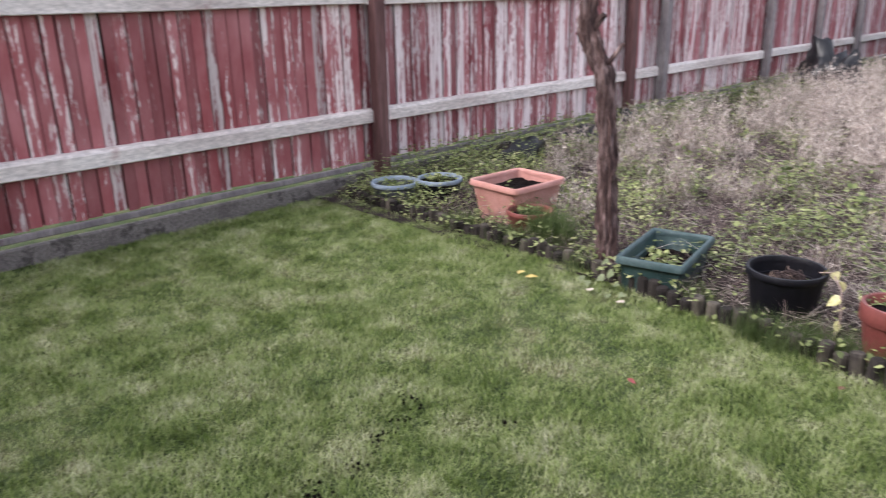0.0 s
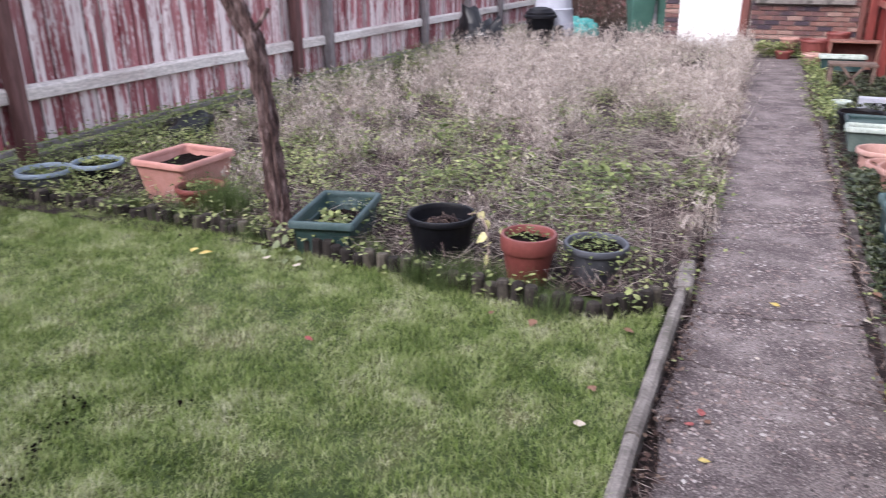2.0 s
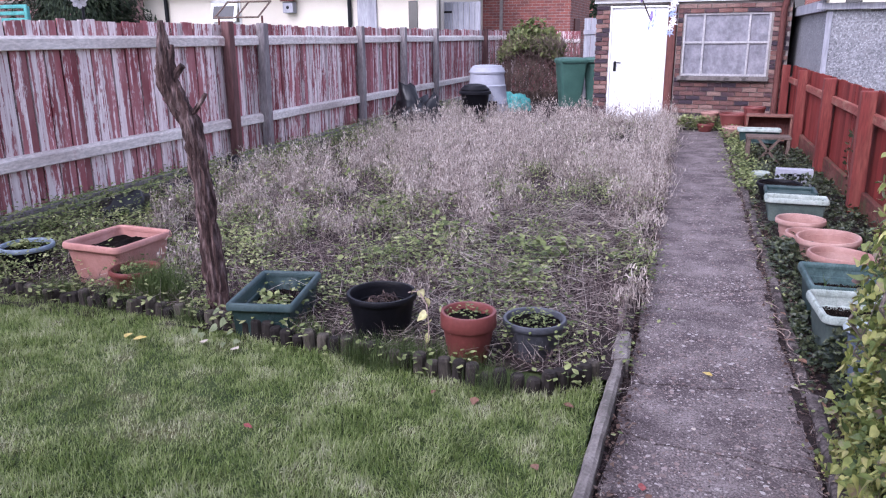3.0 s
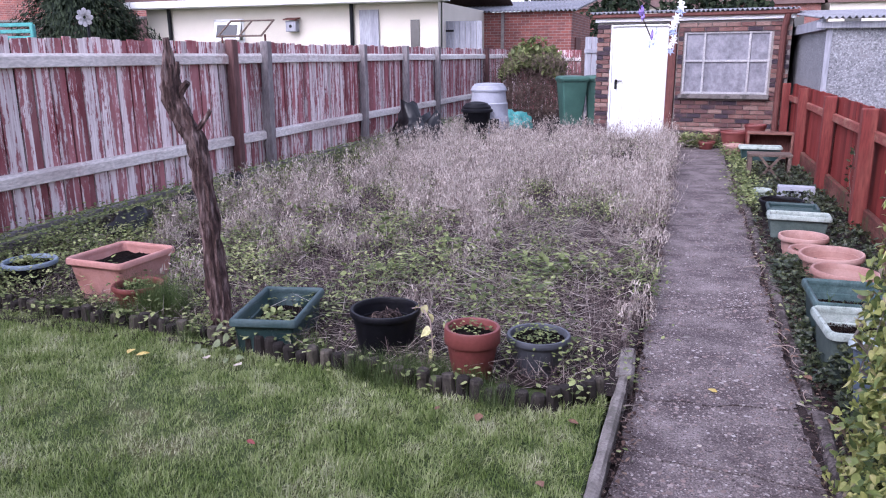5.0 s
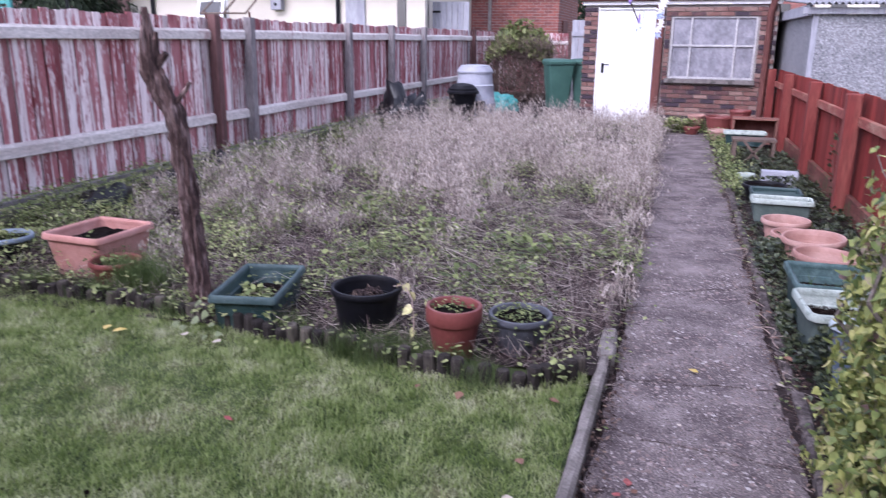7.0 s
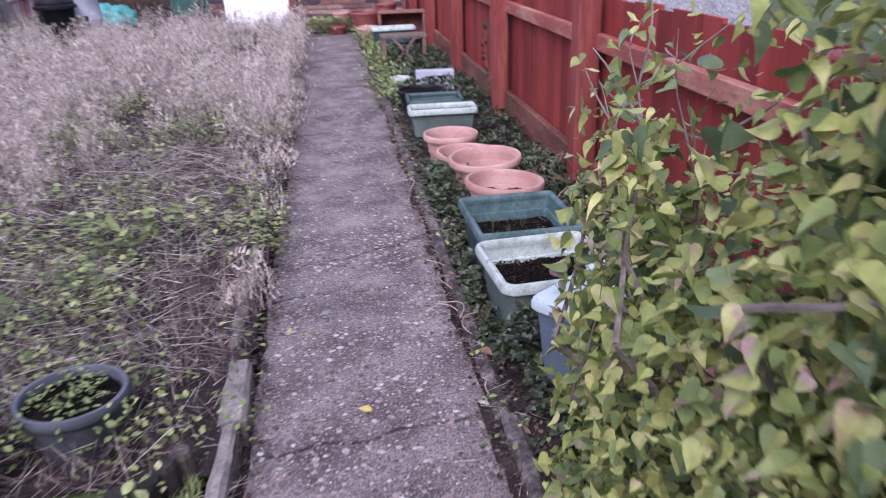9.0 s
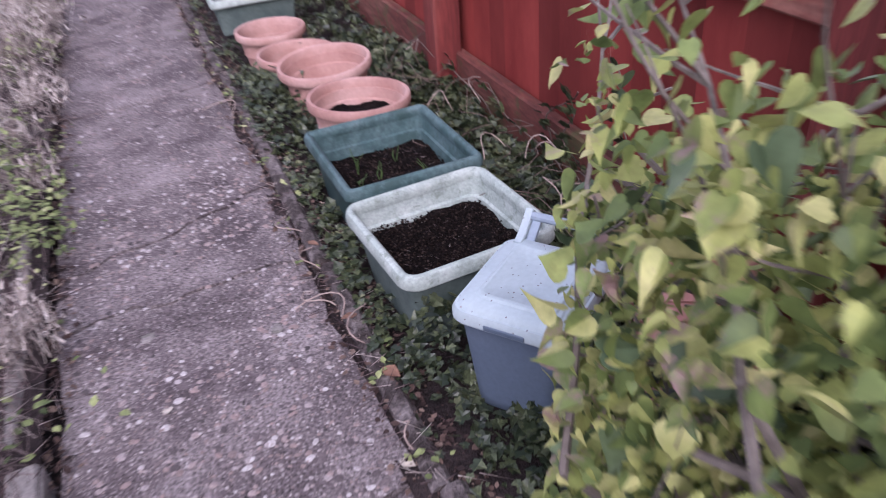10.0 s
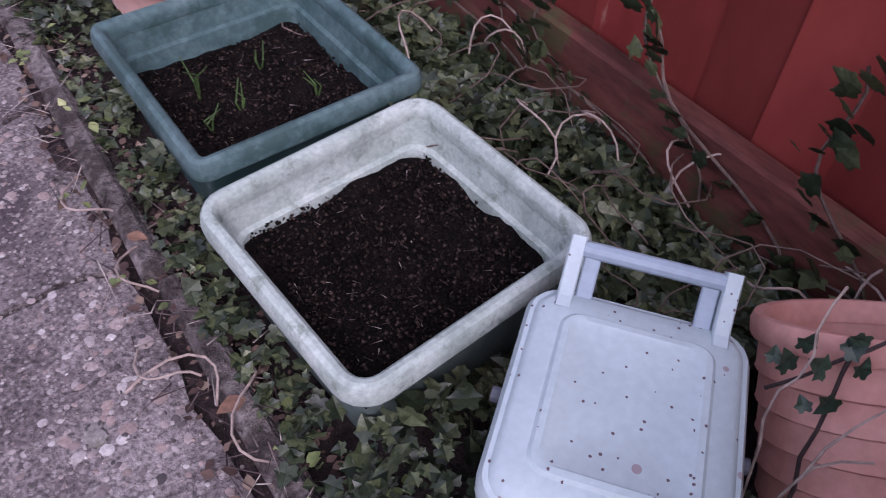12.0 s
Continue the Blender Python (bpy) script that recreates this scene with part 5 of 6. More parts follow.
# lawn blades
n = 270000
x, y = rng.uniform(FENCE_X + 0.02, 2.325, n), rng.uniform(-3.3, -0.2, n)
keep = y < edge_y(x) - 0.02
x, y = x[keep], y[keep]
n = len(x)
h = 0.02 + 0.008 * patchy(x, y, 2.4, 5.0) + 0.014 * patchy(x, y, 9.0, 2.0) + 0.016 * patchy(x, y, 19.0, 7.0) + rng.uniform(0, 0.016, n)
h = np.maximum(h, 0.009) * np.where(edge_y(x) - y < 0.08, 1.15, 1.0)
size = np.stack([rng.uniform(0.0025, 0.0045, n), h * 1.3, h], -1)
swirl = 3.0 * patchy(x, y, 5.0, 8.0)
me = scatter("grass", *BLADE, np.stack([x, y, np.full(n, 0.028)], -1), turns(swirl + rng.normal(0, 1.3, n), rng.normal(-0.35, 0.5, n), rng.uniform(-0.4, 0.4, n)), size, M["grass"])
stuff("lawn_grass", me, "short damp green lawn grass with pale patches", "grass")
# longer tufts by the edging and round the sunken pot
n = 7000
c = rng.integers(0, 26, n)
cx, cy = rng.uniform(-2.1, 2.3, 26), np.zeros(26)
cx[:9] = rng.normal(-0.32, 0.1, 9)
cy = edge_y(cx) + rng.uniform(-0.04, 0.12, 26)
cy[:9] = rng.normal(-0.13, 0.06, 9)
x, y = cx[c] + rng.normal(0, 0.05, n), cy[c] + rng.normal(0, 0.04, n)
h = rng.uniform(0.08, 0.2, n) * np.where(c < 9, 1.35, 0.8)
me = scatter("tufts", *BLADE, np.stack([x, y, np.full(n, 0.03)], -1), turns(rng.uniform(0, 6.28, n), rng.normal(0.2, 0.5, n), rng.uniform(-0.4, 0.4, n)), np.stack([np.full(n, 0.0022), h * 1.1, h], -1), M["long_grass"])
stuff("long_grass", me, "tufts of long green grass along the edging", "grass")

# dry grey-pink weeds over the back of the bed: wispy clumps that lean and overlap
def bare(x, y):
    """The dug-over part of the bed beside the path, where little stands."""
    return np.exp(-(((x - 1.55) / 0.75) ** 2 + ((y - 2.2) / 1.5) ** 2)) + 0.8 * np.exp(-(((x - 2.1) / 0.4) ** 2 + ((y - 0.3) / 0.8) ** 2))


m = 1750
kx, ky = rng.uniform(-2.05, 2.42, m), 0.2 + 9.9 * rng.beta(1.3, 1.3, m)
dens = 0.72 + 1.5 * patchy(kx, ky, 0.9, 9.0) + 0.6 * patchy(kx, ky, 2.4, 4.0)
want = np.interp(ky, [0.2, 1.2, 2.2, 3.2, 9.5], [0.2, 0.3, 0.5, 0.85, 0.85]) * (1 - 0.85 * np.clip(bare(kx, ky), 0, 1)) * np.clip((kx + 2.05) / 0.6, 0.1, 1)
keep = rng.uniform(0, 1, m) < np.clip(dens * want, 0, 1)
kx, ky = kx[keep], ky[keep]
m = len(kx)
kh = (0.35 + 1.0 * rng.uniform(0, 1, m) ** 1.3) * np.interp(ky, [0.5, 3, 6], [0.62, 0.95, 1.05])
lean, lean_to = rng.normal(0, 0.22, m), rng.uniform(0, 6.28, m)
per = 15
who = np.repeat(np.arange(m), per)
n = len(who)
x, y = kx[who] + rng.normal(0, 0.04, n), ky[who] + rng.normal(0, 0.04, n)
h = rng.uniform(0.14, 0.42, n) * kh[who]
base = np.stack([np.clip(x, -2.2, 2.5), y, np.full(n, 0.04)], -1)
R = turns(np.where(rng.uniform(0, 1, n) < 0.5, lean_to[who], rng.uniform(0, 6.28, n)), lean[who] + rng.normal(0, 0.3, n), np.zeros(n))
stems = scatter("stems", *STEM, base, R, np.stack([np.full(n, 0.004), np.full(n, 0.004), h], -1), M["dry"])
stuff("dry_weed_stems", stems, "upright dead weed stems, pale brown", "weeds")
k = 15
u = 1 - 0.6 * rng.uniform(0, 1, (n, k)) ** 1.3
spread = 0.01 + 0.022 * (1 - u)
tip = base[:, None, :] + np.einsum("nij,nkj->nki", R, np.stack([rng.normal(0, 1, (n, k)) * spread, rng.normal(0, 1, (n, k)) * spread, u * h[:, None]], -1))
q = n * k
me = scatter("heads", [(-0.5, 0, 0), (0.5, 0, 0), (0.12, 0.15, 1), (-0.12, 0.15, 1)], [(0, 1, 2, 3)], tip.reshape(-1, 3), turns(rng.uniform(0, 6.28, q), np.abs(rng.normal(0, 0.75, q)), rng.uniform(0, 6.28, q)), np.stack([rng.uniform(0.004, 0.012, q), rng.uniform(0.005, 0.012, q), rng.uniform(0.014, 0.045, q)], -1), M["dry"])
stuff("dry_weed_heads", me, "feathery dead weed heads, pinkish straw colour", "weeds")
# low brown undergrowth between the clumps
n = 30000
x, y = rng.uniform(-2.1, 2.42, n), 0.0 + 7.5 * rng.uniform(0, 1, n) ** 1.2
keep = rng.uniform(0, 1, n) < np.clip(0.5 + 1.1 * patchy(x, y, 1.7, 13.0), 0.08, 1)
x, y = x[keep], y[keep]
n = len(x)
me = scatter("undergrowth", *STEM, np.stack([x, y, np.full(n, 0.035)], -1), turns(rng.uniform(0, 6.28, n), rng.normal(0, 0.75, n), rng.uniform(0, 6, n)), np.stack([np.full(n, 0.0035), np.full(n, 0.0035), rng.uniform(0.04, 0.2, n)], -1), M["litter"])
stuff("undergrowth", me, "low tangle of dark brown dead stalks", "weeds")

# long pale straws lying criss-cross over the front of the bed
n = 3600
x, y = np.concatenate([rng.uniform(-1.6, 2.3, 1500), rng.normal(1.7, 0.5, n - 1500)]), rng.uniform(-0.35, 2.9, n)
ok = (y > edge_y(x) + 0.1) & (x < 2.32)
x, y = x[ok], y[ok]
n = len(x)
me = scatter("straw", *STEM, np.stack([x, y, rng.uniform(0.06, 0.14, n)], -1), turns(rng.uniform(0, 6.28, n), rng.normal(1.4, 0.22, n), rng.uniform(0, 6, n)), np.stack([rng.uniform(0.003, 0.005, n), np.full(n, 0.0035), rng.uniform(0.1, 0.32, n)], -1), M["dry"])
stuff("fallen_straw", me, "long pale straws lying criss-cross on the bed", "weeds")

# fallen stems on the soil
n = 52000
x = rng.uniform(-2.2, 2.42, n)
y = -0.45 + 6.0 * rng.uniform(0, 1, n) ** 1.4
keep = (y > edge_y(x) + 0.05) & (rng.uniform(0, 1, n) > 0.45 * bare(x, y)) & (rng.uniform(0, 1, n) < 0.62 + 1.3 * patchy(x, y, 2.2, 17.0))
x, y = x[keep], y[keep]
n = len(x)
L = rng.uniform(0.03, 0.15, n)
me = scatter("litter", *STEM, np.stack([x, y, rng.uniform(0.045, 0.11, n)], -1), turns(rng.uniform(0, 6.28, n), rng.normal(1.2, 0.45, n), rng.uniform(0, 6, n)), np.stack([rng.uniform(0.002, 0.0045, n), np.full(n, 0.003), L], -1), M["litter"])
stuff("dead_stems", me, "tangle of fallen dead stems on the soil", "weeds")
n = 2600
x = np.where(rng.uniform(0, 1, n) < 0.6, rng.normal(3.18, 0.05, n), rng.normal(2.42, 0.035, n))
y = rng.uniform(-3.2, 8, n)
me = scatter("litter", *STEM, np.stack([x, y, rng.uniform(0.0, 0.03, n)], -1), turns(rng.uniform(0, 6.28, n), rng.normal(1.45, 0.15, n), rng.uniform(0, 6, n)), np.stack([np.full(n, 0.003), np.full(n, 0.003), rng.uniform(0.03, 0.14, n)], -1), M["litter"])
stuff("path_litter", me, "dry stalks and twigs along the path edges", "litter")


def rosette_field(name, cx, cy, zz, per, spread, leaf, material, label, height=0.06, shape=LEAF):
    m = len(cx)
    q = m * per
    ox, oy = rng.normal(0, spread, (m, per)), rng.normal(0, spread, (m, per))
    px, py = (cx[:, None] + ox).ravel(), (cy[:, None] + oy).ravel()
    pz = (np.asarray(zz)[:, None] + rng.uniform(0, height, (m, per))).ravel()
    yaw = rng.uniform(0, 6.28, q)
    s = rng.uniform(0.6, 1.2, q) * leaf
    me = scatter(name, *shape, np.stack([px, py, pz], -1), turns(yaw, rng.normal(0.25, 0.35, q), rng.normal(0, 0.3, q)), s, material)
    return stuff(name, me, label, "weeds")


# green weeds: thick by the fence and the front edge, in scattered patches elsewhere
m = 3600
x, y = rng.uniform(-2.2, 2.4, m), rng.uniform(-0.35, 9.5, m)
w = 0.26 + 0.8 * np.exp(-((x + 2.1) / 0.6) ** 2) + 0.5 * np.exp(-((y - 0.9) / 0.9) ** 2) + 1.2 * patchy(x, y, 1.5, 21.0)
w *= np.interp(y, [3, 6], [1, 0.55]) * (1 - 0.75 * np.clip(bare(x, y), 0, 1))
keep = (rng.uniform(0, 1, m) < w) & (y > edge_y(x) + 0.06)
rosette_field("green_weeds", x[keep], y[keep], np.full(keep.sum(), 0.05), 34, 0.07, 0.027, M["weed"], "low green leafy weeds over the bed", 0.17)
m = 520
fx, fy = rng.uniform(-2.24, -1.2, m), rng.uniform(-0.1, 11.5, m)
ok = rng.uniform(0, 1, m) < np.clip(1.15 - (fx + 2.24) / 0.9 + 0.5 * patchy(fx, fy, 0.9, 31.0), 0.1, 1)
rosette_field("fence_weeds", fx[ok], fy[ok], np.full(ok.sum(), 0.06), 46, 0.1, 0.034, M["weed"], "nettles and brambles along the foot of the peeling fence", 0.26)
m = 46
bx, by = np.concatenate([rng.uniform(-1.6, 1.3, 34), rng.uniform(1.5, 2.3, 12)]), np.concatenate([rng.uniform(0.2, 3.6, 34), rng.uniform(0.4, 1.7, 12)])
rosette_field("broad_weeds", bx, by, np.full(m, 0.06), 26, 0.06, 0.056, M["weed"], "clumps of broad pale-green weed leaves", 0.17)
x = np.concatenate([rng.uniform(-2.1, 0.5, 60), rng.uniform(0.5, 2.3, 11)])
rosette_field("edge_weeds", x, edge_y(x) + rng.uniform(-0.04, 0.1, len(x)), np.full(len(x), 0.04), 14, 0.05, 0.034, M["weed"], "leafy weeds and brambles spilling over the edging", 0.12)
for ob, r, z, cnt, leaf in ((orange, 0.1, 0.2, 5, 0.05), (green, 0.12, 0.12, 10, 0.04), (clay, 0.075, 0.215, 9, 0.02), (grey, 0.1, 0.16, 24, 0.018), (blue, 0.08, 0.16, 8, 0.04), (blue_low, 0.08, 0.12, 8, 0.04), (small, 0.07, 0.15, 5, 0.03)):
    o = ob.matrix_basis.translation
    rosette_field("pot_weeds", rng.normal(o.x, r * 0.6, cnt), rng.normal(o.y, r * 0.6, cnt), np.full(cnt, o.z + z), 10, 0.025, leaf, M["weed"], "small green weeds growing in the pot", 0.05)
n = 60
rosette_field("far_weeds", rng.normal(2.75, 0.22, n), rng.normal(9.75, 0.12, n), np.full(n, 0.03), 26, 0.06, 0.05, M["weed"], "leafy green plants under the shed window", 0.2)
n = 130
rosette_field("path_weeds", rng.normal(3.3, 0.09, n), rng.uniform(4.2, 9.5, n), np.full(n, 0.0), 18, 0.06, 0.045, M["weed"], "straggling weeds along the far path edge", 0.14)
n = 90
rosette_field("gutter_weeds", np.where(rng.uniform(0, 1, n) < 0.5, rng.normal(3.2, 0.03, n), rng.normal(2.4, 0.025, n)), rng.uniform(-2.5, 4, n), np.full(n, 0.0), 6, 0.03, 0.026, M["weed"], "tiny weeds in the joints beside the path", 0.04)

# brown leaf litter between path and border
n = 11000
x, y = np.concatenate([3.1 + 0.2 * rng.beta(2.2, 1.8, 7600), 2.37 + 0.12 * rng.beta(1.6, 2.2, 3400)]), rng.uniform(-3.2, 6.5, n)
me = scatter("leaf_litter", *LEAF, np.stack([x, y, rng.uniform(0.002, 0.016, n)], -1), turns(rng.uniform(0, 6.28, n), rng.normal(0, 0.5, n), rng.normal(0, 0.5, n)), 0.005 + 0.024 * rng.uniform(0, 1, n) ** 2.2, mat("leaf_litter", [(0.02, 0.012, 0.011), (0.06, 0.034, 0.029), (0.12, 0.075, 0.06), (0.24, 0.17, 0.13)], 0.85, 3, fine=60, bump=0, island=True, span=(0.1, 0.9)))
stuff("leaf_litter", me, "dark brown decayed leaf litter beside the path", "litter")

# ivy on the strip by the red fence
n = 27000
x, y = 3.2 + 0.87 * rng.beta(1.25, 1.05, n), np.concatenate([rng.uniform(-1.2, 2.4, 21000), rng.uniform(2.4, 7.5, n - 21000)])
mound = np.clip(0.55 + 0.9 * patchy(x, y, 2.6, 2.0) + 0.6 * patchy(x, y, 7.0, 6.0), 0.04, 1.5)
z = 0.015 + 0.17 * rng.uniform(0, 1, n) ** 0.8 * mound * np.clip((x - 3.2) / 0.14, 0.15, 1) * np.interp(x, [3.78, 4.05], [1.0, 0.42])
gap = (rng.uniform(0, 1, n) < np.clip(0.45 + 1.6 * mound, 0, 1)) & ((x > 3.29) | (y > 0.0) | (rng.uniform(0, 1, n) < 0.2))
x, y, z = x[gap], y[gap], z[gap]
n = len(x)
inside = np.zeros(n, bool)
for px_, py_, hx_, hy_, tp in ((3.486, 0.345, 0.226, 0.219, 0.74), (3.505, 0.853, 0.226, 0.243, 0.76)):
    grow = hx_ * (1 - tp) * np.clip(1 - z / 0.2, 0, 1)
    inside |= (np.abs(x - px_) < hx_ - grow + 0.012) & (np.abs(y - py_) < hy_ - grow + 0.012)
for ax, bx, ay, by in ((3.38, 3.66, -0.16, 0.06), (3.25, 3.74, 2.9, 3.15), (3.27, 3.7, 3.27, 3.58)):
    inside |= (x > ax - 0.0) & (x < bx + 0.0) & (y > ay) & (y < by)
for ax, ay, r in ((3.535, 1.29, 0.165), (3.54, 1.715, 0.165), (3.51, 2.18, 0.165), (3.475, 2.555, 0.16), (3.8, -0.24, 0.17), (3.46, 3.98, 0.19)):
    inside |= (x - ax) ** 2 + (y - ay) ** 2 < r * r
x, y, z = x[~inside], y[~inside], z[~inside]
n = len(x)
me = scatter("ivy", *IVY, np.stack([x, y, z], -1), turns(rng.uniform(0, 6.28, n), rng.normal(0.1, 0.75, n), rng.normal(0, 0.6, n)), (0.014 + 0.036 * rng.uniform(0, 1, n) ** 1.5) * np.interp(x, [3.2, 3.5], [0.75, 1.0]), M["ivy"])
stuff("ivy", smooth(me), "dark glossy ivy leaves covering the border", "ivy")
# ivy runners climbing the fence and the pot
runs, lv = bmesh.new(), []
for x0, y0, dy, up in ((4.1, 0.25, 0.25, 0.45), (4.1, -0.1, 0.2, 0.4), (4.1, 0.9, -0.2, 0.3), (4.08, 0.6, 0.1, 0.25), (4.1, 4.2, 0.2, 0.6), (4.06, 3.75, 0.03, 0.75), (4.1, 0.05, 0.45, 0.3), (4.085, 0.35, 0.5, 0.12), (4.085, 0.1, -0.5, 0.14), (4.085, 0.75, 0.6, 0.1), (4.085, 1.3, 0.5, 0.15)):
    p = []
    for i in range(12):
        u = i / 11
        p.append((x0 - 0.02 + 0.01 * math.sin(9 * u), y0 + dy * u + 0.04 * math.sin(7 * u + x0), 0.05 + up * u))
        lv += [(p[-1][0] - 0.015, p[-1][1] + rnd.uniform(-0.03, 0.03), p[-1][2] + rnd.uniform(-0.02, 0.02))] * 2
    tube(runs, p, 0.003, 5)
stuff("ivy_runners", from_bm("ivy_runners", runs, M["twig"]), "thin brown ivy runners on the fence", "ivy")
lv = np.array(lv)
n = len(lv)
me = scatter("ivy", *IVY, lv + rng.normal(0, 0.008, (n, 3)), turns(rng.normal(1.57, 0.5, n), rng.normal(1.1, 0.35, n), rng.normal(0, 0.5, n)), rng.uniform(0.025, 0.05, n), M["ivy"])
stuff("climbing_ivy", me, "ivy leaves climbing the red fence", "ivy")
roots = bmesh.new()
for i in range(24):
    x0, y0 = rnd.uniform(3.15, 4.05), rnd.uniform(-0.6, 2.2)
    a, L = rnd.uniform(0, 6.28), rnd.uniform(0.1, 0.3)
    if 3.2 < x0 < 3.8 and y0 > -0.35:
        x0 = rnd.choice((rnd.uniform(3.13, 3.2), rnd.uniform(3.86, 4.05)))
        a = 1.57 + rnd.uniform(-0.25, 0.25) - (0.35 if x0 > 3.5 else -0.35)
        L *= 0.6
    tube(roots, [(x0 + math.cos(a + 0.8 * math.sin(3 * t + i)) * L * t, y0 + math.sin(a + 0.8 * math.sin(3 * t + i)) * L * t, (0.1 if x0 > 3.3 else 0.02) + (0.07 if x0 > 3.3 else 0.03) * math.sin(3.1 * t)) for t in np.linspace(0, 1, 9)], 0.0022, 5)
stuff("ivy_stems", from_bm("ivy_stems", roots, M["root"]), "pale bare ivy stems and roots looping over the border", "ivy")

# ---- the lilac shrub beside the path ----
shrub = thing("shrub", pose(0, 0, 0), "yellowing lilac shrub with heart-shaped leaves leaning over the path", "shrub")
ends = []
r2 = random.Random(11)


def within(q):
    """Inside the shrub's own outline: clear of the path's walking line, the caddy and the pots."""
    return 3.14 + 0.1 * q[2] < q[0] < 4.75 and q[1] < min(-0.95 + 1.25 * (q[0] - 2.98), -0.34 + 0.2 * (q[0] - 3.09)) and q[1] > -2.1 and (q[0] - 3.78) ** 2 + (q[1] + 0.25) ** 2 > 0.085 and 0.0 < q[2] + 0.03 < 1.9


def limb(wood, p, d, L, r, level):
    pts_ = [p.copy()]
    q = p.copy()
    dd = d.normalized()
    for i in range(7):
        dd = (dd + Vector((r2.uniform(-1, 1), r2.uniform(-1, 1), r2.uniform(-0.6, 0.8))) * 0.16).normalized()
        q = q + dd * (L / 7)
        if not within(q):
            break
        pts_.append(q.copy())
        if level and i > 1:
            for s in range(2 if level == 1 else 1):
                side = Vector((r2.uniform(-1, 1), r2.uniform(-1, 1), r2.uniform(-0.5, 0.6))).normalized()
                limb(wood, q, dd * 0.5 + side, L * r2.uniform(0.35, 0.6), r * 0.5, level - 1)
        if level < 2 and i > 0:
            ends.append((q.copy(), dd.copy()))
    if len(pts_) > 2:
        tube(wood, pts_, [r * (1 - 0.75 * i / 7) for i in range(len(pts_))], 5 if level else 4)


for i in range(13):
    a = 6.28 * i / 13 + r2.uniform(-0.2, 0.2)
    root = Vector((3.8 + 0.09 * math.cos(a), -1.12 + 0.14 * math.sin(a), -0.02))
    lean = r2.uniform(0.25, 0.75)
    wood = bmesh.new()
    limb(wood, root, Vector((math.cos(a) * lean * 0.8 - 0.1, math.sin(a) * lean, 1)), r2.uniform(0.9, 1.6), 0.0135, 2)
    part("branch", wood, M["grey_twig"], shrub, "thin grey-brown branch")
P = np.array([e[0] for e in ends])
reps = 5
q = np.repeat(P, reps, 0) + rng.normal(0, 0.04, (len(P) * reps, 3))
bunch = np.stack([rng.normal(3.35, 0.15, 520), rng.normal(-0.98, 0.4, 520), 0.03 + 0.95 * rng.uniform(0, 1, 520) ** 1.15], -1)
tall = np.stack([rng.normal(3.48, 0.12, 430), rng.normal(-1.48, 0.17, 430), rng.uniform(0.5, 1.62, 430)], -1)
q = np.concatenate([q, np.repeat(bunch, 15, 0) + rng.normal(0, 0.05, (520 * 15, 3)), np.repeat(tall, 13, 0) + rng.normal(0, 0.055, (430 * 13, 3))])
thin = np.where(q[:, 1] < -1.25, 1.0, np.interp(q[:, 2], [0.5, 0.9], [1.0, 0.4]))
q = q[[within(v) and rng.uniform() < u for v, u in zip(q, thin)]]
n = len(q)
leaf_size = 0.014 + 0.034 * rng.uniform(0, 1, n) ** 1.3
out_yaw = np.arctan2(q[:, 1] + 1.1, q[:, 0] - 3.8) - 1.57 + rng.normal(0, 0.9, n)
me = scatter("foliage", *HEART, q, turns(out_yaw, rng.normal(-0.85, 0.75, n), rng.normal(0, 0.8, n)), leaf_size[:, None] * np.stack([rng.uniform(0.85, 1.2, n), rng.uniform(0.8, 1.05, n), rng.normal(1.2, 2.6, n)], -1), M["shrub"])
lo = new("foliage", smooth(me))
lo.parent = shrub
tagged(lo, "yellow-green heart-shaped leaves, some mauve-blotched", kind="stuff")
M["shrub_old"] = mat("old_lilac_leaves", [(0.05, 0.085, 0.045), (0.12, 0.17, 0.085), (0.22, 0.275, 0.14)], 0.45, 6, patch=0.4, fine=35, fine_amount=0.3, bump=0, island=True, through_light=0.2, span=(0.1, 0.9))
pick = rng.choice(len(q), 900, replace=False)
big = q[pick] + rng.normal(0, 0.02, (900, 3))
big = big[[within(v) for v in big]]
n = len(big)
me = scatter("old_foliage", *HEART, big, turns(rng.uniform(0, 6.28, n), rng.normal(-0.9, 0.5, n), rng.normal(0, 0.6, n)), rng.uniform(0.03, 0.056, n)[:, None] * np.stack([np.full(n, 1.05), np.ones(n), rng.normal(1.0, 2.4, n)], -1), M["shrub_old"])
lo = new("old_foliage", smooth(me))
lo.parent = shrub
tagged(lo, "larger dull grey-green leaves deeper in the shrub", kind="stuff")

# bush tumbling over the far fence corner, and its dead skirt
climb = thing("climbing_bush", pose(-1.1, 15.0, 0), "bush with green crown and dead brown skirt over the far fence", "bush")
n = 2300
u = rng.uniform(0, 6.28, n)
s = rng.uniform(0, 1, n) ** 0.5
me = scatter("crown", *LEAF, np.stack([0.8 * s * np.cos(u), 0.6 * s * np.sin(u) - 0.1, 1.1 + 0.75 * (1 - s * s) * rng.uniform(0.2, 1, n) + 0.15 * np.sin(3 * u)], -1), turns(rng.uniform(0, 6.28, n), rng.normal(0.4, 0.6, n), rng.normal(0, 0.4, n)), rng.uniform(0.09, 0.17, n), M["weed"])
ob = new("crown", me)
ob.parent = climb
n = 5200
s = rng.uniform(0, 1, n)
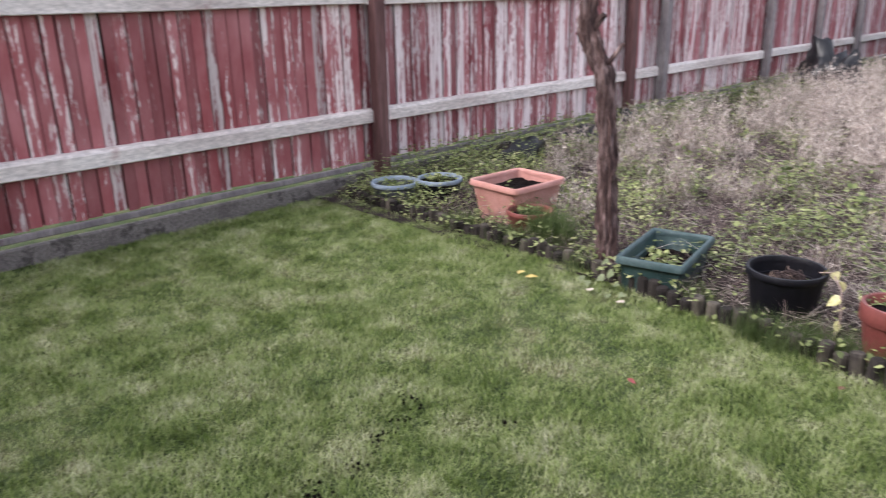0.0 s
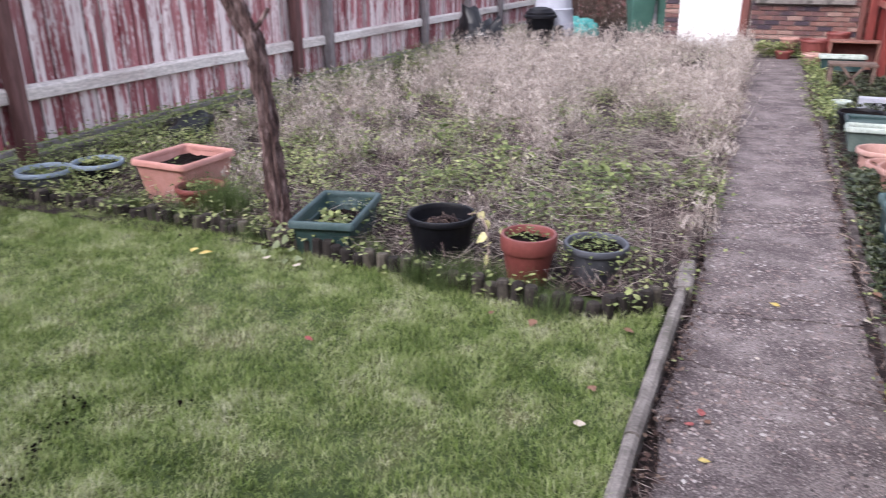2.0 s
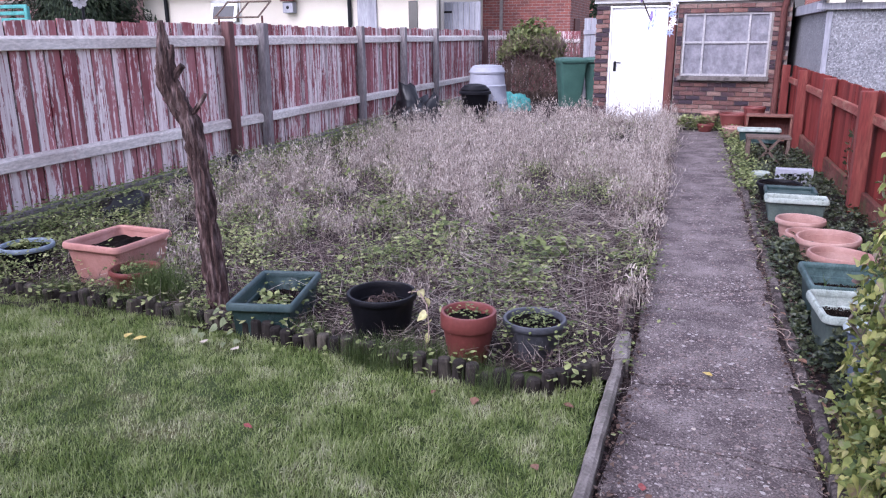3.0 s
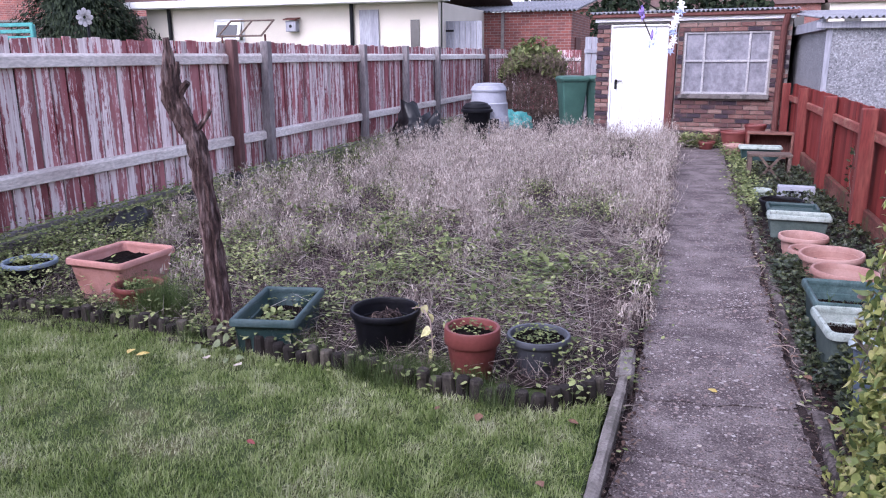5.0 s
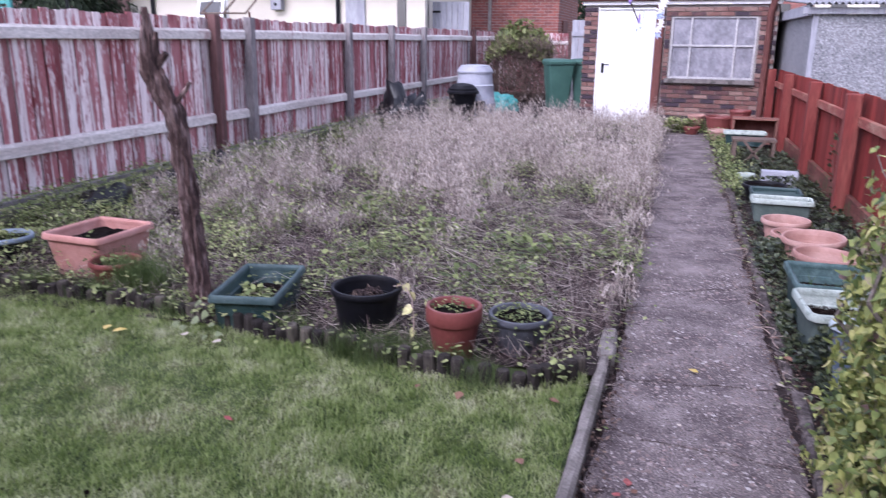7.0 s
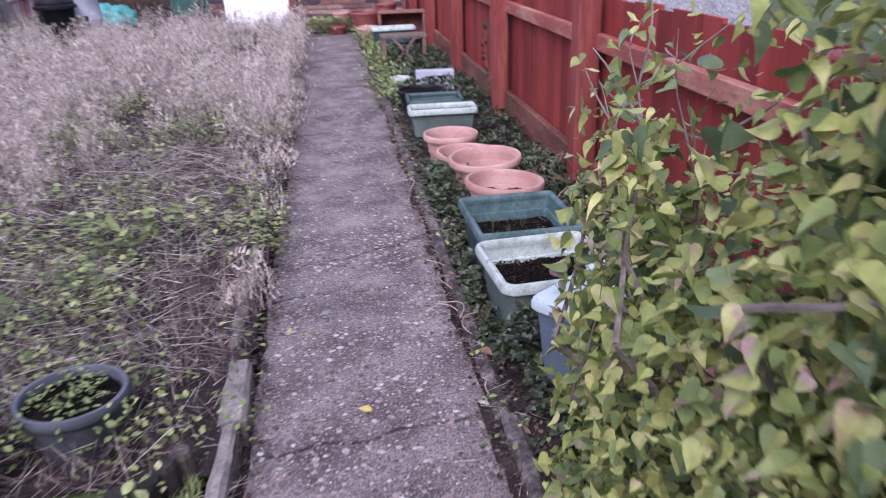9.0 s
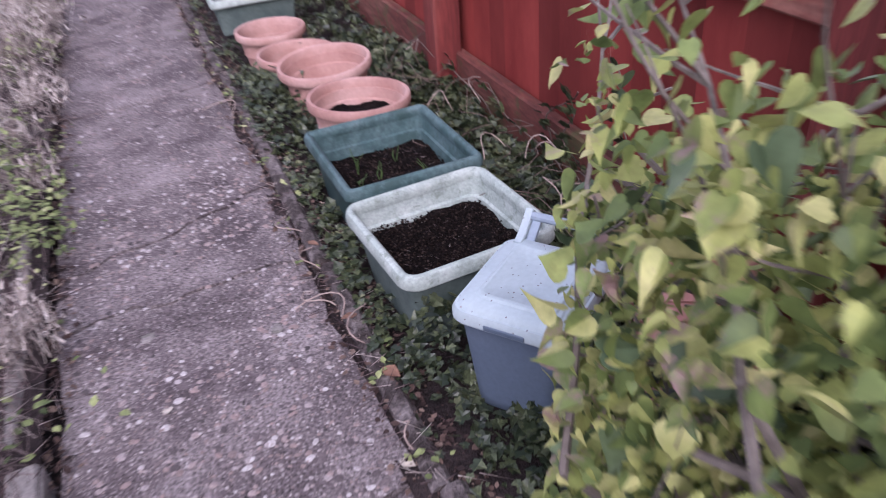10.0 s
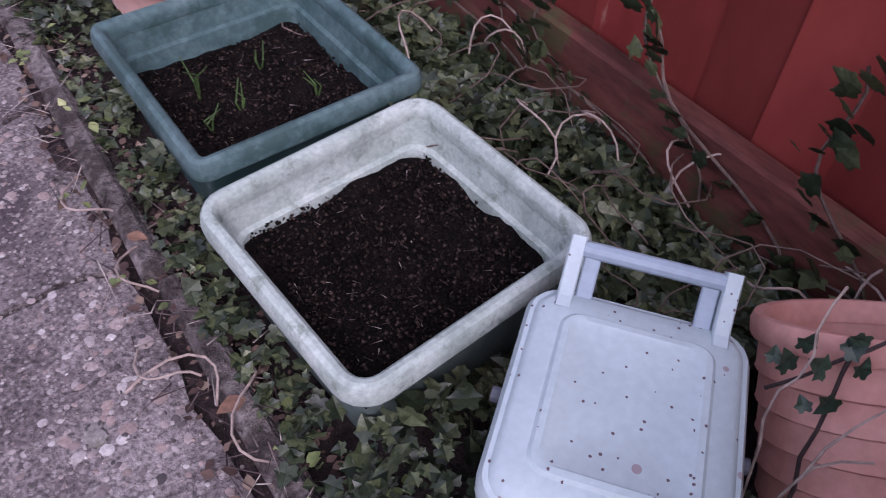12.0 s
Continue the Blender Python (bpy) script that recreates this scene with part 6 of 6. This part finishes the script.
me = scatter("skirt", *STEM, np.stack([rng.normal(0.15, 0.4 + 0.3 * (1 - s), n), rng.normal(-0.2, 0.35, n), 1.45 * s], -1), turns(rng.uniform(0, 6.28, n), rng.normal(0.8, 0.8, n), rng.uniform(0, 6, n)), np.stack([np.full(n, 0.012), np.full(n, 0.012), rng.uniform(0.15, 0.4, n)], -1), M["twig"])
ob = new("dead_skirt", me)
ob.parent = climb
tagged(ob, "dead brown stems hanging down")

# dark conifer behind the left fence
tree = thing("conifer_tree", pose(-12.6, 13.0, 0), "dark green conifer in the neighbouring garden", "tree")
bm = bmesh.new()
tube(bm, [(0, 0, 0), (0.05, 0, 2), (0, 0, 4.2)], [0.16, 0.11, 0.04], 8)
part("trunk", bm, M["bark"], tree)
n = 36000
z = rng.uniform(0.6, 4.6, n)
r = (5.2 - z) * 0.46 * rng.uniform(0.15, 1, n) ** 0.5 + 0.1
u = rng.uniform(0, 6.28, n)
r = r * (1 + 0.25 * np.sin(5 * u + 3 * z))
me = scatter("crown", *BLADE, np.stack([r * np.cos(u), r * np.sin(u), z], -1), turns(u - 1.57, rng.normal(1.0, 0.5, n), rng.normal(0, 0.5, n)), np.stack([np.full(n, 0.035), np.full(n, 0.1), np.full(n, 0.13)], -1), M["conifer"])
ob = new("crown", me)
ob.parent = tree
for tx, ty, th in ((-1.5, 42, 5.5), (2.5, 45, 6.0), (5.0, 43, 5.2), (-6, 46, 6.5)):
    ft = thing("distant_tree", pose(tx, ty, 0), "distant bare-branched autumn tree", "tree", "distant trees")
    bm = bmesh.new()
    tube(bm, [(0, 0, 0), (0.1, 0, th * 0.5), (0, 0, th)], [0.2, 0.14, 0.04], 7)
    part("trunk", bm, M["bark"], ft)
    n = 1800
    v = rng.normal(0, 1, (n, 3))
    v /= np.linalg.norm(v, axis=1)[:, None]
    v *= (rng.uniform(0.2, 1, n) ** 0.4 * (1 + 0.3 * np.sin(v[:, 0] * 5 + v[:, 2] * 4)))[:, None]
    me = scatter("crown", *LEAF, v * (1.7, 1.7, th * 0.36) + (0, 0, th * 0.66), turns(rng.uniform(0, 6.28, n), rng.uniform(0, 2, n), rng.uniform(0, 6, n)), rng.uniform(0.2, 0.4, n), M["conifer"])
    ob = new("crown", me)
    ob.parent = ft

# ---- fallen leaves ----
fl = {}
for key, c0, c1 in (("yellow", (0.5, 0.36, 0.08), (0.62, 0.5, 0.2)), ("brown", (0.16, 0.08, 0.055), (0.27, 0.15, 0.1)), ("pale", (0.5, 0.42, 0.34), (0.62, 0.55, 0.47)), ("red", (0.28, 0.05, 0.05), (0.36, 0.12, 0.11))):
    fl[key] = scatter("fallen_leaf", *LEAF, np.zeros((1, 3)), turns(np.zeros(1), np.zeros(1), np.zeros(1)), np.ones(1), mat(key + "_dead_leaf", [c0, c1], 0.7, 25, fine=80, bump=0))
for x, y, z, s, key in ((2.8, -0.16, 0.004, 0.06, "yellow"), (2.68, 0.22, 0.004, 0.05, "pale"), (3.13, -0.17, 0.006, 0.05, "pale"), (2.72, -0.71, 0.004, 0.035, "pale"), (2.56, -1.45, 0.005, 0.05, "yellow"), (2.98, -1.55, 0.005, 0.05, "yellow"),
                        (2.55, -1.2, 0.008, 0.055, "red"), (2.53, -1.27, 0.01, 0.05, "red"), (2.58, -1.24, 0.01, 0.045, "brown"), (1.03, -1.27, 0.055, 0.05, "red"), (2.17, -1.22, 0.055, 0.06, "brown"), (2.17, -1.47, 0.055, 0.055, "pale"),
                        (1.66, -0.77, 0.055, 0.045, "brown"), (1.84, -0.77, 0.05, 0.07, "brown"), (0.02, -0.68, 0.055, 0.09, "yellow"), (-0.04, -0.62, 0.06, 0.08, "yellow"), (0.4, -0.62, 0.06, 0.08, "pale"), (0.62, -0.66, 0.07, 0.08, "pale"), (3.18, -0.6, 0.02, 0.06, "pale"),
                        (3.2, -0.75, 0.03, 0.07, "brown"), (3.22, -1.1, 0.03, 0.06, "yellow"), (3.16, -1.3, 0.02, 0.06, "pale"), (3.2, 0.33, 0.03, 0.06, "brown"), (3.19, 0.1, 0.03, 0.07, "brown"), (3.2, -0.35, 0.03, 0.07, "brown"), (3.17, 0.75, 0.03, 0.05, "brown"), (2.2, -0.72, 0.05, 0.06, "brown")):
    ob = new("fallen_leaf", fl[key])
    ob.matrix_basis = pose(x, y, z + 0.004, rnd.uniform(-12, 12), rnd.uniform(-12, 12), rnd.uniform(0, 360)) @ Matrix.Scale(s * 0.8, 4)
    tagged(ob, key.replace("pale", "pale buff") + " fallen autumn leaf lying on the ground", "leaf", "fallen leaves")

# ---- dead stems in the black tub, withered vine by it, sprouts in the green planter ----
o = black.matrix_basis.translation
dead = thing("dead_plant", pose(o.x, o.y, o.z + 0.14), "collapsed brown dead plant in the black tub", "plant")
for i in range(24):
    bm = bmesh.new()
    a, r0, L = rnd.uniform(0, 6.28), rnd.uniform(0.0, 0.1), rnd.uniform(0.05, 0.16)
    b2 = a + 3.14 + rnd.uniform(-1.2, 1.2)
    tube(bm, [(r0 * math.cos(a) + L * t * math.cos(b2), r0 * math.sin(a) + L * t * math.sin(b2), 0.075 * math.sin(2.9 * t) * rnd.uniform(0.8, 1.0)) for t in np.linspace(0, 1, 7)], [0.0042, 0.004, 0.0035, 0.0035, 0.003, 0.002, 0.0015], 5)
    part("stem", bm, M["twig_dark"] if i % 4 else M["twig"], dead)
bm = bmesh.new()
tube(bm, [(1.33, -0.2, 0.28), (1.39, -0.22, 0.3), (1.45, -0.27, 0.25), (1.48, -0.33, 0.17), (1.49, -0.36, 0.1), (1.47, -0.38, 0.07)], 0.004, 5)
vine = tagged(part("withered_vine", bm, M["root"], None), "pale yellow withered vine trailing from the black tub", "plant")
q = np.array([(1.36, -0.2, 0.3), (1.4, -0.23, 0.31), (1.44, -0.25, 0.28), (1.46, -0.3, 0.22), (1.48, -0.33, 0.18), (1.49, -0.35, 0.13), (1.47, -0.37, 0.09), (1.42, -0.21, 0.27)])
vine_leaf = mat("yellow_vine_leaf", [(0.5, 0.48, 0.2), (0.66, 0.62, 0.36)], 0.7, 20, fine=60, bump=0)
one_leaf = scatter("leaf", *HEART, np.zeros((1, 3)), turns(np.zeros(1), np.zeros(1), np.zeros(1)), np.ones(1), vine_leaf)
for p in q:
    piece("leaf", one_leaf, vine, pose(*p, rnd.uniform(-80, -10), rnd.uniform(-30, 30), rnd.uniform(0, 360)) @ Matrix.Scale(rnd.uniform(0.04, 0.065), 4))
q = np.array([(0.40, -0.47, 0.19), (0.45, -0.5, 0.15), (0.5, -0.52, 0.1), (0.42, -0.53, 0.12), (0.55, -0.55, 0.07), (0.47, -0.56, 0.05), (0.3, -0.5, 0.06), (0.25, -0.48, 0.07)])
me = scatter("bindweed", *HEART, q, turns(rng.uniform(2.6, 3.8, 8), rng.normal(-0.7, 0.3, 8), rng.normal(0, 0.4, 8)), rng.uniform(0.035, 0.058, 8), mat("pale_bindweed_leaf", [(0.16, 0.2, 0.1), (0.28, 0.32, 0.18)], 0.6, 20, fine=60, bump=0, through_light=0.2))
stuff("bindweed", me, "pale bindweed leaves hanging over the green trough", "weeds")
sprout_green = mat("sprout_green", [(0.05, 0.1, 0.03), (0.1, 0.16, 0.05)], 0.5, 20, fine=60, bump=0, through_light=0.2)
o = dkgreen.matrix_basis.translation
for dx, dy, h in ((-0.1, 0.06, 0.09), (-0.05, -0.02, 0.06), (0.04, 0.08, 0.05), (0.09, -0.06, 0.06), (-0.12, -0.04, 0.05)):
    bm = bmesh.new()
    for k in range(3):
        tube(bm, [(o.x + dx, o.y + dy, o.z + 0.125), (o.x + dx + rnd.uniform(-0.012, 0.012), o.y + dy + rnd.uniform(-0.012, 0.012), o.z + 0.125 + h * 0.6), (o.x + dx + rnd.uniform(-0.03, 0.03), o.y + dy + rnd.uniform(-0.03, 0.03), o.z + 0.125 + h)], [0.002, 0.0018, 0.0008], 5)
    tagged(part("sprout", bm, sprout_green, None), "thin green bulb sprout in the compost", "plant", "bulb sprouts")
# compost crumbs in the two square planters
n = 7000
x = np.concatenate([rng.uniform(-0.17, 0.17, 3500) + 3.486, rng.uniform(-0.18, 0.18, 3500) + 3.504])
y = np.concatenate([rng.uniform(-0.165, 0.165, 3500) + 0.347, rng.uniform(-0.18, 0.18, 3500) + 0.853])
z = np.concatenate([rng.uniform(0.155, 0.17, 3500), rng.uniform(0.125, 0.14, 3500)])
me = scatter("crumb", [(1, 0, 0), (-0.5, 0.8, 0), (-0.5, -0.8, 0), (0, 0, 0.9), (0, 0, -0.9)], [(0, 1, 3), (1, 2, 3), (2, 0, 3), (1, 0, 4), (2, 1, 4), (0, 2, 4)], np.stack([x, y, z], -1), turns(rng.uniform(0, 6, n), rng.uniform(0, 3, n), rng.uniform(0, 6, n)), rng.uniform(0.0015, 0.005, n), mat("compost_crumb", [(0.005, 0.0035, 0.003), (0.012, 0.008, 0.007), (0.024, 0.016, 0.013), (0.09, 0.06, 0.05)], 0.95, 6, fine=90, bump=0, island=True, patch=0.1, spec=0.1, span=(0.1, 1.0)))
stuff("compost_crumbs", me, "loose crumbs of dark compost and bark", "soil")

# dark mud crumbs on the worn part of the lawn
n = 95
u = rng.uniform(0, 1, n)
x = np.where(u < 0.25, rng.normal(0.53, 0.06, n), np.where(u < 0.7, 0.58 + 0.17 * rng.uniform(0, 1, n) + rng.normal(0, 0.02, n), np.where(u < 0.8, rng.normal(0.875, 0.015, n), rng.normal(0.72, 0.04, n))))
y = np.where(u < 0.25, rng.normal(-1.95, 0.04, n), np.where(u < 0.7, -2.1 - 1.9 * (x - 0.58) + rng.normal(0, 0.04, n), np.where(u < 0.8, rng.normal(-1.83, 0.012, n), rng.normal(-2.53, 0.025, n))))
me = scatter("crumb", [(1, 0, 0), (-0.5, 0.8, 0), (-0.5, -0.8, 0), (0, 0, 0.9), (0, 0, -0.9)], [(0, 1, 3), (1, 2, 3), (2, 0, 3), (1, 0, 4), (2, 1, 4), (0, 2, 4)], np.stack([x, y, rng.uniform(0.035, 0.052, n)], -1), turns(rng.uniform(0, 6, n), rng.uniform(0, 3, n), rng.uniform(0, 6, n)), rng.uniform(0.003, 0.011, n), M["potting_soil"])
stuff("mud_crumbs", me, "scattered black mud crumbs on the worn lawn", "mud")

# ivy trailing over the leaning terracotta pot, and dry stalks across it
trail = thing("ivy_vine", pose(0.012, 0.004, -0.006), "dark ivy vine trailing over the terracotta pot", "ivy")
for line in (((3.673, -0.161, 0.287), (3.677, -0.171, 0.308), (3.686, -0.184, 0.334), (3.7, -0.196, 0.362), (3.711, -0.205, 0.379), (3.723, -0.214, 0.393), (3.736, -0.221, 0.407)),
             ((3.711, -0.206, 0.379), (3.702, -0.211, 0.359), (3.687, -0.222, 0.327), (3.672, -0.232, 0.293), (3.656, -0.239, 0.255), (3.642, -0.257, 0.221), (3.62, -0.28, 0.1))):
    bm = bmesh.new()
    tube(bm, line, 0.0026, 6, 0.4)
    part("stem", bm, M["twig_dark"], trail)
vine_ivy = smooth(scatter("leaf", *IVY, np.zeros((1, 3)), turns(np.zeros(1), np.zeros(1), np.zeros(1)), np.ones(1), M["ivy_leaf"]))
face = Vector((-0.47, -0.636, 0.56)).to_track_quat("Z", "Y").to_matrix().to_4x4()
for p in ((3.69, -0.165, 0.361), (3.721, -0.203, 0.409), (3.705, -0.199, 0.384), (3.691, -0.199, 0.358), (3.687, -0.224, 0.339), (3.67, -0.211, 0.308), (3.705, -0.225, 0.369), (3.679, -0.169, 0.332), (3.679, -0.151, 0.325)):
    piece("leaf", vine_ivy, trail, Matrix.Translation(p) @ face @ pose(0, 0, 0, rnd.uniform(-35, 20), rnd.uniform(-25, 25), rnd.uniform(0, 360)) @ Matrix.Scale(rnd.uniform(0.02, 0.034), 4))
for line in (((3.719, -0.159, 0.455), (3.708, -0.16, 0.432), (3.694, -0.166, 0.401), (3.685, -0.179, 0.379), (3.672, -0.182, 0.348), (3.663, -0.175, 0.323), (3.649, -0.182, 0.284), (3.638, -0.198, 0.255), (3.63, -0.23, 0.1)),
             ((3.71, -0.263, 0.363), (3.686, -0.254, 0.335), (3.664, -0.248, 0.3), (3.644, -0.251, 0.259), (3.628, -0.249, 0.22), (3.61, -0.26, 0.1)),
             ((3.69, -0.29, 0.304), (3.671, -0.267, 0.291), (3.656, -0.253, 0.27), (3.639, -0.25, 0.234), (3.628, -0.25, 0.206), (3.61, -0.25, 0.1))):
    bm = bmesh.new()
    tube(bm, line, 0.0017, 5, 0.4)
    tagged(part("dry_stalk", bm, M["root"], None), "pale dry stalk lying across the terracotta pot", "stalk", "dry stalks")

# pebbles showing in the worn concrete of the path
n = 9000
x, y = rng.uniform(2.46, 3.12, n), np.concatenate([rng.uniform(-1.6, 1.6, 6000), rng.uniform(1.6, 6.0, n - 6000)])
r = rng.uniform(0.002, 0.0055, n) + 0.0095 * rng.uniform(0, 1, n) ** 5
me = scatter("pebble", *PEBBLE, np.stack([x, y, np.full(n, 0.001)], -1), turns(rng.uniform(0, 6.28, n), rng.normal(0, 0.08, n), np.zeros(n)), np.stack([r, r * rng.uniform(0.6, 1.0, n), np.full(n, 0.0022)], -1), mat("path_pebbles", [(0.06, 0.05, 0.05), (0.15, 0.12, 0.12), (0.3, 0.22, 0.2), (0.36, 0.31, 0.3), (0.56, 0.52, 0.5)], 0.8, 8, fine=150, bump=0.2, island=True, patch=0.1, span=(0.05, 1.0)))
stuff("path_pebbles", smooth(me), "pale and tan pebbles worn out of the concrete path", "gravel")
# fibres and bark chips in the compost
n = 240
x = np.concatenate([rng.uniform(-0.16, 0.16, 120) + 3.486, rng.uniform(-0.17, 0.17, 120) + 3.504])
y = np.concatenate([rng.uniform(-0.155, 0.155, 120) + 0.347, rng.uniform(-0.17, 0.17, 120) + 0.853])
z = np.concatenate([np.full(120, 0.164), np.full(120, 0.138)]) + rng.uniform(-0.002, 0.004, n)
me = scatter("fibre", *STEM, np.stack([x, y, z], -1), turns(rng.uniform(0, 6.28, n), rng.normal(1.5, 0.12, n), rng.uniform(0, 6, n)), np.stack([rng.uniform(0.001, 0.003, n), np.full(n, 0.0012), rng.uniform(0.005, 0.024, n)], -1), M["litter"])
stuff("compost_fibres", me, "short pale fibres and bark chips on the compost", "soil")
# dead stems tangled through the ivy by the red fence
tangle = bmesh.new()
for i in range(46):
    x0, y0, a, L = rnd.uniform(3.72, 4.02), rnd.uniform(-0.1, 2.0), rnd.uniform(0, 6.28), rnd.uniform(0.12, 0.34)
    tube(tangle, [(min(4.07, x0 + math.cos(a + 0.7 * math.sin(4 * t + i)) * L * t), y0 + math.sin(a + 0.7 * math.sin(4 * t + i)) * L * t, 0.09 + 0.13 * math.sin(2.9 * t) * (0.5 + 0.5 * math.sin(i))) for t in np.linspace(0, 1, 8)], 0.0016, 4)
stuff("dead_ivy_stems", from_bm("dead_ivy_stems", tangle, M["twig"]), "thin dead stems tangled through the ivy", "ivy")
